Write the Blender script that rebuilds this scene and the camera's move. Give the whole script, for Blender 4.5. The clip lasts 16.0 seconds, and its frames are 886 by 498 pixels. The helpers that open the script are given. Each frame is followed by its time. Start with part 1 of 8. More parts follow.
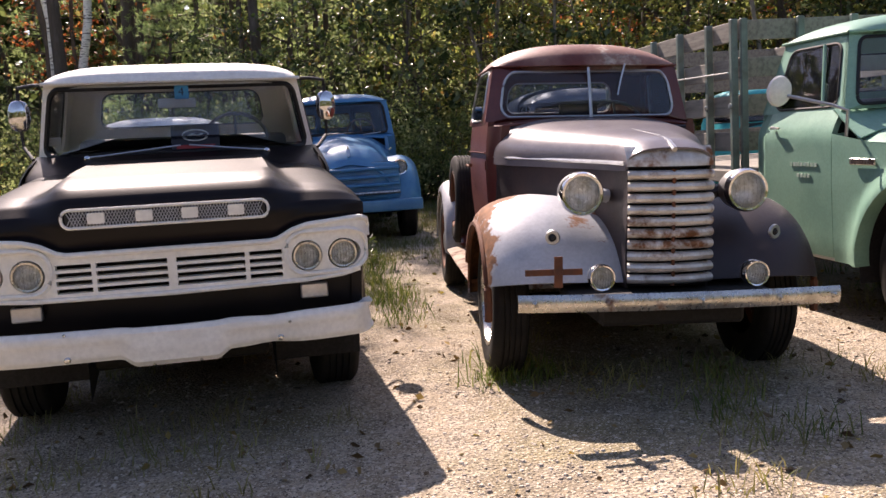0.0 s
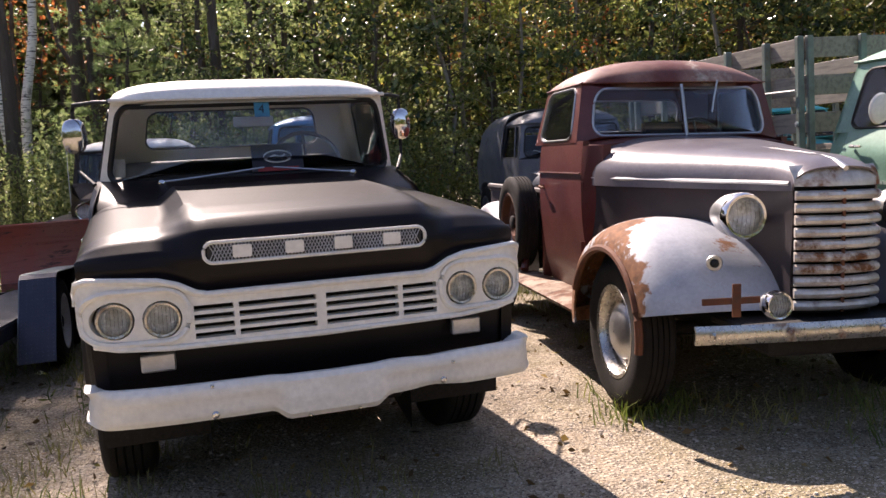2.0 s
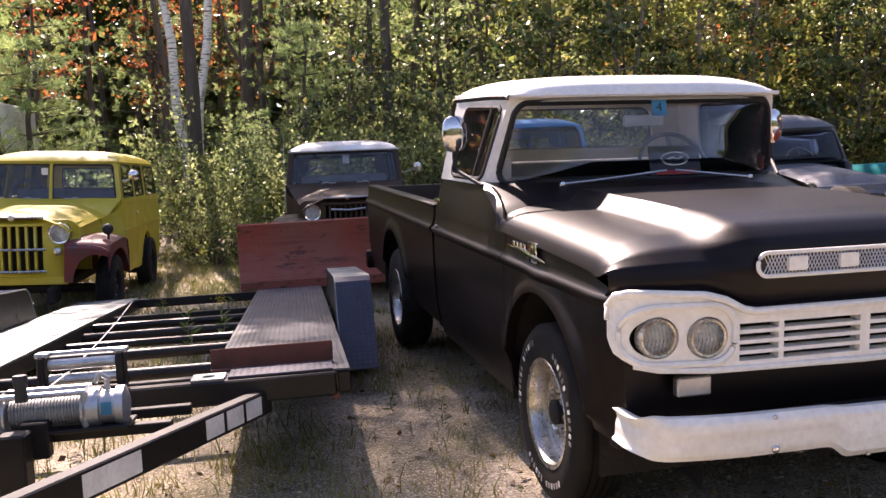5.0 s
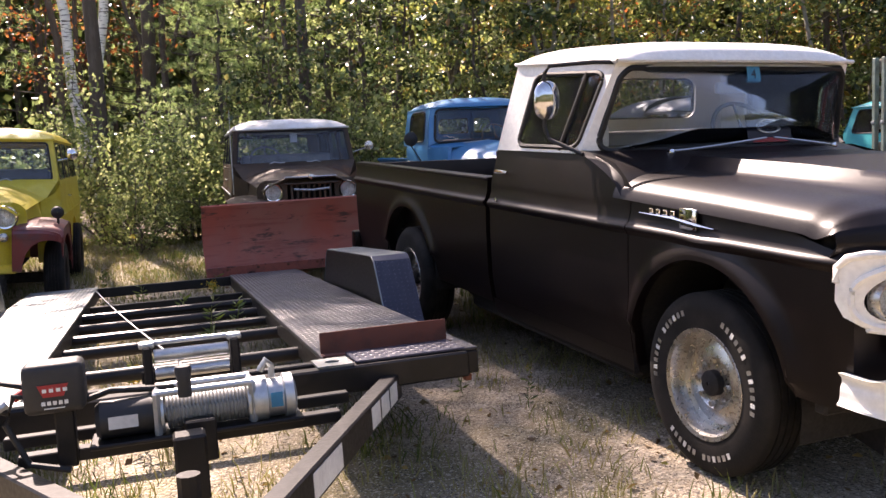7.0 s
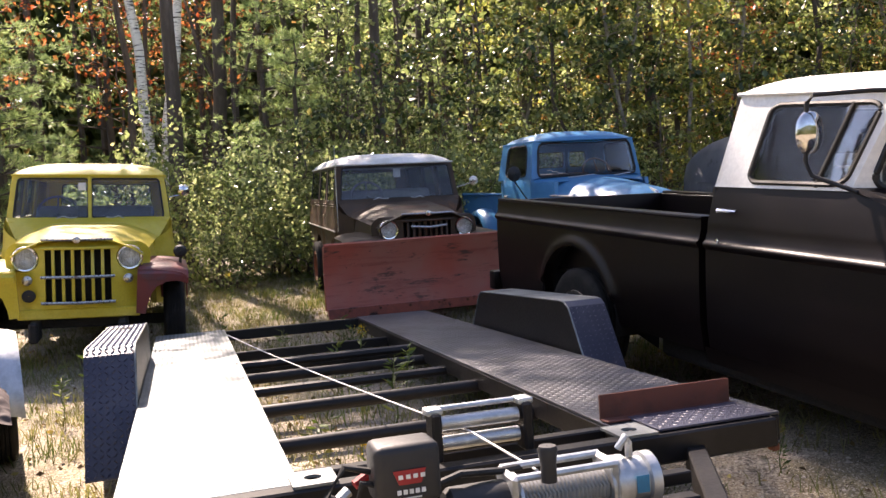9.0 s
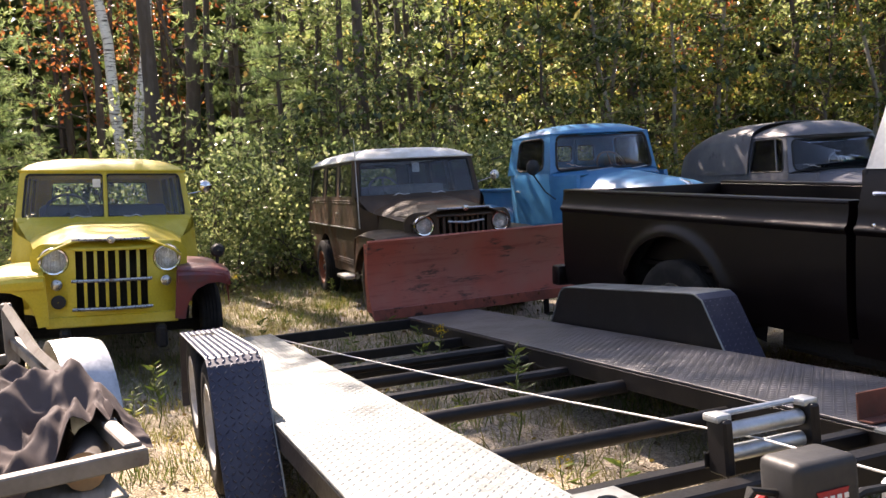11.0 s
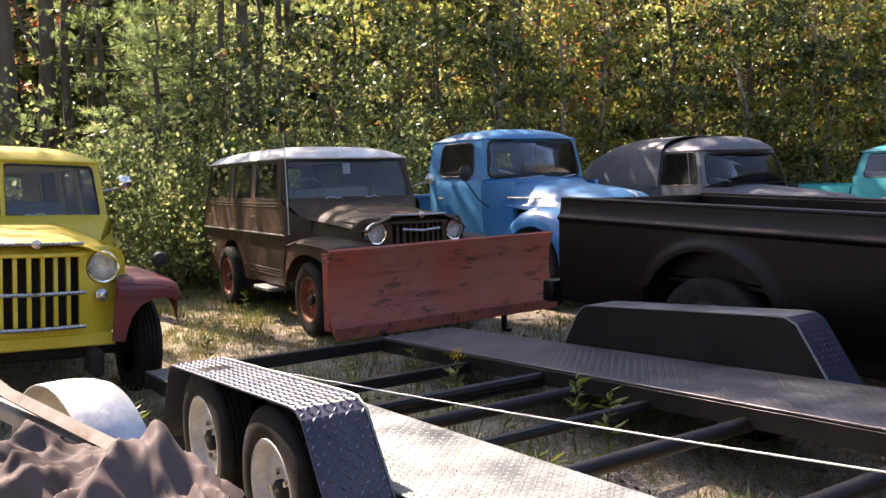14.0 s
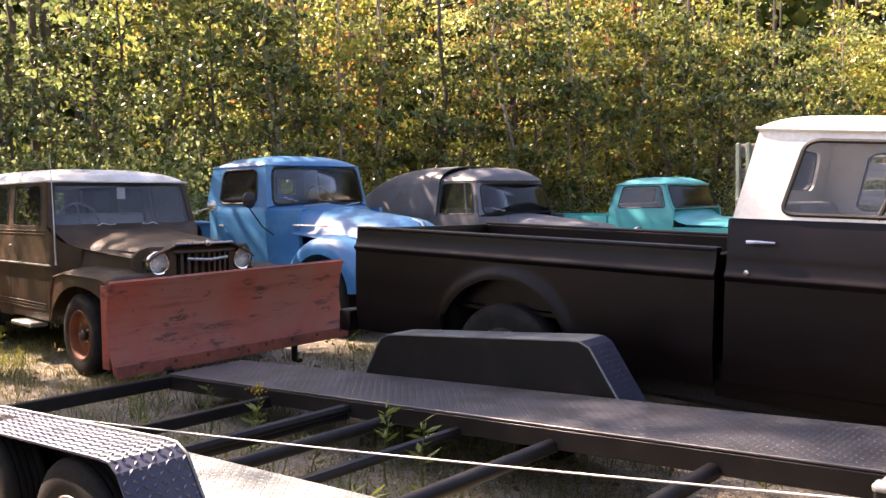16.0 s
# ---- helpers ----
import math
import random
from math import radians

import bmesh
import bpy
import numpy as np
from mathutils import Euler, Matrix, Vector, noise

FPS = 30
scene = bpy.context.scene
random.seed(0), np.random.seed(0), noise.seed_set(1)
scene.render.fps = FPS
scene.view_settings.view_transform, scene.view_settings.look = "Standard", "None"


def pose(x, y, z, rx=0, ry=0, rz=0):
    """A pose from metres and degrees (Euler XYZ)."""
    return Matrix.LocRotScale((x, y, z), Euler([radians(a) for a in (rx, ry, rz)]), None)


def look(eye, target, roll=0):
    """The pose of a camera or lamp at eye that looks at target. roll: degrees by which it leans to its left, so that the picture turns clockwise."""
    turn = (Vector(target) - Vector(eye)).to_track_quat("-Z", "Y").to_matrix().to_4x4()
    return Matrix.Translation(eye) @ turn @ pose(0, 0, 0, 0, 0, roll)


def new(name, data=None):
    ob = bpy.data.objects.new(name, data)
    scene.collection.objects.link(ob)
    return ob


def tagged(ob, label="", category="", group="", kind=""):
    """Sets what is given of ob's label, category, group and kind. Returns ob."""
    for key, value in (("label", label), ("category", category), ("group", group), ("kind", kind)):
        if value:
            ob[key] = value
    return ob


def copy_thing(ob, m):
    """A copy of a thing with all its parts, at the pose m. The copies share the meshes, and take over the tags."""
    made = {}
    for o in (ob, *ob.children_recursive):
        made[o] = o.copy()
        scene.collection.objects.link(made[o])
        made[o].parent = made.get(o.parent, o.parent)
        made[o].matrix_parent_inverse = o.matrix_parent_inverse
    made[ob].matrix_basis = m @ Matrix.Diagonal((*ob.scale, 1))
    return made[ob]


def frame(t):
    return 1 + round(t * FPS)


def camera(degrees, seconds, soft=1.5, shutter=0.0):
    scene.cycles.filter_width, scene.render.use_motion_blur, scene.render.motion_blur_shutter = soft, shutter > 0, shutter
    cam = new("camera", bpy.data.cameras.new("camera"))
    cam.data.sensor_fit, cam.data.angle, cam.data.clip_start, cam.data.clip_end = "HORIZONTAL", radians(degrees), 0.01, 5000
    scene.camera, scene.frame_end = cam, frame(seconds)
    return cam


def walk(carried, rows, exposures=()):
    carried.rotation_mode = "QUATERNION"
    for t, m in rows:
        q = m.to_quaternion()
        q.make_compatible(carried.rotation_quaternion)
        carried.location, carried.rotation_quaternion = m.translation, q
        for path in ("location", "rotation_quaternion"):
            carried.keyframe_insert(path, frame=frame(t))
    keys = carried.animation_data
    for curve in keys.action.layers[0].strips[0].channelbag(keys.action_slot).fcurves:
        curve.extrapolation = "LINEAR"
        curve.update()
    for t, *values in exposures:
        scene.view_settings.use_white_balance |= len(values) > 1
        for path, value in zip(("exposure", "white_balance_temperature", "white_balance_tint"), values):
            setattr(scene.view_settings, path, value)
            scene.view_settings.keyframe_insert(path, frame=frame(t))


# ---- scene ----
cam = camera(54.5, 16.0)
PATH = [
    (0, (0.554, -0.121, 1.346), (0.901, 1.832, 1.089), -3.5),
    (0.5, (0.332, 0.026, 1.362), (0.736, 1.974, 1.159), -2.4),
    (1, (0.121, 0.241, 1.378), (0.46, 2.205, 1.215), -4.3),
    (1.5, (-0.137, 0.366, 1.397), (0.325, 2.305, 1.232), -3.8),
    (2, (-0.408, 0.473, 1.406), (0.12, 2.39, 1.186), -3.8),
    (2.5, (-0.657, 0.614, 1.42), (-0.289, 2.568, 1.207), -6.5),
    (3, (-0.915, 0.716, 1.424), (-0.542, 2.669, 1.206), -4.5),
    (3.5, (-1.209, 0.762, 1.457), (-0.808, 2.707, 1.223), -5.5),
    (4, (-1.446, 0.895, 1.476), (-1.119, 2.85, 1.216), -4.2),
    (4.5, (-1.692, 1.087, 1.493), (-1.396, 3.053, 1.276), -2.6),
    (5, (-1.939, 1.199, 1.471), (-1.611, 3.163, 1.28), -2.8),
    (5.2, (-2.061, 1.231, 1.5), (-1.69, 3.181, 1.261), -4.1),
    (7.3, (-3.185, 1.825, 1.434), (-2.539, 3.704, 1.206), -2.4),
    (7.5, (-3.277, 1.902, 1.446), (-2.636, 3.786, 1.25), -2.1),
    (8, (-3.478, 2.128, 1.475), (-2.888, 4.035, 1.349), -3.0),
    (8.5, (-3.675, 2.286, 1.487), (-3.142, 4.207, 1.321), -0.6),
    (9, (-3.916, 2.447, 1.51), (-3.337, 4.355, 1.351), -3.0),
    (9.2, (-3.986, 2.511, 1.5), (-3.413, 4.418, 1.318), -2.1),
    (11.3, (-4.929, 3.376, 1.485), (-4.197, 5.231, 1.332), -3.9),
    (11.5, (-5.005, 3.509, 1.496), (-4.281, 5.368, 1.354), -4.3),
    (12, (-5.189, 3.739, 1.497), (-4.543, 5.623, 1.323), -3.6),
    (12.5, (-5.373, 3.956, 1.513), (-4.573, 5.786, 1.407), -4.8),
    (13, (-5.512, 4.151, 1.481), (-4.636, 5.942, 1.326), -3.0),
    (13.5, (-5.504, 4.364, 1.494), (-4.492, 6.081, 1.335), -3.2),
    (14, (-5.57, 4.486, 1.51), (-4.49, 6.16, 1.343), -1.8),
    (14.5, (-5.634, 4.562, 1.535), (-4.457, 6.176, 1.426), -1.6),
    (15, (-5.699, 4.609, 1.542), (-4.481, 6.192, 1.451), -1.5),
    (15.5, (-5.736, 4.621, 1.544), (-4.414, 6.119, 1.447), -1.5),
    (16, (-5.715, 4.647, 1.542), (-4.226, 5.976, 1.421), -1.0),
]
walk(cam, [(t, look(eye, target, roll)) for t, eye, target, roll in PATH],
     exposures=[(0.0, 1.2, 6950, 28), (2.0, 1.22, 6900, 27), (3.5, 1.54, 7000, 29), (5.0, 1.8, 7100, 32), (7.5, 1.95, 7200, 28), (12.0, 1.85, 7300, 23), (13.5, 1.9, 7400, 25), (14.5, 2.25, 7550, 28), (16.0, 2.42, 8000, 30)])

# ---- light ----
SUN_EL, SUN_AZ = radians(45.8), radians(-9.5)
world = bpy.data.worlds.new("sky")
scene.world = world
world.use_nodes = True
wn = world.node_tree
sky = wn.nodes.new("ShaderNodeTexSky")
sky.sky_type = "NISHITA"
sky.sun_disc = False
sky.sun_elevation = SUN_EL
sky.sun_rotation = SUN_AZ
wn.links.new(sky.outputs[0], wn.nodes["Background"].inputs[0])
wn.nodes["Background"].inputs[1].default_value = 0.085
sun = new("sun", bpy.data.lights.new("sun", "SUN"))
sun.data.energy, sun.data.angle, sun.data.color = 5.0, radians(0.55), (1.0, 0.93, 0.82)
sun.matrix_world = look((-3.2, 23.2, 20), (0, 4, 0))


# ---- materials ----
def nodes_of(name):
    m = bpy.data.materials.new(name)
    m.use_nodes = True
    return m, m.node_tree, m.node_tree.nodes["Principled BSDF"]


def noise_node(nt, scale, detail=4, rough=0.55, coord=None, stretch=None):
    n = nt.nodes.new("ShaderNodeTexNoise")
    n.inputs["Scale"].default_value, n.inputs["Detail"].default_value, n.inputs["Roughness"].default_value = scale, detail, rough
    src = coord or nt.nodes.new("ShaderNodeNewGeometry").outputs["Position"]
    if stretch:
        mp = nt.nodes.new("ShaderNodeMapping")
        mp.inputs["Scale"].default_value = stretch
        nt.links.new(src, mp.inputs[0])
        src = mp.outputs[0]
    nt.links.new(src, n.inputs["Vector"])
    return n


def ramp(nt, src, a, b, ca=(0, 0, 0, 1), cb=(1, 1, 1, 1)):
    r = nt.nodes.new("ShaderNodeValToRGB")
    r.color_ramp.elements[0].position, r.color_ramp.elements[1].position = a, b
    r.color_ramp.elements[0].color, r.color_ramp.elements[1].color = ca, cb
    nt.links.new(src, r.inputs[0])
    return r


def mixc(nt, fac, a, b):
    mx = nt.nodes.new("ShaderNodeMix")
    mx.data_type = "RGBA"
    for sock, v in ((mx.inputs[0], fac), (mx.inputs[6], a), (mx.inputs[7], b)):
        if isinstance(v, (int, float)):
            sock.default_value = v
        elif isinstance(v, tuple):
            sock.default_value = (*v, 1) if len(v) == 3 else v
        else:
            nt.links.new(v, sock)
    return mx.outputs[2]


def bump(nt, bs, src, strength, dist):
    b = nt.nodes.new("ShaderNodeBump")
    b.inputs["Strength"].default_value, b.inputs["Distance"].default_value = strength, dist
    nt.links.new(src, b.inputs["Height"])
    nt.links.new(b.outputs[0], bs.inputs["Normal"])


def mat(name, col, rough=0.5, metal=0.0, col2=None, scale=3.0, patch=(0.45, 0.65), grain=60.0, bumped=0.15, coat=0.0,
        rust=None, rust_at=(0.6, 0.68), rust_scale=2.2, stretch=None, rough_rust=0.85, worn_edge=None):
    """A surface with broad patches, fine grain, and rust or bare patches where asked."""
    m, nt, bs = nodes_of(name)
    col2 = col2 or tuple(c * 0.7 for c in col)
    broad = noise_node(nt, scale, 5, 0.6, stretch=stretch)
    c = mixc(nt, ramp(nt, broad.outputs[0], *patch).outputs[0], col, col2)
    fine = noise_node(nt, grain, 3)
    dark = nt.nodes.new("ShaderNodeMix")
    dark.data_type, dark.blend_type = "RGBA", "MULTIPLY"
    dark.inputs[0].default_value = 0.55
    nt.links.new(c, dark.inputs[6])
    nt.links.new(ramp(nt, fine.outputs[0], 0.3, 0.7, (0.72, 0.72, 0.72, 1), (1, 1, 1, 1)).outputs[0], dark.inputs[7])
    c = dark.outputs[2]
    rv = ramp(nt, fine.outputs[0], 0.25, 0.75, (rough * 0.85,) * 3 + (1,), (min(1, rough * 1.2),) * 3 + (1,)).outputs[0]
    if rust:
        spot = noise_node(nt, rust_scale, 9, 0.68)
        amount = spot.outputs[0]
        if worn_edge:
            # rust spreads from one worn rim of the part: direction in the part's own axes, start, most
            tc, dot, add = nt.nodes.new("ShaderNodeTexCoord"), nt.nodes.new("ShaderNodeVectorMath"), nt.nodes.new("ShaderNodeMath")
            dot.operation, dot.inputs[1].default_value, add.operation = "DOT_PRODUCT", worn_edge[0], "ADD"
            rim = nt.nodes.new("ShaderNodeMapRange")
            rim.inputs["From Min"].default_value, rim.inputs["From Max"].default_value = worn_edge[1], worn_edge[1] + 0.3
            rim.inputs["To Max"].default_value = worn_edge[2]
            nt.links.new(tc.outputs["Object"], dot.inputs[0])
            nt.links.new(dot.outputs["Value"], rim.inputs["Value"])
            nt.links.new(amount, add.inputs[0])
            nt.links.new(rim.outputs[0], add.inputs[1])
            amount = add.outputs[0]
        f = ramp(nt, amount, *rust_at).outputs[0]
        tone = noise_node(nt, 25, 4)
        rc = mixc(nt, ramp(nt, tone.outputs[0], 0.35, 0.65).outputs[0], rust, tuple(x * 0.5 for x in rust))
        c = mixc(nt, f, c, rc)
        rv = mixc(nt, f, rv, (rough_rust,) * 3)
        if metal:
            inv = nt.nodes.new("ShaderNodeMath")
            inv.operation, inv.inputs[0].default_value = "SUBTRACT", metal
            nt.links.new(f, inv.inputs[1])
            inv.use_clamp = True
            nt.links.new(inv.outputs[0], bs.inputs["Metallic"])
    elif metal:
        bs.inputs["Metallic"].default_value = metal
    nt.links.new(c, bs.inputs["Base Color"])
    nt.links.new(rv, bs.inputs["Roughness"])
    bs.inputs["Coat Weight"].default_value = coat
    bs.inputs["Coat Roughness"].default_value = 0.12
    if bumped:
        bump(nt, bs, fine.outputs[0], bumped, 0.002)
    return m


def glass_mat(name, tint=(0.72, 0.78, 0.8), dust=0.05, dust_col=(0.5, 0.5, 0.5)):
    m, nt, bs = nodes_of(name)
    nt.nodes.remove(bs)
    tr = nt.nodes.new("ShaderNodeBsdfTransparent")
    tr.inputs[0].default_value = (*tint, 1)
    gl = nt.nodes.new("ShaderNodeBsdfGlossy")
    gl.inputs["Roughness"].default_value = 0.02
    di = nt.nodes.new("ShaderNodeBsdfDiffuse")
    di.inputs[0].default_value = (*dust_col, 1)
    fr = nt.nodes.new("ShaderNodeFresnel")
    fr.inputs[0].default_value = 1.4
    a, b = nt.nodes.new("ShaderNodeMixShader"), nt.nodes.new("ShaderNodeMixShader")
    n = noise_node(nt, 6, 6, 0.7)
    nt.links.new(ramp(nt, n.outputs[0], 0.3, 0.8, (dust * 0.4,) * 3 + (1,), (dust * 1.8,) * 3 + (1,)).outputs[0], a.inputs[0])
    nt.links.new(tr.outputs[0], a.inputs[1])
    nt.links.new(di.outputs[0], a.inputs[2])
    nt.links.new(fr.outputs[0], b.inputs[0])
    nt.links.new(a.outputs[0], b.inputs[1])
    nt.links.new(gl.outputs[0], b.inputs[2])
    nt.links.new(b.outputs[0], nt.nodes["Material Output"].inputs[0])
    return m


RUST = (0.16, 0.055, 0.02)
BLACK = mat("black_satin_paint", (0.0042, 0.0016, 0.0019), 0.38, 0, (0.0062, 0.0028, 0.0030), 4, grain=140, bumped=0.05, coat=0.0)
BLACK.node_tree.nodes["Principled BSDF"].inputs["Specular IOR Level"].default_value = 0.24
WHITE = mat("white_paint", (0.87, 0.86, 0.81), 0.35, 0, (0.81, 0.79, 0.73), 5, grain=40, bumped=0.04)
WHITE_OLD = mat("weathered_white_paint", (0.75, 0.76, 0.74), 0.5, 0, (0.55, 0.55, 0.5), 3, rust=(0.28, 0.14, 0.05), rust_at=(0.62, 0.72))
CHROME = mat("chrome", (0.75, 0.75, 0.76), 0.08, 1.0, (0.6, 0.6, 0.6), 8, bumped=0.0)
CHROME_OLD = mat("pitted_chrome", (0.62, 0.6, 0.56), 0.28, 0.95, (0.45, 0.42, 0.38), 12, rust=RUST, rust_at=(0.6, 0.7), rust_scale=6)
GRILLE_RUST = mat("rusted_plated_steel", (0.72, 0.70, 0.66), 0.42, 0.5, (0.55, 0.50, 0.44), 9, rust=(0.22, 0.09, 0.035), rust_at=(0.50, 0.62), rust_scale=5)
ALU = mat("brushed_metal", (0.6, 0.6, 0.6), 0.35, 0.9, (0.5, 0.5, 0.5), 8, bumped=0.1)
GALV = mat("galvanised_steel", (0.55, 0.57, 0.58), 0.42, 0.8, (0.42, 0.44, 0.45), 14)
RUBBER = mat("tyre_rubber", (0.014, 0.013, 0.012), 0.8, 0, (0.027, 0.024, 0.021), 6, grain=120, bumped=0.3)
RUBBER.node_tree.nodes["Principled BSDF"].inputs["Specular IOR Level"].default_value = 0.2
SEAL = mat("black_rubber_seal", (0.008, 0.008, 0.008), 0.6)
DARK = mat("dark_underside", (0.012, 0.010, 0.009), 0.8)
CABIN = mat("dark_cabin_lining", (0.035, 0.038, 0.046), 0.7)
SEAT = mat("grey_seat_vinyl", (0.16, 0.16, 0.17), 0.6, 0, (0.1, 0.1, 0.11), 5)
GLASS = glass_mat("window_glass", (0.93, 0.95, 0.97), 0.022, (0.30, 0.34, 0.42))
GLASS_OLD = glass_mat("dusty_window_glass", (0.87, 0.9, 0.93), 0.016, (0.30, 0.33, 0.42))
LENS = glass_mat("lamp_lens", (0.95, 0.96, 0.96), 0.03, (0.7, 0.68, 0.62))
REFLECT = mat("lamp_reflector", (0.92, 0.92, 0.90), 0.25, 0.2, (0.6, 0.58, 0.5), 20, bumped=0.3, grain=50)
BLUE_STICKER = mat("blue_sticker", (0.03, 0.25, 0.42), 0.6)
NAVY = mat("navy_card", (0.006, 0.008, 0.02), 0.55)
RED_TRIM = mat("red_stripe", (0.35, 0.02, 0.02), 0.5)
PAPER = mat("white_paper", (0.75, 0.75, 0.72), 0.7)
CHARCOAL = mat("charcoal_plastic", (0.02, 0.02, 0.021), 0.55)


# ---- mesh helpers ----
def finish(bm, sharp=0.6):
    bmesh.ops.remove_doubles(bm, verts=bm.verts, dist=1e-5)
    bmesh.ops.recalc_face_normals(bm, faces=bm.faces)
    for f in bm.faces:
        f.smooth = True
    for e in bm.edges:
        if len(e.link_faces) == 2 and e.calc_face_angle(0) > sharp:
            e.smooth = False


def part(name, bm, material, parent=None, label="", m=None, sharp=0.6):
    finish(bm, sharp)
    me = bpy.data.meshes.new(name)
    bm.to_mesh(me)
    bm.free()
    me.materials.append(material)
    ob = new(name, me)
    if parent is not None:
        ob.parent = parent
    if m is not None:
        ob.matrix_basis = m
    return tagged(ob, label)


def thing(name, label, category, m, group=""):
    ob = new(name)
    ob.empty_display_size = 0.2
    ob.matrix_basis = m
    return tagged(ob, label, category, group)


def lerp(a, b, t):
    return a + (b - a) * t


def sstep(a, b, x):
    t = min(1, max(0, (x - a) / (b - a)))
    return t * t * (3 - 2 * t)


def curve_at(pts, t):
    """Piecewise linear through (key, value) pairs."""
    if t <= pts[0][0]:
        return pts[0][1]
    for (a, va), (b, vb) in zip(pts, pts[1:]):
        if t <= b:
            return lerp(va, vb, (t - a) / (b - a))
    return pts[-1][1]


def grid(fn, nu, nv, bm=None, close_u=False):
    bm = bm or bmesh.new()
    vs = [[bm.verts.new(fn(i / nu, j / nv)) for j in range(nv + 1)] for i in range(nu + (0 if close_u else 1))]
    n = len(vs)
    for i in range(nu):
        for j in range(nv):
            q = [vs[i][j], vs[(i + 1) % n][j], vs[(i + 1) % n][j + 1], vs[i][j + 1]]
            if len(set(q)) == 4:
                bm.faces.new(q)
    return bm


def shell(fn, nu, nv, thick, bm=None):
    """A grid surface with thickness, pushed along its own normal."""
    bm = bm or bmesh.new()
    e = 1e-3

    def back(u, v):
        p = Vector(fn(u, v))
        a = Vector(fn(min(1, u + e), v)) - Vector(fn(max(0, u - e), v))
        b = Vector(fn(u, min(1, v + e))) - Vector(fn(u, max(0, v - e)))
        n = a.cross(b)
        return p - (n.normalized() if n.length > 1e-12 else Vector((0, 0, 1))) * thick
    grid(fn, nu, nv, bm)
    grid(back, nu, nv, bm)
    for k in range(nu):
        for v in (0, 1):
            bm.faces.new([bm.verts.new(p) for p in (fn(k / nu, v), fn((k + 1) / nu, v), back((k + 1) / nu, v), back(k / nu, v))])
    for k in range(nv):
        for u in (0, 1):
            bm.faces.new([bm.verts.new(p) for p in (fn(u, k / nv), fn(u, (k + 1) / nv), back(u, (k + 1) / nv), back(u, k / nv))])
    return bm


def box(x0, x1, y0, y1, z0, z1, bev=0.006, bm=None, segs=1):
    own = bmesh.new()
    bmesh.ops.create_cube(own, size=1)
    for v in own.verts:
        v.co = Vector((x0 if v.co.x < 0 else x1, y0 if v.co.y < 0 else y1, z0 if v.co.z < 0 else z1))
    if bev:
        bmesh.ops.bevel(own, geom=own.edges[:], offset=bev, segments=segs, affect="EDGES", profile=0.5)
    return merge(bm, own)


def merge(bm, own, m=None):
    if m is not None:
        own.transform(m)
    if bm is None:
        return own
    vs = [bm.verts.new(v.co) for v in own.verts]
    own.verts.index_update()
    for f in own.faces:
        try:
            bm.faces.new([vs[v.index] for v in f.verts])
        except ValueError:
            pass
    own.free()
    return bm


def lathe(profile, n=40, bm=None, m=None):
    """Turns (radius, along x) pairs round the x axis."""
    own = bmesh.new()
    k = len(profile) - 1
    grid(lambda u, v: (profile[round(v * k)][1], profile[round(v * k)][0] * math.cos(2 * math.pi * u), profile[round(v * k)][0] * math.sin(2 * math.pi * u)), n, k, own, True)
    return merge(bm, own, m)


def tube(pts, r, n=8, bm=None, flat=1.0, caps=True):
    """A round bar along points."""
    own = bmesh.new()
    pts = [Vector(p) for p in pts]
    rings = []
    for i, p in enumerate(pts):
        d = (pts[min(i + 1, len(pts) - 1)] - pts[max(i - 1, 0)]).normalized()
        a = d.cross(Vector((0, 0, 1)) if abs(d.z) < 0.95 else Vector((1, 0, 0))).normalized()
        b = d.cross(a)
        rr = r[i] if isinstance(r, (list, tuple)) else r
        rings.append([own.verts.new(p + (a * math.cos(2 * math.pi * k / n) + b * flat * math.sin(2 * math.pi * k / n)) * rr) for k in range(n)])
    for ra, rb in zip(rings, rings[1:]):
        for k in range(n):
            own.faces.new([ra[k], ra[(k + 1) % n], rb[(k + 1) % n], rb[k]])
    if caps:
        own.faces.new(rings[0])
        own.faces.new(rings[-1])
    return merge(bm, own)


def rrect(u0, u1, v0, v1, r, n=6, ru=None):
    ru = ru or r
    out = []
    for cx, cy, a0 in ((u1 - ru, v1 - r, 0), (u0 + ru, v1 - r, 90), (u0 + ru, v0 + r, 180), (u1 - ru, v0 + r, 270)):
        for k in range(n + 1):
            a = radians(a0 + 90 * k / n)
            out.append((cx + ru * math.cos(a), cy + r * math.sin(a)))
    return out


def circle(cx, cy, r, n=28):
    return [(cx + r * math.cos(2 * math.pi * k / n), cy + r * math.sin(2 * math.pi * k / n)) for k in range(n)]


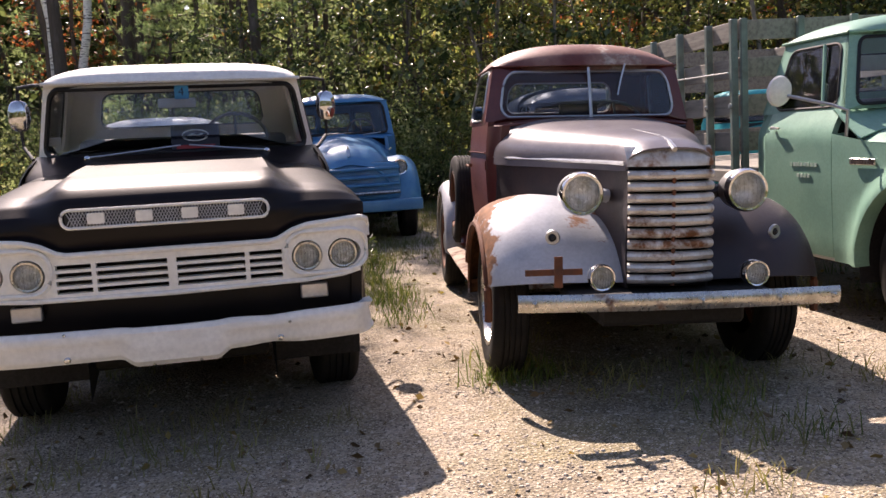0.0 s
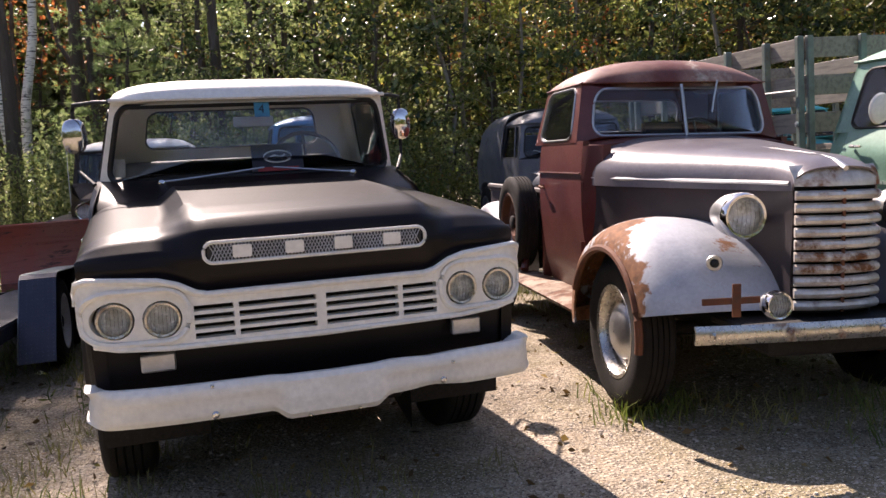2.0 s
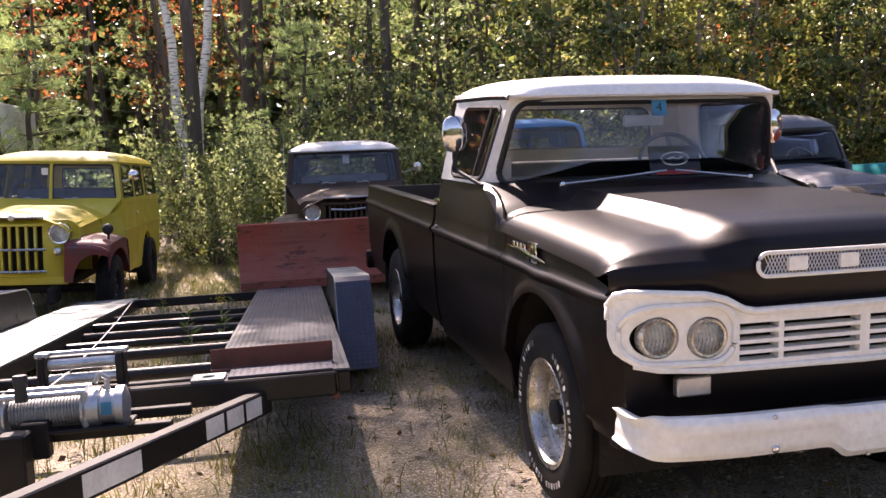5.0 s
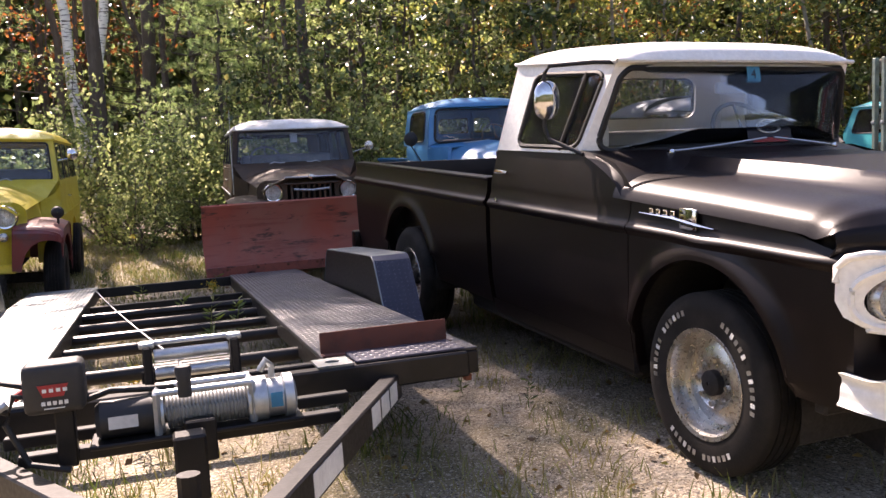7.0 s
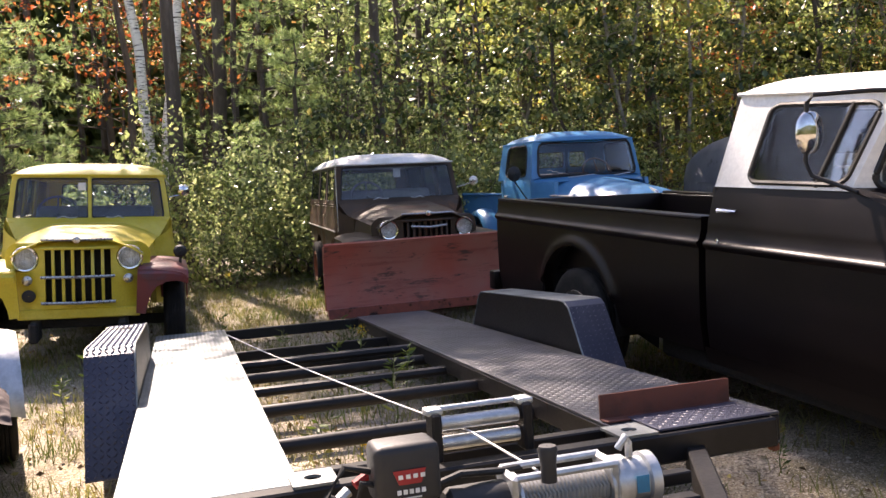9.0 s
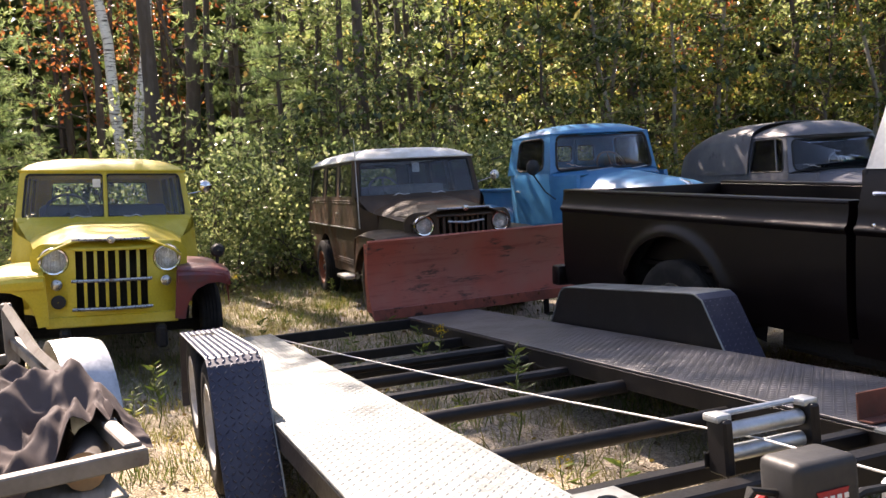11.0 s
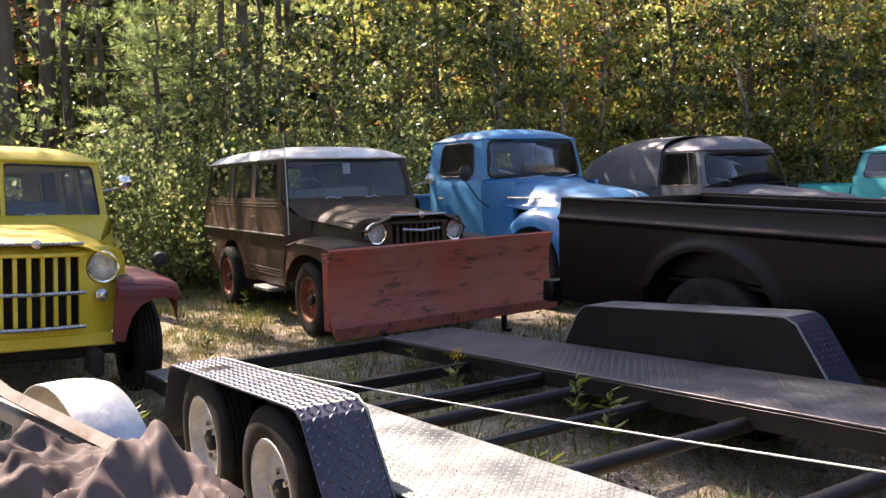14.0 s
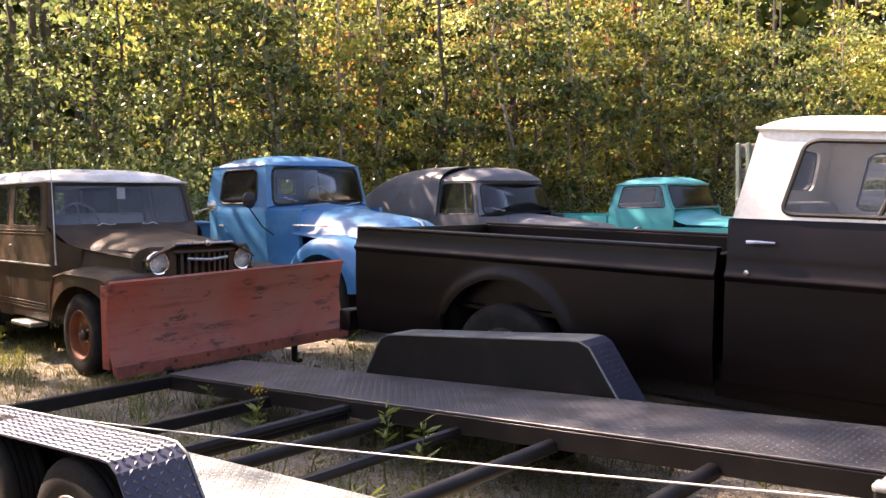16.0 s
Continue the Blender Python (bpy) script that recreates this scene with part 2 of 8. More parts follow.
def plate(outline, holes, fn, thick, cuts=0):
    """A flat outline with holes, mapped by fn(u, v, depth), depth 0 in front."""
    bm = bmesh.new()
    edges = []
    loops = []
    for loop in [outline, *holes]:
        vs = [bm.verts.new((u, v, 0)) for u, v in loop]
        loops.append(vs)
        edges += [bm.edges.new((a, b)) for a, b in zip(vs, vs[1:] + vs[:1])]
    bmesh.ops.triangle_fill(bm, use_beauty=True, edges=edges)
    for _ in range(cuts):
        wide = [e for e in bm.edges if e.calc_length() > 0.03]
        bmesh.ops.subdivide_edges(bm, edges=wide, cuts=1)
        bmesh.ops.triangulate(bm, faces=bm.faces)
    front = bm.faces[:]
    rim = [e.verts[:] for e in bm.edges if len(e.link_faces) == 1]
    dup = {}
    for v in bm.verts[:]:
        dup[v] = bm.verts.new((v.co.x, v.co.y, thick))
    for f in front:
        bm.faces.new([dup[v] for v in reversed(f.verts)])
    for a, b in rim:
        bm.faces.new([a, b, dup[b], dup[a]])
    for v in bm.verts:
        v.co = Vector(fn(v.co.x, v.co.y, v.co.z))
    return bm


def ring_panel(fn, outer, inner, thick, bm=None):
    """A panel with one opening: loops in (u, v) of equal length, fn(u, v) the surface, thick a vector towards the inside."""
    bm = bm or bmesh.new()
    t = Vector(thick)
    n = len(outer)
    rings = [[bm.verts.new(Vector(fn(*p)) + o) for p in loop] for loop, o in ((outer, Vector()), (inner, Vector()), (inner, t), (outer, t))]
    for k in range(4):
        a, b = rings[k], rings[(k + 1) % 4]
        for i in range(n):
            bm.faces.new([a[i], a[(i + 1) % n], b[(i + 1) % n], b[i]])
    return bm


def pane(fn, loop, thick, grow=1.0, rings=4):
    """A sheet of glass that fills a loop of the surface fn, with thickness."""
    bm = bmesh.new()
    cu, cv = sum(p[0] for p in loop) / len(loop), sum(p[1] for p in loop) / len(loop)
    n = len(loop)
    t = Vector(thick)
    ends = []
    for off in (Vector(), t):
        prev = None
        for k in range(rings):
            s = grow * (1 - k / rings)
            cur = [bm.verts.new(Vector(fn(cu + (p[0] - cu) * s, cv + (p[1] - cv) * s)) + off) for p in loop]
            if prev:
                for i in range(n):
                    bm.faces.new([prev[i], prev[(i + 1) % n], cur[(i + 1) % n], cur[i]])
            else:
                ends.append(cur)
            prev = cur
        c = bm.verts.new(Vector(fn(cu, cv)) + off)
        for i in range(n):
            bm.faces.new([prev[i], prev[(i + 1) % n], c])
    for i in range(n):
        bm.faces.new([ends[0][i], ends[0][(i + 1) % n], ends[1][(i + 1) % n], ends[1][i]])
    return bm


def seal(fn, loop, r, lift=0.0):
    pts = [Vector(fn(*p)) for p in loop]
    pts = [p for i, p in enumerate(pts) if (p - pts[i - 1]).length > 1e-4]
    return tube(pts + [pts[0]], r, 6, caps=False)


def glazing(parent, name, fn, loop, thick, glass, seal_mat=SEAL, r=0.012, label=""):
    g = part(name, pane(fn, loop, Vector(thick) * 0.3, 1.01), glass, parent, label)
    g.visible_shadow = False
    if seal_mat:
        part("window_seal", seal(fn, loop, r), seal_mat, g)
    return g


def wheel(parent, x, y, z, R, w, rim_r, rim_mat, cap_mat=None, side=-1, tyre_mat=RUBBER, white=0, cap_r=0.5, holes=0, m=None):
    """Rim with its tyre and hub cap; side: the way its face looks along x."""
    s = side
    h = w / 2
    base = Matrix.Translation((x, y, z))
    prof = [(rim_r * 0.98, -h * 0.82), (rim_r * 1.05, -h * 0.95), (R * 0.82, -h * 1.04), (R * 0.93, -h * 0.96), (R * 0.985, -h * 0.80)]
    tread = []
    grooves = 5
    for k in range(grooves):
        a, b = lerp(-h * 0.74, h * 0.74, k / grooves), lerp(-h * 0.74, h * 0.74, (k + 1) / grooves)
        tread += [(R, a + 0.004), (R, b - 0.006), (R - 0.010, b - 0.005), (R - 0.010, b + 0.003)]
    prof += tread[:-2] + [(R * 0.985, h * 0.80), (R * 0.93, h * 0.96), (R * 0.82, h * 1.04), (rim_r * 1.05, h * 0.95), (rim_r * 0.98, h * 0.82)]
    rp = [(rim_r * 1.06, -s * 0.0 + s * h * 0.94), (rim_r * 1.05, s * h * 0.98), (rim_r * 0.97, s * h * 0.93), (rim_r * 0.93, s * h * 0.72), (rim_r * 0.90, s * h * 0.36),
          (rim_r * 0.80, s * h * 0.28), (rim_r * 0.66, s * h * 0.40), (rim_r * 0.50, s * h * 0.46), (rim_r * 0.42, s * h * 0.34), (rim_r * 0.26, s * h * 0.34), (0.012, s * h * 0.34)]
    wob = part("wheel", lathe(rp, 40), rim_mat, parent, m=base if m is None else m @ base)
    part("tyre", lathe(prof, 48), tyre_mat, wob, "black rubber tyre with grooved tread")
    if cap_mat:
        c = rim_r * cap_r
        cp = [(c, s * h * 0.40), (c * 1.02, s * h * 0.46), (c * 0.92, s * h * 0.62), (c * 0.7, s * h * 0.80), (c * 0.4, s * h * 0.93), (0.008, s * h * 0.97)]
        part("hub_cap", lathe(cp, 32), cap_mat, wob)
    else:
        part("hub", lathe([(rim_r * 0.24, s * h * 0.3), (rim_r * 0.24, s * h * 0.62), (rim_r * 0.18, s * h * 0.7), (0.006, s * h * 0.72)], 20), DARK, wob)
    if holes:
        for k in range(holes):
            a = 2 * math.pi * k / holes
            bm = lathe([(0.001, 0), (0.013, 0), (0.013, s * 0.018), (0.001, s * 0.018)], 6)
            part("lug_nut", bm, CHROME_OLD, wob, m=Matrix.Translation((s * h * 0.42, rim_r * 0.40 * math.cos(a), rim_r * 0.40 * math.sin(a))))
    return wob


def headlamp(parent, x, y, z, r, rim_mat=CHROME, name="headlamp", pod=None, pod_mat=None, pod_len=0.2, label=""):
    """A round lamp that looks along -y: rim, reflector, lens, and a bullet pod where it has one."""
    base = Matrix.Translation((x, y, z)) @ pose(0, 0, 0, 0, 0, -90)
    rim = part(name, lathe([(r * 0.86, 0.01), (r * 0.9, 0.022), (r * 1.02, 0.024), (r * 1.1, 0.008), (r * 1.1, -0.02), (r * 0.95, -0.025)], 36), rim_mat, parent, label, base)
    part("reflector", lathe([(r * 0.92, 0.004), (r * 0.8, -0.02), (r * 0.5, -0.055), (r * 0.2, -0.07), (0.002, -0.072)], 32), REFLECT, rim)
    g = part("lens", lathe([(r * 0.92, 0.008), (r * 0.7, 0.024), (r * 0.4, 0.034), (0.002, 0.038)], 32), LENS, rim)
    g.visible_shadow = False
    bm = None
    for k in range(-3, 4):
        c = r * 0.8 * math.sqrt(1 - (k / 4) ** 2)
        bm = tube([(0.012, k * r * 0.22, -c), (0.03, k * r * 0.22, 0), (0.012, k * r * 0.22, c)], 0.0012, 5, bm)
    part("lens_flute", bm, LENS, g)
    if pod_mat:
        q = pod_len
        part("lamp_pod", lathe([(r * 1.06, -0.01), (r * 1.08, -q * 0.2), (r * 0.98, -q * 0.5), (r * 0.7, -q * 0.82), (r * 0.35, -q * 0.97), (0.002, -q)], 32), pod_mat, rim)
    return rim


def arch_fender(parent, name, cx, cz, inner_x, outer_x, front, rear, top, lip_f, lip_r, lip_t, material, side=1, end_deg=(-14, 196), round_=0.55, label="", lean=0.0, nose=0.0):
    """A pontoon fender over a wheel: lip curve, crown, and inner edge, as ellipses about the wheel in the y-z plane."""
    a0, a1 = radians(end_deg[0]), radians(end_deg[1])

    def fn(u, w):
        a = lerp(a0, a1, u)
        c, s = math.cos(a), math.sin(a)
        big_y = (rear if c > 0 else front) * c
        big_z = top * (s if s > 0 else s * 0.9)
        lip_y = (lip_r if c > 0 else lip_f) * c
        lip_z = lip_t * (s if s > 0 else s * 0.9)
        if w < 0.6:
            t = w / 0.6
            k = math.sin(t * math.pi / 2) ** 0.85
            j = 1 - math.cos(t * math.pi / 2)
            x = outer_x - (outer_x - inner_x) * round_ * j
            y, z = lerp(lip_y, big_y, k), lerp(lip_z, big_z, k)
        else:
            t = (w - 0.6) / 0.4
            x = lerp(outer_x - (outer_x - inner_x) * round_, inner_x, t)
            y, z = big_y * (1 - 0.03 * t), big_z * (1 - 0.06 * t)
        x += nose * max(0, -c)
        return (side * x, cx + y, cz + z)
    return part(name, shell(fn, 40, 14, 0.012 * -side), material, parent, label)


def cab(parent, s, material, glass, roof_mat=None, pillar_mat=None, seal_mat=SEAL, split=False):
    """The part of a cab above its belt: windscreen, sides, back, roof, lining. s: sizes."""
    zb, zt, wb, wt = s["zb"], s["zt"], s["wb"], s["wt"]
    fb, ft, fbc, ftc, rb, rt = s["fb"], s["ft"], s["fbc"], s["ftc"], s["rb"], s["rt"]
    power = s.get("power", 2.5)
    pm = pillar_mat or material

    def front(u, v):
        return (u * lerp(wb, wt, v), lerp(lerp(fb, ft, v), lerp(fbc, ftc, v), abs(u) ** power), lerp(zb, zt, v) + s.get("crown", 0.0) * v * (1 - u * u))

    def back(u, v):
        return (u * lerp(wb, wt, v), lerp(rb, rt, v) + s.get("back_bow", 0.06) * (1 - abs(u) ** 2.5), lerp(zb, zt + s.get("tip", 0.0), v) + s.get("crown", 0.0) * v * (1 - u * u))

    wu0, wu1, wv0, wv1, wr = s["screen"]
    outer = rrect(-1, 1, 0, 1, 0.002)
    if split:
        loops = [rrect(-wu1, -0.02, wv0, wv1, wr, 6, wr * 0.45), rrect(0.02, wu1, wv0, wv1, wr, 6, wr * 0.45)]
        outs = [rrect(-1, 0.0, 0, 1, 0.002), rrect(0.0, 1, 0, 1, 0.002)]
    else:
        loops, outs = [rrect(-wu1, wu1, wv0, wv1, wr, 8, wr * 0.42)], [rrect(-1, 1, 0, 1, 0.002, 8)]
    bm = None
    for o, l in zip(outs, loops):
        bm = ring_panel(front, o, l, (0, 0.03, 0), bm)
    part("windscreen_frame", bm, pm, parent)
    for l in loops:
        glazing(parent, "windscreen", front, l, (0, 0.02, 0), glass, seal_mat, s.get("seal", 0.012))
    for side in (-1, 1):
        def wall(a, v, side=side):
            y = lerp(lerp(fbc, ftc, v), lerp(rb, rt, v), a)
            bow = s.get("side_bow", 0.0) * math.sin(math.pi * v)
            return (side * (lerp(wb, wt, v) + bow), y, lerp(zb, zt + s.get("tip", 0.0) * a, v))
        for a0, a1, w0, w1, v0, v1, r, ru in s["sides"]:
            bm = ring_panel(wall, rrect(a0, a1, 0, 1, 0.002), rrect(w0, w1, v0, v1, r, 6, ru), (-side * 0.03, 0, 0))
            part("side_window_frame", bm, pm, parent)
            glazing(parent, "side_window", wall, rrect(w0, w1, v0, v1, r, 6, ru), (-side * 0.02, 0, 0), glass, seal_mat, s.get("seal", 0.012) * 0.8)
    if s.get("rear"):
        bm = None
        n = len(s["rear"])
        for k, (u0, u1, v0, v1, r, ru) in enumerate(s["rear"]):
            lo, hi = (-1 if k == 0 else (s["rear"][k - 1][1] + u0) / 2), (1 if k == n - 1 else (u1 + s["rear"][k + 1][0]) / 2)
            bm = ring_panel(back, rrect(lo, hi, 0, 1, 0.002), rrect(u0, u1, v0, v1, r, 6, ru), (0, -0.03, 0), bm)
        part("rear_window_frame", bm, pm, parent)
        for u0, u1, v0, v1, r, ru in s["rear"]:
            glazing(parent, "rear_window", back, rrect(u0, u1, v0, v1, r, 6, ru), (0, -0.02, 0), glass, seal_mat)
    h, over, pw = s["roof"], s.get("over", 0.02), s.get("roof_pw", 3.5)

    def roof(u, v, drop=0.0, shrink=0.0):
        a, b = 2 * u - 1, v
        x = a * (wt + over - shrink)
        y0 = lerp(ft, ftc, abs(a) ** power) - s.get("visor", over) + shrink
        y1 = rt + s.get("back_bow", 0.06) * (1 - abs(a) ** 2.5) + over - shrink
        y = lerp(y0, y1, b)
        e = max(0, 1 - abs(a) ** pw) * max(0, 1 - abs(2 * b - 1) ** (pw + 0.5))
        return (x, y, zt - 0.012 + h * e ** s.get("roof_soft", 0.5) + s.get("crown", 0.0) * (1 - a * a) * 0.4 + s.get("tip", 0.0) * b - drop)
    bm = grid(lambda u, v: roof(sstep(0, 1, u) * 0.5 + u * 0.5, sstep(0, 1, v) * 0.5 + v * 0.5), 32, 24)
    grid(lambda u, v: roof(u, v, 0.03, 0.02), 12, 10, bm)
    rim = [(k / 20, 0) for k in range(21)] + [(1, k / 20) for k in range(1, 21)] + [(1 - k / 20, 1) for k in range(1, 21)] + [(0, 1 - k / 20) for k in range(1, 21)]
    r = part("roof", bm, roof_mat or material, parent)
    part("drip_rail", tube([Vector(roof(*p)) for p in rim], s.get("rail", 0.011), 6, caps=False), roof_mat or material, r)
    return front, back


def lining(parent, wb, y0, y1, zf, zb, seat_y, seat_w, wheel_x=None, wheel_y=None, wheel_z=None, wheel_r=0.21, seat_mat=SEAT, seat_top=None, wheel_mat=None):
    """Seat, dash and steering wheel behind the glass."""
    st = seat_top or zb + 0.12
    bm = box(-seat_w, seat_w, seat_y, seat_y + 0.50, zf + 0.28, zf + 0.46, 0.05, None, 3)
    part("seat", bm, seat_mat, parent)
    own = box(-seat_w, seat_w, 0, 0.14, 0, st - zf - 0.40, 0.05, None, 3)
    part("seat_back", own, seat_mat, parent, m=pose(0, seat_y + 0.42, zf + 0.40, -12))
    part("dashboard", box(-wb * 0.97, wb * 0.97, y0, y0 + 0.16, zb - 0.22, zb - 0.005, 0.04, None, 3), CABIN, parent)
    part("cabin_floor", box(-wb * 0.95, wb * 0.95, y0, y1, zf - 0.03, zf, 0.004), CABIN, parent)
    if wheel_x is not None:
        ring = [(wheel_r * math.cos(2 * math.pi * k / 28), wheel_r * math.sin(2 * math.pi * k / 28), 0) for k in range(29)]
        bm = tube(ring, 0.013, 8, caps=False)
        for a in (90, 210, 330):
            tube([(0, 0, 0.0), (wheel_r * math.cos(radians(a)), wheel_r * math.sin(radians(a)), 0)], 0.009, 6, bm)
        tube([(0, 0, 0.02), (0, 0, -0.35)], 0.018, 8, bm)
        part("steering_wheel", bm, wheel_mat or SEAT, parent, m=pose(wheel_x, wheel_y, wheel_z, 62))


def side_skin(parent, name, side, ys, bottom, top, xf, material, nv=14, lip=0.05, label="", zs=()):
    """A body side between two curves of y, x given by xf(y, z), with a turned-in lower edge."""
    bm = bmesh.new()
    n = len(ys) - 1

    def fn(u, v):
        y = ys[round(u * n)]
        lo, hi, i = bottom(y), top(y), round(v * nv)
        if zs:
            m = nv - len(zs)
            z = lerp(lo, min(zs[0], hi - 0.002 * len(zs)), i / m) if i <= m else (hi if i == nv else min(zs[i - m], hi - 0.002 * (nv - i)))
        else:
            z = lerp(lo, hi, v)
        return (side * xf(y, z), y, z)
    grid(fn, n, nv, bm)
    grid(lambda u, v: (side * (xf(ys[round(u * n)], bottom(ys[round(u * n)])) - lip * v), ys[round(u * n)], bottom(ys[round(u * n)]) + 0.002 * v), n, 1, bm)
    for e in (0, 1):
        grid(lambda u, v: tuple(Vector(fn(e, u)) - Vector((side * lip * v, 0, 0))), nv, 1, bm)
    return part(name, bm, material, parent, label)


def arch_bottom(y, base, cy, cz, a, b):
    d = abs(y - cy) / a
    return max(base, cz + b * math.sqrt(max(0, 1 - d * d))) if d < 1 else base


def stations(y0, y1, step, marks=()):
    n = max(1, round((y1 - y0) / step))
    ys = {round(lerp(y0, y1, k / n), 4) for k in range(n + 1)}
    for c, a in marks:
        for s in (-1, 1):
            for e in (0.002, 0.0):
                y = c + s * (a - e)
                if y0 < y < y1:
                    ys.add(round(y, 4))
            for d in (0.98, 0.95, 0.9, 0.82):
                y = c + s * a * d
                if y0 < y < y1:
                    ys.add(round(y, 4))
    return sorted(ys)


# ---- black pickup with a white grille ----
def black_pickup():
    t = thing("pickup_truck", "satin black pickup with white roof, grille and bumper", "pickup truck", pose(0, 4.0, 0, 2.05, 0.8, 3.8))
    xz = [(0.25, 0.84), (0.34, 0.875), (0.5, 0.9), (0.75, 0.912), (0.93, 0.914), (0.955, 0.934), (0.968, 0.934), (0.985, 0.915), (1.03, 0.902), (1.12, 0.897), (1.2, 0.88), (1.28, 0.85)]

    CREASE = (0.90, 0.92, 0.93, 0.938, 0.946, 0.954, 0.962, 0.970, 0.978, 0.987, 1.0, 1.03, 1.06, 1.09)

    def xf(y, z):
        x = curve_at(xz, z)
        x -= 0.045 * max(0, (0.25 - y) / 0.25) ** 2 if y < 0.25 else 0
        for cy, cz, a, b in ((0.77, 0.36, 0.50, 0.52), (4.27, 0.33, 0.52, 0.495)):
            d = math.hypot((y - cy) / a, (z - cz) / b)
            x += 0.026 * sstep(1.20, 1.03, d) if z > 0.5 else 0
        return x
    # fenders, doors, box sides
    for side in (-1, 1):
        ys = stations(0.04, 1.29, 0.05, ((0.77, 0.50),))
        side_skin(t, "front_fender", side, ys, lambda y: arch_bottom(y, 0.45 if y < 0.5 else 0.30, 0.77, 0.36, 0.50, 0.52),
                  lambda y: curve_at([(0.0, 0.965), (0.1, 1.0), (0.3, 1.045), (1.3, 1.095)], y), xf, BLACK, 30, zs=CREASE)
        door = side_skin(t, "door", side, stations(1.297, 2.77, 0.06), lambda y: 0.36, lambda y: curve_at([(1.29, 1.125), (1.36, 1.19), (1.48, 1.25), (1.65, 1.285), (2.8, 1.285)], y), xf, BLACK, 30, zs=CREASE)
        part("door_handle", tube([(side * 0.90, 2.66, 1.155), (side * 0.925, 2.65, 1.158), (side * 0.93, 2.6, 1.16), (side * 0.928, 2.50, 1.16)], [0.010, 0.014, 0.013, 0.008], 8), CHROME, door)
        part("door_lock", lathe([(0.013, 0), (0.013, 0.008), (0.001, 0.011)], 14), CHROME, door, m=pose(side * 0.925, 2.648, 0.99, 0, 0, 0 if side > 0 else 180))
        part("rocker_panel", side_grid_strip(side, xf), BLACK, t)
        ys = stations(2.83, 5.62, 0.08, ((4.27, 0.52),))
        bed = side_skin(t, "bed_side", side, ys, lambda y: arch_bottom(y, 0.32, 4.27, 0.33, 0.52, 0.49), lambda y: 1.112, xf, BLACK, 30, 0.07, zs=CREASE)
        part("bed_rail", box(side * 0.80 if side > 0 else -0.905, 0.905 if side > 0 else -0.80, 2.83, 5.62, 1.09, 1.117, 0.012, None, 2), BLACK, bed)
        part("bed_inner_wall", box(side * 0.78 - 0.01, side * 0.78 + 0.01, 2.85, 5.6, 0.62, 1.095, 0.003), BLACK, bed)
        part("wheel_well", wheel_well(side, 4.27, 0.33, 0.52, 0.49, 0.55, 0.90), DARK, bed)
        part("wheel_well", wheel_well(side, 0.77, 0.36, 0.50, 0.52, 0.45, 0.88), DARK, t)
        wheel(t, side * 0.79, 0.77, 0.355, 0.385, 0.235, 0.225, CHROME_OLD, None, side, holes=8)
        wheel(t, side * 0.79, 4.27, 0.25, 0.40, 0.235, 0.225, CHROME_OLD, None, side, holes=8)
        # fender emblem
        em = part("fender_emblem", box(-0.006, 0.006, -0.055, 0.055, -0.045, 0.045, 0.004, None, 2), CHROME, t, "chrome fender emblem", pose(side * 0.918, 0.86, 1.04))
        part("emblem_spear", tube([(0, -0.16, -0.025), (0, -0.05, -0.02), (0, 0.1, -0.005), (0, 0.34, 0.0)], [0.003, 0.011, 0.011, 0.003], 8), CHROME, em)
        for k in range(4):
            part("emblem_block", box(-0.004, 0.004, 0.09 + k * 0.05, 0.118 + k * 0.05, 0.004, 0.026, 0.003), CHROME, em)
    part("bed_floor", box(-0.80, 0.80, 2.83, 5.6, 0.58, 0.61, 0.003), BLACK, t)
    part("bed_front_wall", box(-0.86, 0.86, 2.83, 2.87, 0.45, 1.08, 0.01), BLACK, t)
    part("tailgate", box(-0.80, 0.80, 5.585, 5.625, 0.60, 1.10, 0.012, None, 2), BLACK, t)
    rb = part("rear_bumper", box(-0.93, 0.93, 5.66, 5.78, 0.30, 0.47, 0.02, None, 2), BLACK, t)
    part("bumper_arm", box(-0.5, 0.5, 5.55, 5.68, 0.34, 0.42, 0.01), DARK, rb)
    # added dark block, keeps sunlit ground from showing under the truck
    part("underbody_blocker", box(-0.74, 0.74, 1.45, 3.45, 0.16, 0.46, 0.03), DARK, t)
    part("chassis", box(-0.42, 0.42, 0.25, 5.6, 0.30, 0.42, 0.02), DARK, t)
    part("cab_back", box(-0.86, 0.86, 2.745, 2.79, 0.42, 1.285, 0.015, None, 2), BLACK, t)
    part("axle", tube([(-0.75, 0.77, 0.355), (0.75, 0.77, 0.355)], 0.05, 10), DARK, t)
    part("axle", tube([(-0.75, 4.27, 0.25), (0.75, 4.27, 0.25)], 0.06, 10), DARK, t)
    part("radiator_wall", box(-0.86, 0.86, 0.16, 0.22, 0.40, 1.05, 0.01), DARK, t)
    part("engine_bay_floor", box(-0.60, 0.60, 0.2, 1.3, 0.42, 0.45, 0.005), DARK, t)

    # bonnet: plain flanks with a raised middle and rolled nose
    outer_p = [(0, (0.03, 0.985)), (0.08, (0.0, 1.02)), (0.18, (0.015, 1.075)), (0.30, (0.08, 1.125)), (0.45, (0.22, 1.152)), (0.7, (0.7, 1.172)), (1, (1.42, 1.195))]
    inner_p = [(0, (0.0, 0.915)), (0.08, (-0.045, 0.96)), (0.18, (-0.055, 1.05)), (0.30, (-0.03, 1.145)), (0.38, (0.04, 1.195)), (0.48, (0.22, 1.218)), (0.7, (0.7, 1.236)), (1, (1.38, 1.25))]

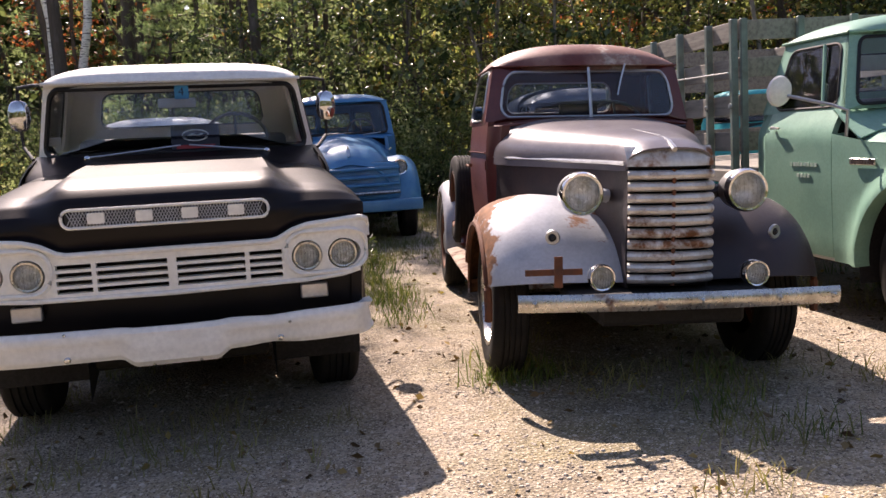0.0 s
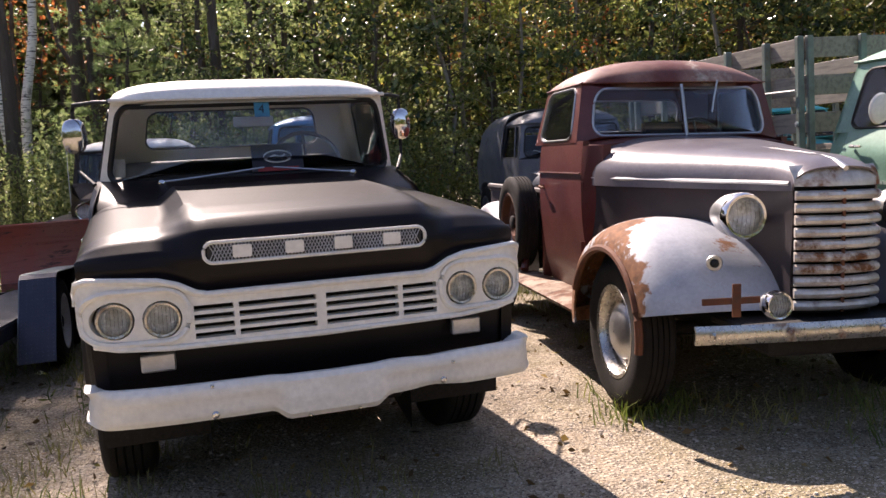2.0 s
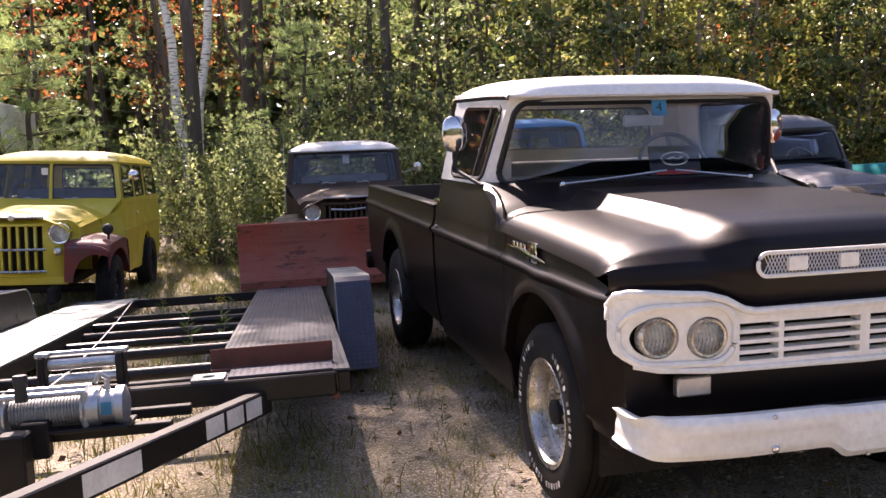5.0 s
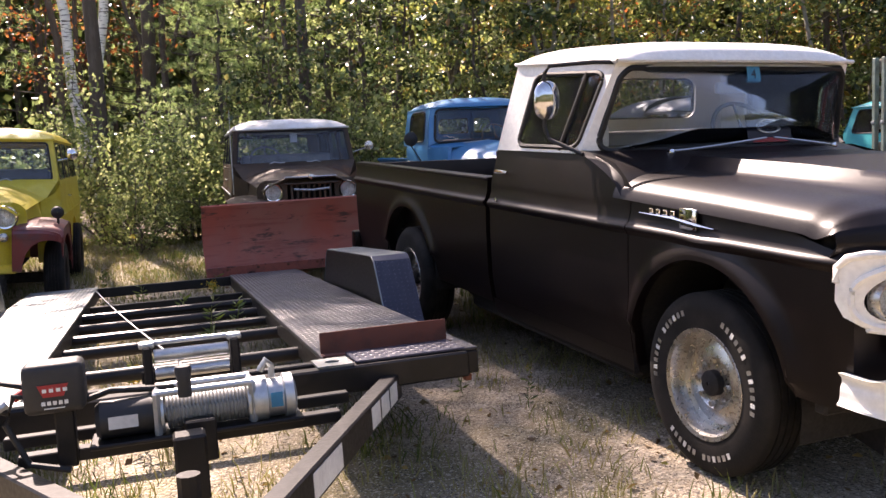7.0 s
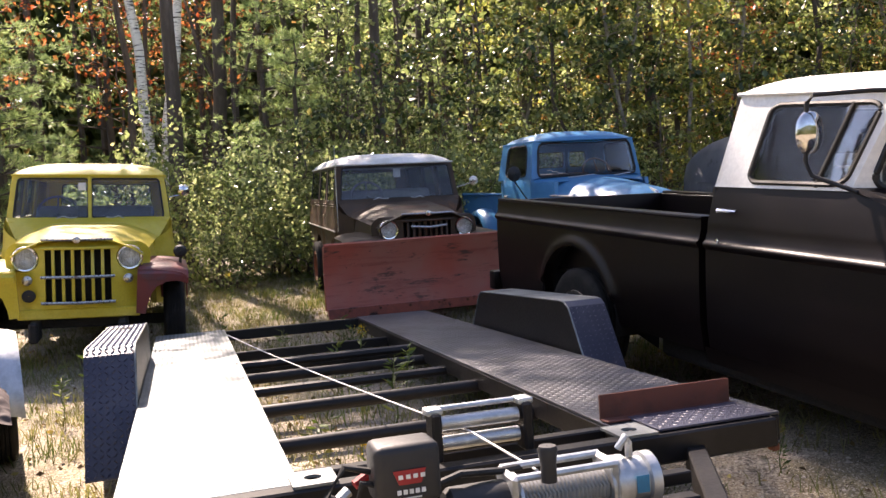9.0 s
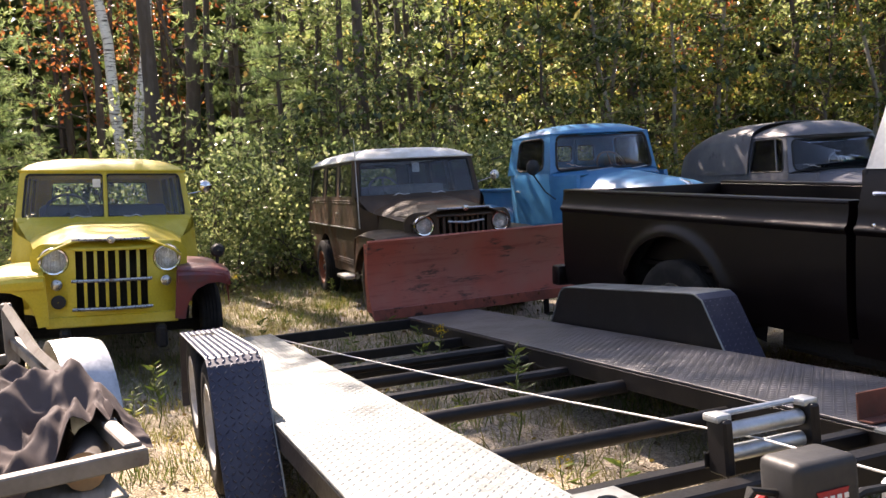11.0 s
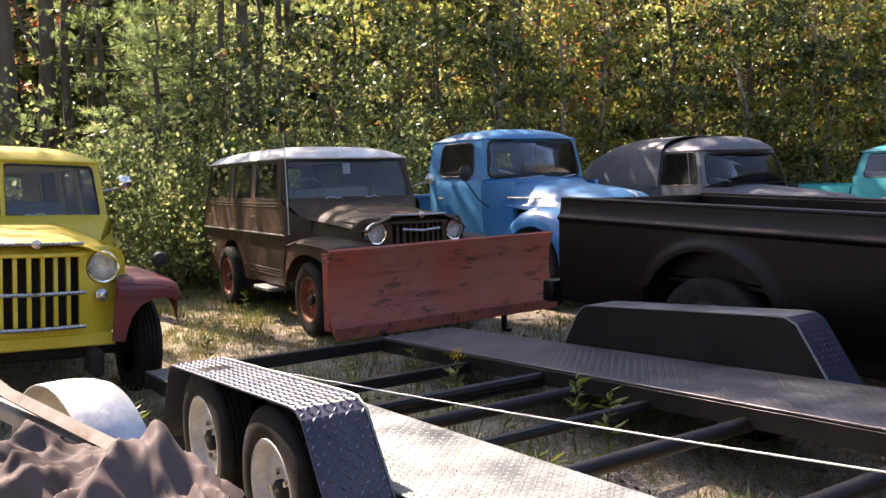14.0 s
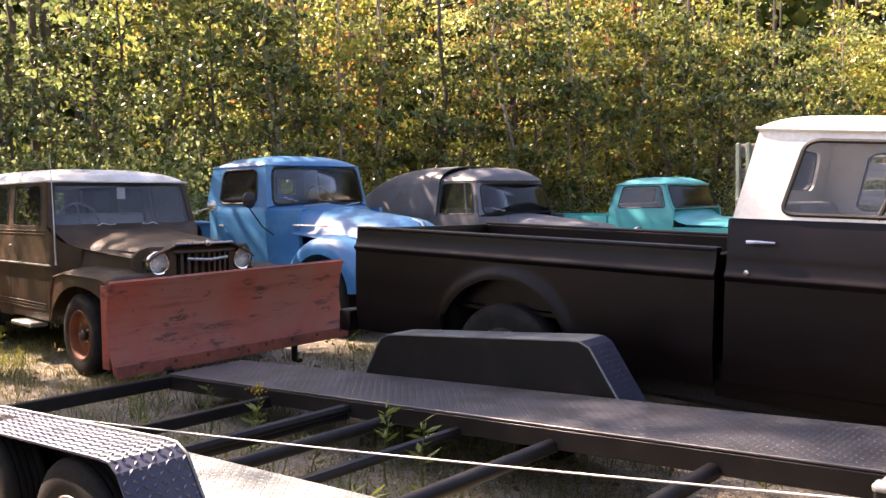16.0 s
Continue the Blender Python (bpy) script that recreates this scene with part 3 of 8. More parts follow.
    def bonnet(u, v):
        x = math.sin((2 * u - 1) * 1.25) / math.sin(1.25) * 0.905
        a = abs(x)
        po = Vector((curve_at([(k, p[0]) for k, p in outer_p], v), curve_at([(k, p[1]) for k, p in outer_p], v)))
        pi = Vector((curve_at([(k, p[0]) for k, p in inner_p], v), curve_at([(k, p[1]) for k, p in inner_p], v)))
        f = sstep(lerp(0.64, 0.57, sstep(0.25, 0.7, v)), lerp(0.42, 0.465, sstep(0.25, 0.7, v)), a)
        p = po.lerp(pi, f)
        roll = min(1, max(0, (a - 0.64) / 0.265))
        z = p.y - 0.105 * (1 - math.sqrt(max(0, 1 - roll ** 2.4))) * sstep(0.1, 0.4, v) + 0.012 * (1 - (a / 0.9) ** 2)
        y = p.x + 0.10 * max(0, (a - 0.55) / 0.35) ** 3 * sstep(0.6, 0.1, v)
        z += 0.006 * math.exp(-((a - 0.47) / 0.018) ** 2) * sstep(0.3, 0.4, v)
        return (x, y, z)
    h = part("bonnet", shell(bonnet, 72, 44, -0.012), BLACK, t, "satin black bonnet with a raised centre")
    for s in (-0.055, 0.11):
        part("bonnet_seam", tube([tuple(Vector(bonnet((math.asin(s * (1 - 0.3 * v) / 0.905 * math.sin(1.25)) / 1.25 + 1) / 2, 0.36 + 0.34 * v)) + Vector((0, 0, 0.0005))) for v in (0, 0.5, 1)], 0.003, 5), SEAL, h)

    def cowl(u, v):
        a = math.sin((2 * u - 1) * 1.25) / math.sin(1.25)
        y1 = lerp(1.445, 1.80, abs(a) ** 3.2)
        z0 = bonnet(u, 1.0)[2] - 0.006
        return (a * lerp(0.905, 0.868, v), lerp(1.35, y1 + 0.01, v), lerp(z0, 1.29, v ** (1 - 0.5 * abs(a) ** 6)))
    part("cowl", shell(cowl, 40, 8, -0.012), BLACK, t)

    # white grille with lamp pods and slots
    W = 0.915
    top = [(-W, 0.90), (-W, 0.95), (-0.895, 0.985), (-0.86, 1.0), (-0.62, 0.985), (-0.55, 0.965), (-0.485, 0.93), (-0.44, 0.92)]
    outline = top + [(-x, z) for x, z in reversed(top)] + [(W, 0.84), (0.895, 0.79), (0.85, 0.755), (0.78, 0.738), (0.6, 0.728), (0.0, 0.722), (-0.6, 0.728), (-0.78, 0.738), (-0.85, 0.755), (-0.895, 0.79), (-W, 0.84)]
    holes = []
    xs = [(-0.495, -0.345), (-0.325, -0.02), (0.02, 0.325), (0.345, 0.495)]
    for r in range(4):
        z0 = 0.752 + r * 0.036
        for a, b in xs:
            holes.append([(a, z0), (b, z0), (b, z0 + 0.0225), (a, z0 + 0.0225)])
    lamps = [(-0.785, 0.848), (-0.612, 0.842), (0.612, 0.842), (0.785, 0.838)]
    for x, z in lamps:
        holes.append(circle(x, z, 0.073, 28))

    def face(u, v, d):
        th = radians(82) * max(0, (abs(u) - 0.82) / 0.095)
        bend = 0.03 * max(0, (min(abs(u), 0.82) - 0.45) / 0.37) ** 2 - 0.02 * (1 - (u / 0.9) ** 2) + 0.105 * (1 - math.cos(th))
        x = math.copysign(0.82 + 0.105 * math.sin(th), u) if th > 0 else u
        return (x - math.copysign(d * 0.7 * math.sin(th), u), bend + d * (0.3 + 0.7 * math.cos(th)) - 0.035, v)
    g = part("grille", plate(outline, holes, face, 0.05, 3), WHITE, t, "white painted grille with slots")
    for x, z in lamps:
        headlamp(g, x, face(x, z, 0)[1] + 0.012, z, 0.064, CHROME_OLD)
    for s in (-1, 1):
        ring = [face(s * 0.70 + (p[0]), p[1], -0.006) for p in rrect(-0.185, 0.185, 0.755, 0.955, 0.085, 7)]
        part("lamp_surround", tube(ring + [ring[0]], 0.012, 6, caps=False), WHITE, g)
        part("parking_lamp", box(s * 0.64 - 0.065, s * 0.64 + 0.065, -0.01, 0.03, 0.63, 0.70, 0.006), ALU, t, "dull metal blanking plate")
    part("grille_top_moulding", tube([face(x, z + 0.004, -0.004) for x, z in top + [(-x, z) for x, z in reversed(top)]], 0.014, 8), WHITE, g)
    part("grille_bottom_moulding", tube([face(x, z, -0.004) for x, z in [(-0.85, 0.755), (-0.78, 0.738), (-0.6, 0.728), (0, 0.722), (0.6, 0.728), (0.78, 0.738), (0.85, 0.755)]], 0.012, 8), WHITE, g)
    # badge panel on the nose: mesh with four plain blocks
    fr = [(p[0], -0.078 + 0.02 * abs(p[0]) ** 2, p[1]) for p in rrect(-0.445, 0.445, 1.045, 1.125, 0.036, 6)]
    b = part("badge_frame", tube(fr + [fr[0]], 0.0075, 6, caps=False), WHITE, t, "white framed mesh badge panel")
    part("badge_backing", box(-0.43, 0.43, -0.070, -0.040, 1.05, 1.12, 0.002), CHARCOAL, b)
    bm = None
    for k in range(-30, 31):
        x = k * 0.0136
        for s in (-1, 1):
            bm = tube([(x - s * 0.018, -0.0735, 1.05), (x + s * 0.018, -0.0735, 1.12)], 0.0022, 4, bm)
    part("badge_mesh", bm, ALU, b)
    for x in (-0.30, -0.098, 0.098, 0.30):
        bm = plate(rrect(x - 0.036, x + 0.036, 1.062, 1.110, 0.006), [], lambda u, v, d: (u, -0.088 + d, v), 0.014)
        part("badge_block", bm, WHITE, b)
    # front bumper
    def bump_sec(u, v):
        p = (2 * u - 1) * 1.12
        q = abs(p)
        turn = max(0, q - 0.80)
        a = min(q, 0.80) + 0.115 * math.sin(min(math.pi / 2, turn / 0.15)) + 0.0
        x = math.copysign(a, p)
        yb = -0.19 + 0.05 * (max(0, a - 0.5) / 0.3) ** 2 * 0.6 + 0.115 * (1 - math.cos(min(math.pi / 2, turn / 0.15))) + max(0, turn - 0.2356)
        dip = sstep(0.24, 0.17, a)
        dent = 0.02 * math.exp(-((x - 0.42) / 0.09) ** 2)
        zt, zl = 0.605 + 0.012 * a - 0.006 * dip - dent * 0.6 - 0.02 * sstep(0.85, 0.92, a), 0.468 - 0.042 * dip + dent * 0.4 + 0.015 * sstep(0.85, 0.92, a)
        ks = (0, 0.12, 0.25, 0.40, 0.5, 0.56, 0.8, 0.92, 1)
        i = min(7, int(v * 8 + 1e-6))
        ang = lerp(ks[i], ks[i + 1], v * 8 - i)
        pts = [(0, (0.09, zt - 0.035)), (0.12, (0.04, zt - 0.005)), (0.25, (0.0, zt)), (0.40, (-0.017, zt - 0.02)), (0.5, (-0.020, lerp(zt, zl, 0.32))),
               (0.56, (-0.013 - 0.012 * dip, lerp(zt, zl, 0.50))), (0.8, (-0.012 - 0.012 * dip, lerp(zt, zl, 0.85))), (0.92, (0.0, zl)), (1, (0.05, zl + 0.01))]
        d = curve_at([(k, e[0]) for k, e in pts], ang) + dent
        th = min(math.pi / 2, turn / 0.15)
        return (x - math.copysign(d * math.sin(th), p), yb + d * math.cos(th), curve_at([(k, e[1]) for k, e in pts], ang))
    fb = part("front_bumper", shell(bump_sec, 120, 24, -0.008), WHITE, t, "dented white painted bumper")
    for x, z in ((-0.455, 0.49), (0.455, 0.50), (-0.10, 0.435), (0.10, 0.435), (-0.46, 0.60), (0.5, 0.57)):
        r = 0.014 if abs(x) > 0.3 and z < 0.55 else 0.008
        part("bumper_bolt", lathe([(r, 0), (r, 0.004), (r * 0.6, 0.009), (0.001, 0.010)], 12), CHROME, fb, m=pose(x, -0.205, z, 0, 0, -90))
    part("bumper_arm", box(-0.4, 0.4, -0.12, 0.3, 0.47, 0.53, 0.01), DARK, fb)
    part("lower_valance", box(-0.84, 0.84, 0.06, 0.09, 0.50, 0.73, 0.01), BLACK, t)

    # cab above the belt
    s = dict(zb=1.285, zt=1.752, wb=0.86, wt=0.755, fb=1.44, ft=1.555, fbc=1.80, ftc=1.62, rb=2.76, rt=2.66, power=3.2, screen=(0, 0.945, 0.03, 0.90, 0.16),
             sides=[(0, 1, 0.055, 0.74, 0.06, 0.86, 0.10, 0.08)], rear=[(-0.72, 0.72, 0.32, 0.82, 0.13, 0.10)], roof=0.105, over=0.014, visor=0.018, tip=0.05, roof_pw=4.0, seal=0.017, back_bow=0.03, rail=0.012)
    front, back = cab(t, s, WHITE, GLASS)
    for side in (-1, 1):
        part("vent_pillar", tube([(side * 0.857, 2.02, 1.30), (side * 0.772, 1.87, 1.70)], 0.012, 6), SEAL, t)
    lining(t, 0.83, 1.80, 2.74, 0.55, 1.27, 2.08, 0.74, 0.36, 1.98, 1.34, 0.215, SEAT, 1.40)
    part("dash_top", shell(lambda u, v: ((2 * u - 1) * 0.80, front(2 * u - 1, 0.05)[1] + 0.04 + v * (1.92 - front(2 * u - 1, 0.05)[1]), 1.285 + 0.02 * math.sin(math.pi * min(1, v * 1.4 + 0.1))), 24, 6, -0.02), CABIN, t)
    # wipers
    for x0, x1 in ((-0.62, 0.02), (0.62, 0.08)):
        pts = [tuple(Vector(front(lerp(x0, x1, k / 5), 0.015 + 0.115 * k / 5)) + Vector((0, -0.022, 0.0))) for k in range(6)]
        w = part("wiper", tube(pts, [0.008, 0.006, 0.006, 0.006, 0.006, 0.005], 6), ALU, t)
        part("wiper_pivot", lathe([(0.018, 0), (0.018, 0.02), (0.001, 0.028)], 12), CHROME, w, m=pose(pts[0][0], pts[0][1], pts[0][2] - 0.004, 0, 0, -90))
    # mirror inside, sticker, card on the dash
    part("rear_view_mirror", box(-0.11, 0.12, 1.66, 1.69, 1.575, 1.635, 0.012, None, 2), PAPER, t, "white backed rear view mirror")
    st = part("windscreen_sticker", box(-0.035, 0.05, -0.001, 0.001, -0.045, 0.045, 0), BLUE_STICKER, t, "blue sticker with a number", pose(0.035, 1.565, 1.67, -12))
    txt = bpy.data.curves.new("sticker_number", "FONT")
    txt.body, txt.size, txt.extrude = "4", 0.07, 0.0005
    to = new("sticker_number", txt)
    to.parent = st
    to.matrix_basis = pose(-0.012, -0.003, -0.022, 90)
    txt.materials.append(NAVY)
    part("note_card", box(-0.05, 0.05, 0, 0.003, 0, 0.10, 0.0), PAPER, t, "white paper note behind the glass", pose(-0.76, 1.78, 1.32, -6, 0, -32))
    card = thing("dash_card", "dark blue card with white oval on the dash", "sign card", t.matrix_basis @ pose(0.105, 1.495, 1.318, -13, 0, 0))
    part("card_sheet", box(-0.145, 0.145, 0, 0.004, 0.0, 0.155, 0.0), NAVY, card)
    part("card_stripe", box(-0.115, 0.115, -0.004, -0.001, 0.002, 0.025, 0.0), RED_TRIM, card)
    ov = [(0.078 * math.cos(2 * math.pi * k / 32), -0.003, 0.085 + 0.034 * math.sin(2 * math.pi * k / 32)) for k in range(33)]
    part("card_oval", tube(ov, 0.004, 6, caps=False), PAPER, card)
    part("card_bar", tube([(-0.045, -0.003, 0.08), (-0.015, -0.003, 0.092), (0.015, -0.003, 0.082), (0.045, -0.003, 0.094)], 0.006, 6), PAPER, card)
    # big chrome side mirrors on hoop arms
    for side in (-1, 1):
        X = side * 0.965
        arm = part("mirror_arm", tube([(side * 0.765, 1.64, 1.735), (side * 0.84, 1.72, 1.74), (X, 1.93, 1.735), (X * 1.01, 1.96, 1.70), (X * 1.01, 1.96, 1.42), (X, 1.93, 1.36), (side * 0.88, 1.74, 1.285)], 0.011, 8), SEAL, t, "black hoop mirror arm")
        own = bmesh.new()
        bmesh.ops.create_uvsphere(own, u_segments=20, v_segments=14, radius=1)
        for v in own.verts:
            v.co = Vector((v.co.x * 0.07, v.co.y * 0.035 if v.co.y < 0 else 0.006, v.co.z * 0.105))
            k = 1 - 0.25 * (abs(v.co.x) / 0.07) ** 2
            v.co.z *= 1 / max(0.8, k) * 0.95
        part("mirror_head", own, CHROME, arm, "chrome mirror head", pose(X * 1.01, 1.94, 1.56, 0, 0, side * 8))
    # black steering wheel rim is pale; tyre letters
    for side in (-1,):
        wob = [o for o in t.children if o.name.startswith("wheel") and not o.name.startswith("wheel_well")][0]
        for k in range(60):
            if k % 20 in (0, 1, 2, 3, 10, 17, 18, 19):
                continue
            a = 2 * math.pi * k / 60
            part("tyre_mark", box(-0.001, 0.001, -0.0085, 0.0085, -0.012, 0.012, 0), ALU if k % 3 else PAPER, wob, m=Matrix.Rotation(a, 4, "X") @ Matrix.Translation((side * 0.1215, 0, 0.306)))
    return t


def side_grid_strip(side, xf):
    bm = bmesh.new()
    return grid(lambda u, v: (side * (xf(2, lerp(0.28, 0.35, v)) - 0.004), lerp(1.27, 2.82, u), lerp(0.26, 0.355, v)), 4, 3, bm)


def wheel_well(side, cy, cz, a, b, x0, x1):
    def fn(u, v):
        an = lerp(radians(-10), radians(190), u)
        return (side * lerp(x0, x1, v), cy + (a + 0.02) * math.cos(an), cz + (b + 0.03) * math.sin(an))
    bm = grid(fn, 24, 2)
    grid(lambda u, v: (side * x0, cy + (a + 0.02) * math.cos(lerp(radians(-10), radians(190), u)) * v, cz - 0.1 + (b + 0.13) * v * math.sin(lerp(radians(-10), radians(190), u))), 24, 1, bm)
    return bm


black_pickup()


# ---- rusty red pickup with a slatted prow ----
MAROON = mat("faded_maroon_paint", (0.10, 0.017, 0.014), 0.42, 0, (0.14, 0.035, 0.028), 3, rust=(0.17, 0.06, 0.025), rust_at=(0.66, 0.72), coat=0.2)
ROOF_RUST = mat("rusty_maroon_roof", (0.13, 0.03, 0.02), 0.5, 0, (0.30, 0.16, 0.12), 2.5, (0.4, 0.62), rust=(0.55, 0.45, 0.38), rust_at=(0.56, 0.63), rust_scale=3)
PRIMER = mat("grey_primer_over_rust", (0.50, 0.51, 0.53), 0.45, 0, (0.38, 0.39, 0.42), 4, rust=(0.26, 0.11, 0.045), rust_at=(0.63, 0.67), rust_scale=2.0)
FENDER_PRIMER = mat("grey_primer_rusting_from_the_rim", (0.48, 0.50, 0.53), 0.42, 0, (0.36, 0.38, 0.42), 4, rust=(0.26, 0.11, 0.045), rust_at=(0.62, 0.66), rust_scale=3.0, worn_edge=((-2.0, 0.5, 0.0), 1.62, 0.19))
PLUM = mat("plum_black_primer", (0.028, 0.020, 0.023), 0.5, 0, (0.045, 0.028, 0.026), 3, rust=(0.11, 0.045, 0.025), rust_at=(0.64, 0.7))
# plum paint lightened to grey, with the sun on the bonnet top put in
BONNET_SUNLIT = mat("sunlit_plum_bonnet_paint", (0.13, 0.115, 0.13), 0.34, 0, (0.18, 0.165, 0.175), 3, coat=0.25)
BOARD = mat("rust_stained_running_board", (0.34, 0.27, 0.20), 0.8, 0, (0.20, 0.12, 0.07), 5, rust=(0.16, 0.06, 0.025), rust_at=(0.46, 0.58), rust_scale=4)
RUST_STEEL = mat("rust_brown_steel", (0.15, 0.05, 0.02), 0.8, 0, (0.09, 0.035, 0.018), 8)


def maroon_pickup():
    t = thing("pickup_truck", "rusty maroon vintage pickup with a slatted rusted grille", "pickup truck", pose(2.345, 3.9, 0.0, 0, 2.4, -6.0))

    # bonnet: narrow in front, round on top
    def sec(u, y):
        k = sstep(-0.10, 1.35, y)
        w = lerp(0.205, 0.655, k)
        top = curve_at([(-0.12, 1.22), (-0.06, 1.255), (0.05, 1.28), (0.4, 1.31), (1.0, 1.37), (1.4, 1.415)], y)
        low = curve_at([(-0.24, 1.13), (0.0, 1.12), (1.4, 1.13)], y)
        a = math.pi * u
        x = -w * (abs(math.cos(a)) ** 0.7) * (1 if math.cos(a) > 0 else -1)
        z = low + (top - low) * math.sin(a) ** 0.62
        return (x, y - 0.05 * math.sin(a) * (1 - k), z)
    part("bonnet", shell(lambda u, v: sec(u, lerp(-0.11, 1.36, v)), 28, 24, -0.01), BONNET_SUNLIT, t, "plum bonnet greyed for sunlight, with centre strip")
    part("bonnet_strip", tube([tuple(Vector(sec(0.5, y)) + Vector((0, 0, 0.004))) for y in (-0.14, -0.06, 0.1, 0.5, 1.0, 1.34)], [0.014, 0.013, 0.009, 0.007, 0.006, 0.005], 6), ALU, t)
    for s in (-1, 1):
        def cheek(u, v, s=s):
            y = lerp(-0.10, 1.36, u)
            k = sstep(-0.10, 1.35, y)
            return (s * (lerp(0.205, 0.655, k) + 0.004 * math.sin(v * 6)), y, lerp(0.55, 1.135, v))
        part("bonnet_side", shell(cheek, 20, 8, 0.01 * s), PLUM, t)
        part("bonnet_moulding", tube([(s * (lerp(0.205, 0.655, sstep(-0.10, 1.35, y)) + 0.008), y, lerp(1.16, 1.172, y)) for y in (-0.09, 0.1, 0.5, 1.0, 1.35)], 0.011, 6), ALU, t)

    # grille: stacked V bars with a cap
    def prow(x, fwd=0.0):
        return -0.12 - 0.05 * (1 - (x / 0.21) ** 2) - fwd
    gr = part("grille", shell(lambda u, v: ((2 * u - 1) * 0.195, prow((2 * u - 1) * 0.195) + 0.05, lerp(0.56, 1.16, v)), 12, 4, -0.01), DARK, t, "rusted grille of horizontal slats")
    for k in range(10):
        z = 0.600 + k * 0.0560
        bm = tube([((2 * i / 12 - 1) * 0.205, prow((2 * i / 12 - 1) * 0.205, 0.0), z) for i in range(13)], 0.026, 10, None, 0.9)
        part("grille_slat", bm, GRILLE_RUST, gr)
    part("grille_rib", tube([(0, prow(0, 0.012), 0.57), (0, prow(0, 0.012), 1.13)], 0.009, 6), RUST_STEEL, gr)
    part("grille_cap", shell(lambda u, v: ((2 * u - 1) * 0.215, prow((2 * u - 1) * 0.215, 0.012) + 0.05 * v * v, lerp(1.145, 1.24, v)), 16, 6, 0.01), GRILLE_RUST, gr, "rusted plated grille cap")

    # fenders
    fl = arch_fender(t, "front_fender", 0.55, 0.42, 0.20, 0.865, 0.66, 0.74, 0.56, 0.45, 0.50, 0.40, FENDER_PRIMER, -1, (-12, 163), 0.5, "grey primered fender with rust along the edge")
    fr = arch_fender(t, "front_fender", 0.55, 0.42, 0.20, 0.865, 0.66, 0.74, 0.56, 0.45, 0.50, 0.40, PLUM, 1, (-12, 163), 0.5, "plum black primered fender")
    for s, f in ((-1, fl), (1, fr)):
        lip = [(s * 0.862, 0.55 - (0.455 if math.cos(a) > 0 else 0.505) * math.cos(a), 0.42 + 0.405 * math.sin(a)) for a in [radians(-8 + 170 * k / 30) for k in range(31)]]
        part("fender_lip", tube(lip, 0.021, 7), RUST_STEEL, f, "rust-eaten fender lip")
        headlamp(t, s * 0.415, -0.05, 1.015, 0.098, CHROME, "headlamp", True, ALU, 0.24, "bullet headlamp in a metal pod")
        part("lamp_stalk", tube([(s * 0.36, 0.10, 1.01), (s * 0.24, 0.12, 0.99)], 0.035, 8), PRIMER if s < 0 else PLUM, t)
        headlamp(t, s * 0.372, -0.27, 0.635, 0.058, CHROME, "fog_lamp", True, ALU, 0.1)
        mk = part("fender_marker", lathe([(0.001, 0.004), (0.018, 0.004), (0.022, 0.010), (0.034, 0.010), (0.038, 0.0), (0.03, -0.01)], 20), ALU, f, m=pose(s * 0.56, -0.055, 0.805, 8, 0, -90 + s * 24))
        part("marker_lens", lathe([(0.02, 0.004), (0.012, 0.014), (0.001, 0.017)], 16), SEAL, mk)
        wheel(t, s * 0.725, 0.55, 0.385, 0.40, 0.19, 0.235, RUST_STEEL if s > 0 else CHROME_OLD, ALU, s, cap_r=0.62)
        wheel(t, s * 0.725, 3.55, 0.385, 0.40, 0.19, 0.235, RUST_STEEL, ALU, s, cap_r=0.62)
        part("running_board", shell(lambda u, v, s=s: (s * lerp(0.60, 0.845, v), lerp(1.13, 2.75, u), 0.41 - 0.025 * v ** 4 + 0.0 * u), 14, 8, 0.02 * s), BOARD, t, "rust stained pale running board")
        arch_fender(t, "rear_fender", 3.55, 0.42, 0.52, 0.84, 0.60, 0.66, 0.52, 0.46, 0.50, 0.42, PRIMER if s < 0 else PLUM, s, (-8, 192), 0.5)
        # door side
        xs = [(0.42, 0.60), (0.6, 0.655), (0.9, 0.69), (1.1, 0.70), (1.25, 0.695), (1.4, 0.68)]
        side_skin(t, "cowl_side", s, [1.22, 1.26, 1.3, 1.35, 1.395], lambda y: 0.42, lambda y: 1.37, lambda y, z: curve_at(xs, z) * lerp(0.90, 1.0, sstep(1.2, 1.4, y)), MAROON, 14)
        door = side_skin(t, "door", s, stations(1.40, 2.30, 0.1), lambda y: 0.42, lambda y: 1.40, lambda y, z: curve_at(xs, z), MAROON, 16, 0.04)
        part("door_handle", tube([(s * 0.70, 2.20, 1.10), (s * 0.735, 2.19, 1.10), (s * 0.735, 2.09, 1.095)], [0.012, 0.011, 0.007], 7), RUST_STEEL, door)
        for z in (0.75, 1.12):
            part("door_hinge", tube([(s * 0.695, 1.38, z - 0.03), (s * 0.695, 1.38, z + 0.03)], 0.013, 7), MAROON, door)
        part("door_moulding", tube([(s * 0.705, 1.40, 1.20), (s * 0.705, 2.30, 1.20)], 0.006, 6), MAROON, door)
        side_skin(t, "cab_corner", s, [2.305, 2.36, 2.42, 2.46], lambda y: 0.42, lambda y: 1.40, lambda y, z: curve_at(xs, z) * lerp(1, 0.92, sstep(2.3, 2.47, y)), MAROON, 14)
    # bumper with bolts, cross-shaped bracket
    def bp(x):
        return -0.35 + 0.05 * (x / 0.8) ** 2
    bm = shell(lambda u, v: ((2 * u - 1) * 0.775, bp((2 * u - 1) * 0.775) - 0.012 * math.sin(math.pi * v), lerp(0.485, 0.568, v)), 30, 8, 0.012)
    bb = part("front_bumper", bm, CHROME_OLD, t, "dull pitted chrome bumper bar")
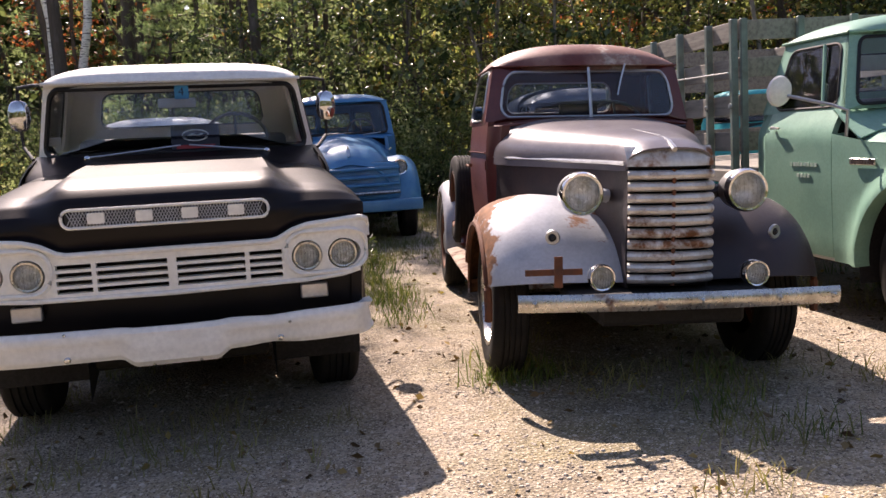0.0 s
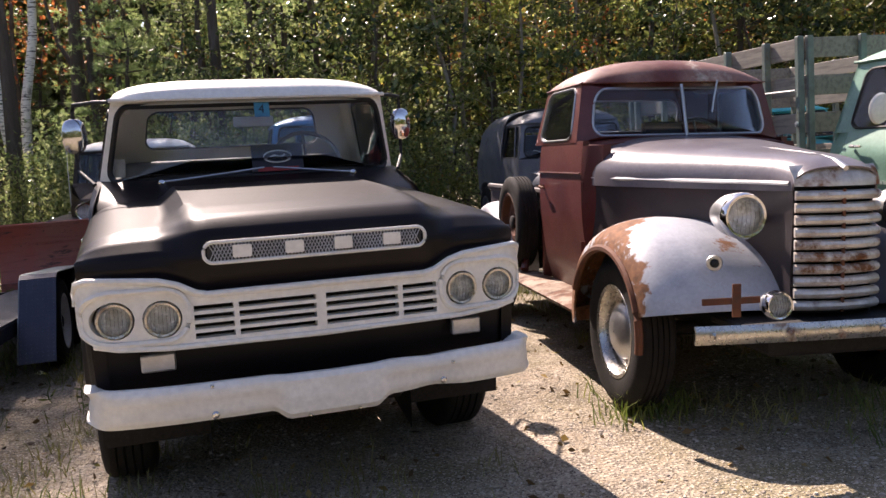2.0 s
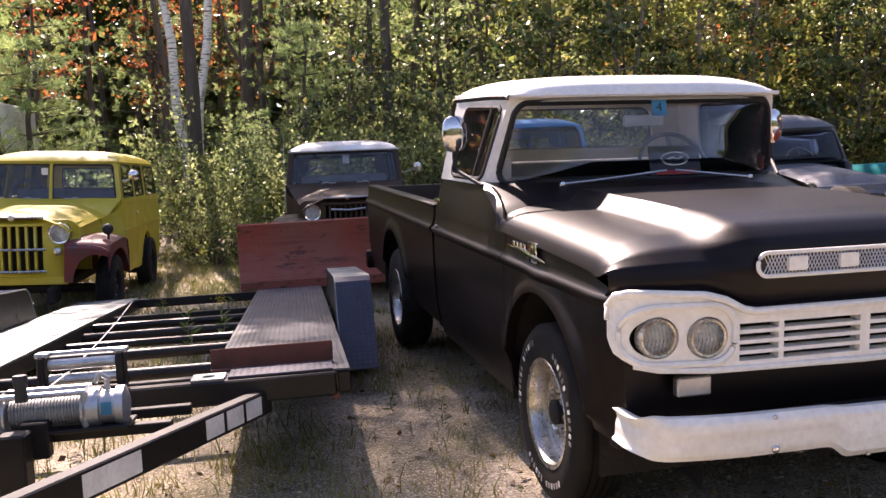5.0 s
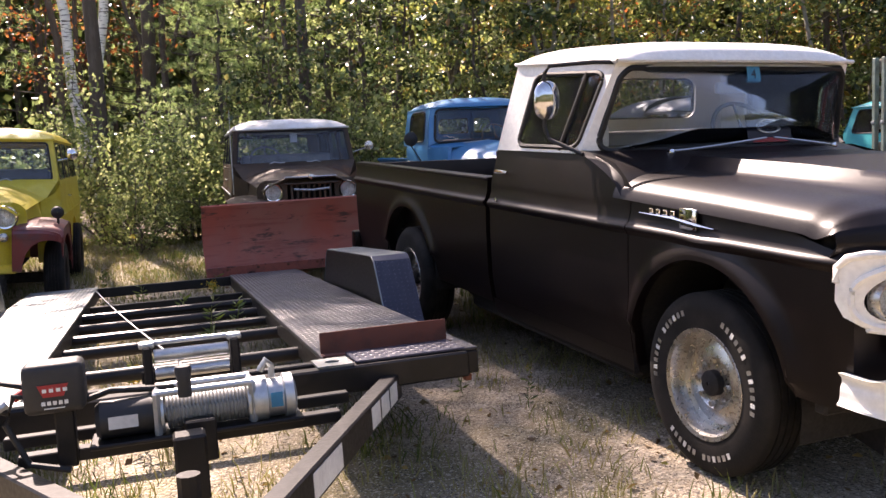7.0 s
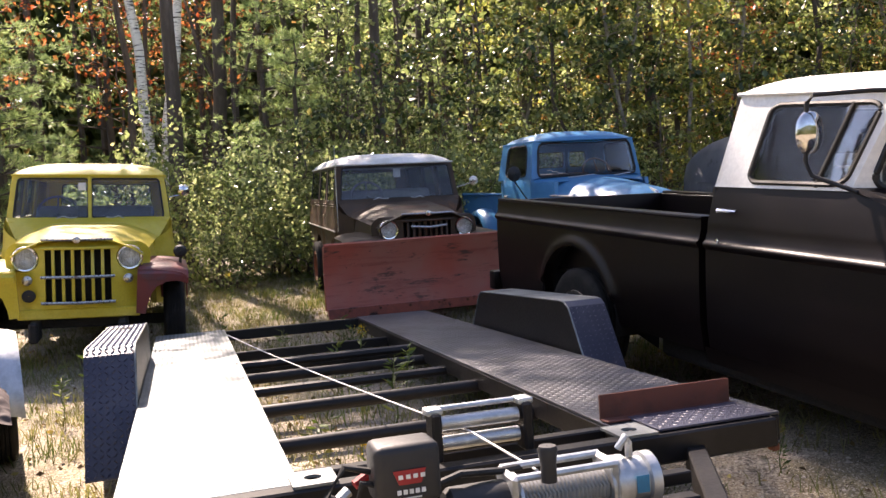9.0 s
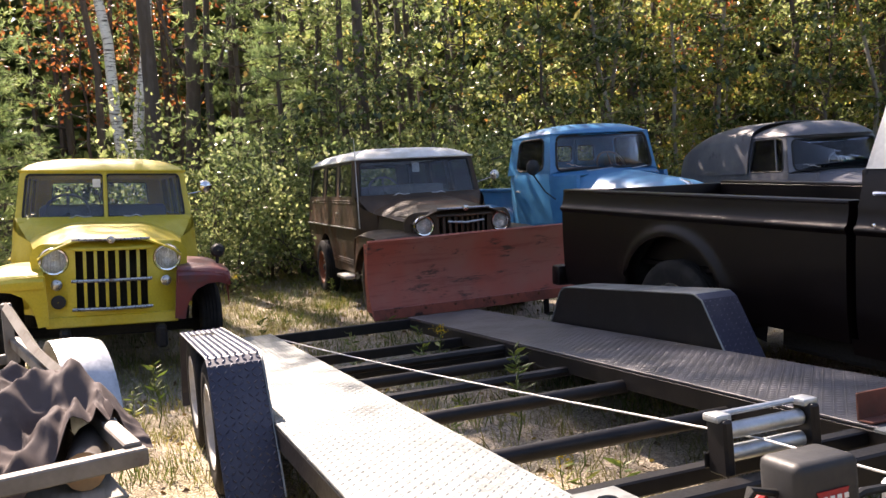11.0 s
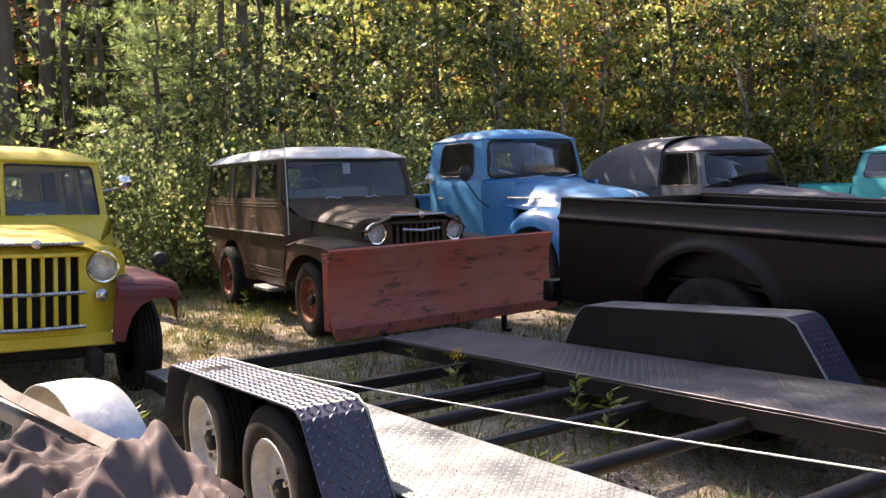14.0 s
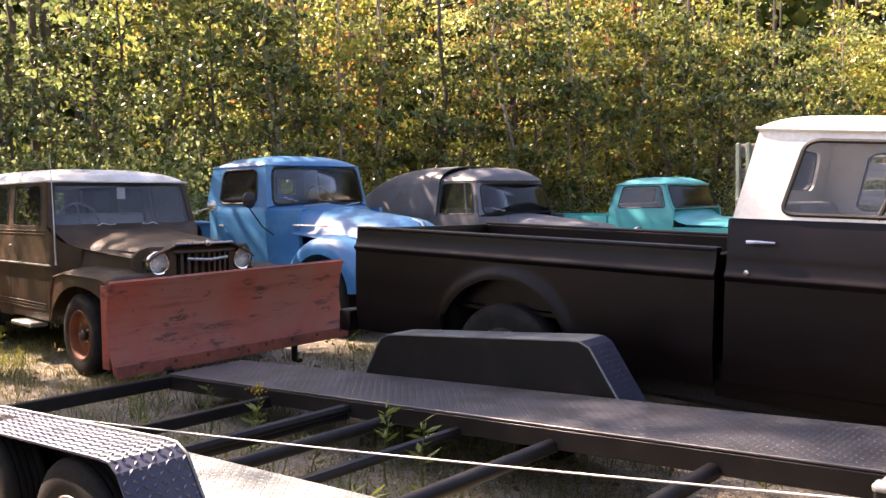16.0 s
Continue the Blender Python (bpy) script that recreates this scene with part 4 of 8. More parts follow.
    for x in (-0.70, -0.36, 0.08, 0.46, 0.74):
        part("bumper_bolt", lathe([(0.016, 0), (0.016, 0.006), (0.001, 0.012)], 12), CHROME_OLD, bb, m=pose(x, bp(x) - 0.012, 0.527, 0, 0, -90))
    part("bumper_iron", box(-0.5, 0.5, -0.33, 0.1, 0.50, 0.54, 0.01), DARK, bb)
    cr = part("plate_bracket", box(-0.74, -0.47, -0.30, -0.292, 0.655, 0.685, 0.002), RUST_STEEL, t, "rusty cross-shaped plate bracket")
    part("bracket_upright", box(-0.605, -0.565, -0.31, -0.30, 0.60, 0.745, 0.002), RUST_STEEL, cr)
    part("chassis", box(-0.36, 0.36, -0.2, 4.2, 0.38, 0.50, 0.02), DARK, t)
    part("axle", tube([(-0.68, 0.55, 0.385), (0.68, 0.55, 0.385)], 0.04, 10), DARK, t)
    part("axle", tube([(-0.68, 3.55, 0.385), (0.68, 3.55, 0.385)], 0.05, 10), DARK, t)
    part("radiator", box(-0.2, 0.2, 0.0, 0.1, 0.5, 1.1, 0.01), DARK, t)
    part("cab_back", box(-0.64, 0.64, 2.43, 2.47, 0.42, 1.40, 0.02, None, 2), MAROON, t)
    part("firewall", box(-0.62, 0.62, 1.30, 1.34, 0.45, 1.36, 0.01), PLUM, t)
    part("cowl_top", shell(lambda u, v: ((2 * u - 1) * 0.675, lerp(1.30, 1.48, v) + 0.08 * abs(2 * u - 1) ** 2.5, lerp(1.385, 1.415, v) - 0.035 * abs(2 * u - 1) ** 3), 18, 4, -0.01), MAROON, t)
    s = dict(zb=1.39, zt=1.775, wb=0.685, wt=0.615, fb=1.40, ft=1.50, fbc=1.52, ftc=1.60, rb=2.45, rt=2.32, power=2.2, screen=(0, 0.87, 0.10, 0.87, 0.26),
             sides=[(0, 1, 0.10, 0.86, 0.06, 0.92, 0.14, 0.12)], rear=[(-0.62, 0.62, 0.22, 0.82, 0.2, 0.12)], roof=0.165, over=0.012, roof_pw=2.6, roof_soft=0.62, seal=0.009, back_bow=0.03, side_bow=0.015, rail=0.006)
    front, _ = cab(t, s, MAROON, GLASS_OLD, ROOF_RUST, None, ALU)
    part("screen_divider", tube([tuple(Vector(front(0, v)) + Vector((0, -0.006, 0))) for v in (0.08, 0.5, 0.92)], 0.011, 6), ALU, t)
    part("wiper", tube([tuple(Vector(front(u, v)) + Vector((0, -0.02, 0))) for u, v in ((0.40, 0.98), (0.33, 0.7), (0.28, 0.45))], 0.006, 6), ALU, t)
    part("dash_box", box(-0.13, 0.13, 1.75, 1.80, 1.40, 1.52, 0.004), SEAL, t)
    lining(t, 0.62, 1.55, 2.42, 0.62, 1.37, 1.92, 0.55, 0.28, 1.80, 1.36, 0.2, SEAT, 1.42)
    # pickup box and the spare on its bracket
    for sx in (-1, 1):
        part("bed_side", box(sx * 0.54 - 0.015, sx * 0.54 + 0.015, 2.55, 4.5, 0.60, 1.02, 0.008), PLUM, t)
        part("bed_rail", tube([(sx * 0.56, 2.55, 1.04), (sx * 0.56, 4.5, 1.04)], 0.03, 8), PLUM, t)
    part("bed_floor", box(-0.54, 0.54, 2.55, 4.5, 0.58, 0.62, 0.005), DARK, t)
    part("bed_front", box(-0.54, 0.54, 2.53, 2.56, 0.60, 1.04, 0.005), PLUM, t)
    part("tailgate", box(-0.54, 0.54, 4.48, 4.51, 0.62, 1.02, 0.006), PLUM, t)
    sp = thing("spare_wheel", "worn spare wheel leaning beside the cab", "wheel", t.matrix_basis @ pose(-0.70, 2.92, 0.80, 0, 0, 0))
    wheel(sp, 0, 0, 0, 0.36, 0.17, 0.22, RUST_STEEL, None, -1)
    part("spare_bracket", tube([(-0.02, -0.25, -0.35), (0.08, 0, 0), (0.15, 0, 0.05)], 0.03, 8), MAROON, sp)
    return t


maroon_pickup()

# ---- pale green truck with a stake bed ----
GREEN = mat("pale_green_paint", (0.22, 0.40, 0.30), 0.42, 0, (0.17, 0.33, 0.25), 2.5, coat=0.15)
TIMBER = mat("grey_weathered_planks", (0.27, 0.25, 0.21), 0.85, 0, (0.17, 0.155, 0.13), 5, stretch=(6, 0.6, 6), grain=30, bumped=0.4)
STAKE_GREEN = mat("faded_green_steel", (0.16, 0.22, 0.19), 0.6, 0, (0.11, 0.13, 0.11), 6, rust=RUST, rust_at=(0.62, 0.7))


DOOR_MARK = mat("faded_door_lettering", (0.42, 0.52, 0.45), 0.6, 0, (0.26, 0.40, 0.31), 30)


def green_truck():
    t = thing("stake_truck", "pale green stake-bed truck with grey plank sides", "truck", pose(4.93, 4.0, 0, 0, 0, -1))
    xs = [(0.3, 0.93), (0.5, 0.955), (0.9, 0.965), (1.20, 0.965), (1.24, 0.955), (1.30, 0.93), (1.36, 0.89)]
    for s in (-1, 1):
        door = side_skin(t, "door", s, stations(0.83, 1.62, 0.1), lambda y: 0.42, lambda y: 1.37, lambda y, z: curve_at(xs, z), GREEN, 20, 0.04)
        part("door_handle", tube([(s * 0.96, 1.52, 1.27), (s * 0.985, 1.50, 1.27), (s * 0.985, 1.40, 1.265)], [0.012, 0.012, 0.008], 7), CHROME_OLD, door)
        if s < 0:
            for k, (y0, y1, z) in enumerate(((0.98, 1.30, 1.02), (1.06, 1.22, 0.945))):
                n = 8 if k == 0 else 4
                for i in range(n):
                    a = lerp(y0, y1, i / n)
                    part("door_mark", box(-0.972, -0.967, a, a + (y1 - y0) / n * 0.7, z - 0.013, z + 0.013, 0), DOOR_MARK, door)
        side_skin(t, "cab_corner", s, [1.625, 1.7, 1.77, 1.80], lambda y: 0.42, lambda y: 1.37, lambda y, z: curve_at(xs, z) * lerp(1, 0.95, sstep(1.6, 1.8, y)), GREEN, 18)
        ys = stations(-0.95, 0.825, 0.06, ((-0.05, 0.60),))
        side_skin(t, "front_fender", s, ys, lambda y: arch_bottom(y, 0.40, -0.05, 0.40, 0.60, 0.58), lambda y: curve_at([(-0.95, 1.10), (0.4, 1.16), (0.83, 1.22)], y),
                  lambda y, z: curve_at(xs, z) + 0.05 * sstep(1.25, 1.0, math.hypot((y + 0.05) / 0.6, (z - 0.4) / 0.58)), GREEN, 20, 0.10, "pale green flared front fender")
        part("wheel_well", wheel_well(s, -0.05, 0.40, 0.60, 0.58, 0.5, 0.95), DARK, t)
        wheel(t, s * 0.86, -0.05, 0.43, 0.44, 0.22, 0.26, GREEN, None, s, holes=5)
        wheel(t, s * 0.80, 3.6, 0.43, 0.44, 0.30, 0.26, GREEN, None, s, holes=5)
        part("cab_step", box(s * 0.80 - 0.08, s * 0.80 + 0.08, 0.7, 1.75, 0.38, 0.42, 0.01), PRIMER, t)
    part("bonnet", shell(lambda u, v: ((2 * u - 1) * 0.90, lerp(-1.0, 0.66, v), 1.10 + 0.16 * (1 - abs(2 * u - 1) ** 3) + 0.06 * v), 20, 12, -0.01), GREEN, t)
    part("nose", box(-0.9, 0.9, -1.02, -0.95, 0.55, 1.15, 0.03, None, 2), GREEN, t)
    part("front_bumper", box(-1.0, 1.0, -1.16, -1.08, 0.46, 0.62, 0.02), WHITE_OLD, t)
    part("cowl", shell(lambda u, v: ((2 * u - 1) * 0.93, lerp(0.60, 0.86, v), lerp(1.27, 1.365, v) - 0.09 * abs(2 * u - 1) ** 4 * (1 - v)), 16, 4, -0.01), GREEN, t)
    part("cab_back", box(-0.88, 0.88, 1.76, 1.80, 0.45, 1.38, 0.02), GREEN, t)
    sp = dict(zb=1.365, zt=1.87, wb=0.89, wt=0.76, fb=0.72, ft=0.86, fbc=0.80, ftc=0.94, rb=1.78, rt=1.66, power=3.0, screen=(0, 0.92, 0.06, 0.90, 0.12),
              sides=[(0, 1, 0.08, 0.84, 0.05, 0.86, 0.12, 0.10)], rear=[(-0.6, 0.6, 0.25, 0.8, 0.15, 0.1)], roof=0.13, over=0.02, roof_pw=3.0, roof_soft=0.6, seal=0.012, back_bow=0.03)
    cab(t, sp, GREEN, GLASS)
    for s in (-1, 1):
        part("vent_pillar", tube([(s * 0.885, 1.04, 1.40), (s * 0.80, 1.14, 1.80)], 0.012, 6), GREEN, t)
    lining(t, 0.84, 0.95, 1.76, 0.7, 1.34, 1.2, 0.75, 0.36, 1.10, 1.40)
    part("side_lamp", box(-0.8, -0.6, -1.05, -1.0, 0.85, 1.05, 0.04), CHROME, t)
    # round mirror on an arm
    mir = part("mirror_arm", tube([(-0.95, 0.70, 1.16), (-0.95, 0.68, 1.36), (-1.02, 0.74, 1.40), (-1.30, 0.88, 1.49)], 0.011, 8), ALU, t)
    part("mirror_head", lathe([(0.002, 0.03), (0.06, 0.024), (0.09, 0.010), (0.097, -0.004), (0.09, -0.012), (0.002, -0.012)], 32), WHITE, mir, "round white backed mirror", pose(-1.30, 0.86, 1.505, 0, 8, -78))
    part("fender_badge", box(-0.985, -0.975, 0.38, 0.62, 1.03, 1.07, 0.004), CHROME_OLD, t)
    part("red_lamp", lathe([(0.05, 0), (0.05, 0.03), (0.035, 0.06), (0.002, 0.07)], 20), RED_TRIM, t, "red fender marker lamp", pose(-0.99, 0.14, 1.07, 0, 0, 180))
    part("chassis", box(-0.45, 0.45, -0.9, 4.7, 0.45, 0.62, 0.02), DARK, t)
    part("axle", tube([(-0.8, -0.05, 0.43), (0.8, -0.05, 0.43)], 0.06, 10), DARK, t)
    part("axle", tube([(-0.8, 3.6, 0.43), (0.8, 3.6, 0.43)], 0.07, 10), DARK, t)
    # stake bed: deck, posts, planks
    part("bed_deck", box(-1.02, 1.02, 1.98, 4.75, 0.86, 0.96, 0.01), TIMBER, t)
    n = 0
    for s in (-1, 1):
        for y in (2.02, 2.42, 2.95, 3.5, 4.05, 4.6, 4.72):
            part("stake_post", box(s * 0.985 - 0.028, s * 0.985 + 0.028, y - 0.022, y + 0.022, 0.90, 2.10, 0.006), STAKE_GREEN, t)
            part("stake_bolt", lathe([(0.02, 0), (0.02, 0.012), (0.002, 0.016)], 8), ALU, t, m=pose(s * 1.014, y, 1.45, 0, 0, 0 if s > 0 else 180))
        for z in (1.10, 1.38, 1.66, 1.94):
            part("plank", box(s * 0.94 - 0.012, s * 0.94 + 0.012, 1.99, 4.75, z, z + 0.15, 0.004), TIMBER, t)
    for x in (-0.92, -0.45, 0.0, 0.45, 0.92):
        part("stake_post", box(x - 0.028, x + 0.028, 1.97, 2.01, 0.90, 2.10, 0.006), STAKE_GREEN, t)
    for z in (1.10, 1.38, 1.66, 1.94):
        part("plank", box(-0.95, 0.95, 2.02, 2.045, z, z + 0.15, 0.004), TIMBER, t)
        part("plank", box(-0.95, 0.95, 4.70, 4.725, z, z + 0.15, 0.004), TIMBER, t)
    part("tie_bar", tube([(-1.03, 2.02, 1.70), (-1.03, 2.95, 1.71)], 0.008, 6), ALU, t)
    return t


green_truck()


# ---- two boxy utility wagons ----
YELLOW = mat("faded_yellow_paint", (0.55, 0.43, 0.022), 0.45, 0, (0.62, 0.52, 0.07), 3, rust=(0.25, 0.17, 0.04), rust_at=(0.70, 0.74), coat=0.15)
RED_OLD = mat("faded_red_fender_paint", (0.17, 0.025, 0.022), 0.5, 0, (0.10, 0.04, 0.05), 4, rust=(0.07, 0.09, 0.16), rust_at=(0.64, 0.68))
BROWN = mat("weathered_brown_paint", (0.066, 0.043, 0.027), 0.45, 0, (0.040, 0.028, 0.021), 3, rust=(0.18, 0.088, 0.045), rust_at=(0.50, 0.70), rust_scale=1.6)
BROWN.node_tree.nodes["Principled BSDF"].inputs["Specular IOR Level"].default_value = 0.22
ORANGE = mat("orange_wheel_paint", (0.24, 0.065, 0.02), 0.7, 0, (0.10, 0.035, 0.02), 6)


def plow_mat():
    """Red paint rubbed along the blade: long pale and dark streaks, rust spots, scratches."""
    m, nt, bs = nodes_of("worn_red_plow_paint")
    tone = noise_node(nt, 1.4, 4, 0.6)
    streak = noise_node(nt, 2.4, 8, 0.7, stretch=(0.35, 1, 4.5))
    scuff = noise_node(nt, 5.0, 9, 0.75, stretch=(0.5, 1, 2.2))
    c = mixc(nt, ramp(nt, tone.outputs[0], 0.38, 0.62).outputs[0], (0.40, 0.085, 0.05), (0.36, 0.125, 0.085))
    c = mixc(nt, ramp(nt, streak.outputs[0], 0.52, 0.66).outputs[0], c, (0.24, 0.055, 0.035))
    c = mixc(nt, ramp(nt, scuff.outputs[0], 0.56, 0.63).outputs[0], c, (0.10, 0.04, 0.028))
    fleck = noise_node(nt, 9.0, 9, 0.8)
    c = mixc(nt, ramp(nt, fleck.outputs[0], 0.63, 0.66).outputs[0], c, (0.05, 0.03, 0.025))
    nt.links.new(c, bs.inputs["Base Color"])
    bs.inputs["Roughness"].default_value = 0.6
    bump(nt, bs, streak.outputs[0], 0.3, 0.01)
    return m


PLOW_RED = plow_mat()


BLADE_EDGE = mat("scraped_edge_paint", (0.34, 0.085, 0.055), 0.6, 0, (0.20, 0.06, 0.045), 6, rust=(0.05, 0.025, 0.02), rust_at=(0.55, 0.62), rust_scale=5)


def wagon(t, paint, roof_mat, fender_l, fender_r, wheel_mat, bars, length, half_screen_bar, lamp_r):
    for s in (-1, 1):
        fen = fender_l if s < 0 else fender_r
        # flat-topped squared fender
        prof = [(-0.17, 0.80), (-0.18, 0.85), (-0.12, 0.905), (0.1, 0.93), (0.75, 0.94), (1.0, 0.90), (1.08, 0.75), (1.10, 0.5)]

        def fen_fn(u, v, s=s):
            k = u * (len(prof) - 1)
            i = min(int(k), len(prof) - 2)
            y, z = lerp(prof[i][0], prof[i + 1][0], k - i), lerp(prof[i][1], prof[i + 1][1], k - i)
            return (s * lerp(0.50, 0.915, v), y + 0.05 * v ** 6 * (1 if u < 0.3 else 0), z - 0.05 * v ** 5)
        f = part("front_fender", shell(fen_fn, 28, 10, 0.012 * s), fen, t)

        def skirt(u, v, s=s):
            a = lerp(0.0, math.pi, u)
            y = 0.50 - 0.60 * math.cos(a)
            zt = curve_at([(-0.18, 0.72), (-0.10, 0.87), (0.1, 0.885), (0.75, 0.895), (1.0, 0.86), (1.1, 0.62)], y)
            zb = min(zt - 0.01, (0.36 if y > 0.5 else 0.60) + (0.44 if y > 0.5 else 0.20) * math.sin(a))
            return (s * (0.915 - 0.01 * v), y, lerp(zb, zt, v))
        arch = [(0.47, 0.50), (0.49, 0.90), (0.70, 0.885), (0.86, 0.86), (0.905, 0.83), (0.905, 0.775), (0.82, 0.785), (0.73, 0.775), (0.65, 0.735), (0.595, 0.66), (0.565, 0.57), (0.55, 0.49)]
        part("fender_face", plate([(s * x, z) for x, z in arch], [], lambda u, v, d: (u, -0.165 + 0.10 * max(0, 0.85 - v) + d, v), 0.02), fen, f)
        part("fender_skirt", shell(skirt, 24, 4, 0.012 * s), fen, f)
        wheel(t, s * 0.80, 0.52, 0.36, 0.365, 0.19, 0.215, wheel_mat, None, s, holes=5)
        wheel(t, s * 0.80, 3.20, 0.36, 0.365, 0.19, 0.215, wheel_mat, None, s, holes=5)
        # body side with rear arch
        xs = [(0.36, 0.80), (0.6, 0.815), (0.88, 0.82), (0.93, 0.835), (0.96, 0.835), (1.0, 0.82), (1.30, 0.80), (1.37, 0.785)]
        ys = stations(2.36, length, 0.08, ((3.20, 0.46),))
        side_skin(t, "rear_quarter", s, ys, lambda y: arch_bottom(y, 0.38, 3.20, 0.36, 0.46, 0.46), lambda y: 1.32, lambda y, z: curve_at(xs, z), paint, 20, 0.05)
        d = side_skin(t, "door", s, stations(1.42, 2.352, 0.08), lambda y: 0.40, lambda y: 1.32, lambda y, z: curve_at(xs, z), paint, 20, 0.04)
        part("door_handle", tube([(s * 0.82, 2.27, 1.12), (s * 0.85, 2.26, 1.12), (s * 0.85, 2.16, 1.115)], 0.011, 7), CHROME_OLD, d)
        part("side_moulding", tube([(s * 0.842, 1.25, 0.945), (s * 0.842, length - 0.02, 0.945)], 0.010, 6), ALU if paint is not YELLOW else paint, t)
        for z in (0.50, 0.53, 0.56, 1.24, 1.27):
            part("pressed_rib", tube([(s * curve_at(xs, z) + s * 0.001, 1.45, z), (s * curve_at(xs, z) + s * 0.001, 2.78 if z < 1 else length - 0.05, z)], 0.006, 5), paint, d)
        side_skin(t, "cowl_side", s, [1.02, 1.08, 1.14, 1.2, 1.26, 1.32, 1.37, 1.415], lambda y: 0.45, lambda y: curve_at([(1.02, 1.10), (1.2, 1.17), (1.415, 1.31)], y), lambda y, z: lerp(0.62, curve_at(xs, z), sstep(0.95, 1.35, y)), paint, 14)
        part("wheel_well", wheel_well(s, 3.20, 0.36, 0.46, 0.46, 0.55, 0.80), DARK, t)
        # bonnet cheeks
        part("bonnet_side", shell(lambda u, v, s=s: (s * lerp(lerp(0.54, 0.66, sstep(0, 1.2, 1.25 * u)), lerp(0.50, 0.63, u), v), lerp(-0.05, 1.25, u), lerp(0.86, 1.10, v)), 12, 6, 0.01 * s), paint, t)
    part("bonnet", shell(lambda u, v: ((2 * u - 1) * lerp(0.53, 0.66, v), lerp(-0.10 - 0.04 * (1 - (2 * u - 1) ** 2), 1.26, v),
                                      lerp(1.125, 1.235, v) - 0.115 * abs(2 * u - 1) ** 4.5 + 0.03 * math.exp(-((2 * u - 1) / 0.62) ** 8) + 0.0), 36, 20, -0.012), paint, t)
    part("bonnet_trim", tube([((2 * k / 10 - 1) * 0.29, -0.165 + 0.05 * (2 * k / 10 - 1) ** 2, 1.165 - 0.0 * k) for k in range(11)], 0.016, 6, None, 0.7), CHROME_OLD, t, "worn chrome bonnet trim")
    part("bonnet_badge", lathe([(0.03, 0), (0.03, 0.012), (0.002, 0.02)], 16), CHROME_OLD, t, m=pose(0, -0.175, 1.165, 0, 0, -90))
    # face plate with lamps and upright bars
    holes = [circle(-0.425, 1.0, 0.112, 28), circle(0.425, 1.0, 0.112, 28)]
    n = bars
    w = 0.56 / n
    for k in range(n):
        x0 = -0.28 + k * w
        holes.append([(x0 + 0.012, 0.62), (x0 + w - 0.012, 0.62), (x0 + w - 0.012, 1.08), (x0 + 0.012, 1.08)])
    out = rrect(-0.60, 0.60, 0.54, 1.14, 0.13, 7)
    out = [(u * (1.0 - 0.10 * max(0, (0.8 - v) / 0.26)), v) for u, v in out]
    g = part("grille", plate(out, holes, lambda u, v, d: (u, -0.10 + 0.16 * (abs(u) / 0.6) ** 3 - 0.045 * (1 - min(1, abs(u) / 0.3)) + d, v), 0.05), paint, t, "painted grille face with upright bars")
    for z, r in ((0.84, 0.014), (0.615, 0.014), (1.09, 0.014)):
        part("grille_bar", tube([(x, -0.115 - 0.05 * (1 - abs(x) / 0.3), z) for x in (-0.30, -0.15, 0, 0.15, 0.30)], r, 6), CHROME_OLD if z < 1 else paint, g)
    for s in (-1, 1):
        headlamp(g, s * 0.425, -0.055, 1.0, lamp_r, CHROME)
        part("parking_lamp", lathe([(0.042, 0), (0.042, 0.015), (0.02, 0.03), (0.002, 0.032)], 20), CHROME_OLD, g, m=pose(s * 0.41, -0.085, 0.815, 0, 0, -90))
    part("firewall", box(-0.69, 0.69, 1.14, 1.17, 0.5, 1.13, 0.01), paint, t)
    part("scuttle", box(-0.775, 0.775, 1.34, 1.38, 0.5, 1.29, 0.01), paint, t)
    part("radiator", box(-0.32, 0.32, 0.08, 0.14, 0.5, 1.1, 0.01), DARK, t)
    part("lower_apron", box(-0.50, 0.50, -0.08, -0.05, 0.47, 0.56, 0.01), paint, t)
    for s in (-1, 1):
        part("spring_hanger", box(s * 0.36 - 0.04, s * 0.36 + 0.04, -0.22, 0.05, 0.28, 0.46, 0.02), DARK, t)
    part("chassis", box(-0.38, 0.38, 0.12, length - 0.1, 0.36, 0.46, 0.02), DARK, t)
    part("axle", tube([(-0.75, 0.52, 0.36), (0.75, 0.52, 0.36)], 0.05, 8), DARK, t)
    part("axle", tube([(-0.75, 3.2, 0.36), (0.75, 3.2, 0.36)], 0.05, 8), DARK, t)
    part("cowl", shell(lambda u, v: ((2 * u - 1) * lerp(0.665, 0.79, v), lerp(1.16, 1.405, v), lerp(1.215, 1.315, v) - 0.11 * abs(2 * u - 1) ** 5 * (1 - v)), 24, 6, -0.01), paint, t)
    part("rear_wall", box(-0.80, 0.80, length - 0.04, length, 0.42, 1.33, 0.02), paint, t)
    L = length - 1.40
    cuts = [0.0, (2.355 - 1.40) / L, (3.20 - 1.40) / L, 1.0]
    sides = []
    for k in range(3):
        a, b = cuts[k], cuts[k + 1]
        sides.append((a, b, lerp(a, b, 0.12 if k else 0.16), lerp(a, b, 0.92), 0.02, 0.90, 0.08, 0.02))
    spec = dict(zb=1.305, zt=1.768, wb=0.79, wt=0.735, fb=1.39, ft=1.50, fbc=1.42, ftc=1.53, rb=length - 0.01, rt=length - 0.07, power=2.0, screen=(0, 0.92, 0.02, 0.90, 0.09),
                sides=sides, rear=[(-0.75, 0.75, 0.2, 0.85, 0.1, 0.05)], roof=0.15, over=0.012, visor=0.012, roof_pw=4.0, roof_soft=0.5, seal=0.011, back_bow=0.02, rail=0.012)
    front, _ = cab(t, spec, paint, GLASS_OLD, roof_mat, None, SEAL, half_screen_bar)
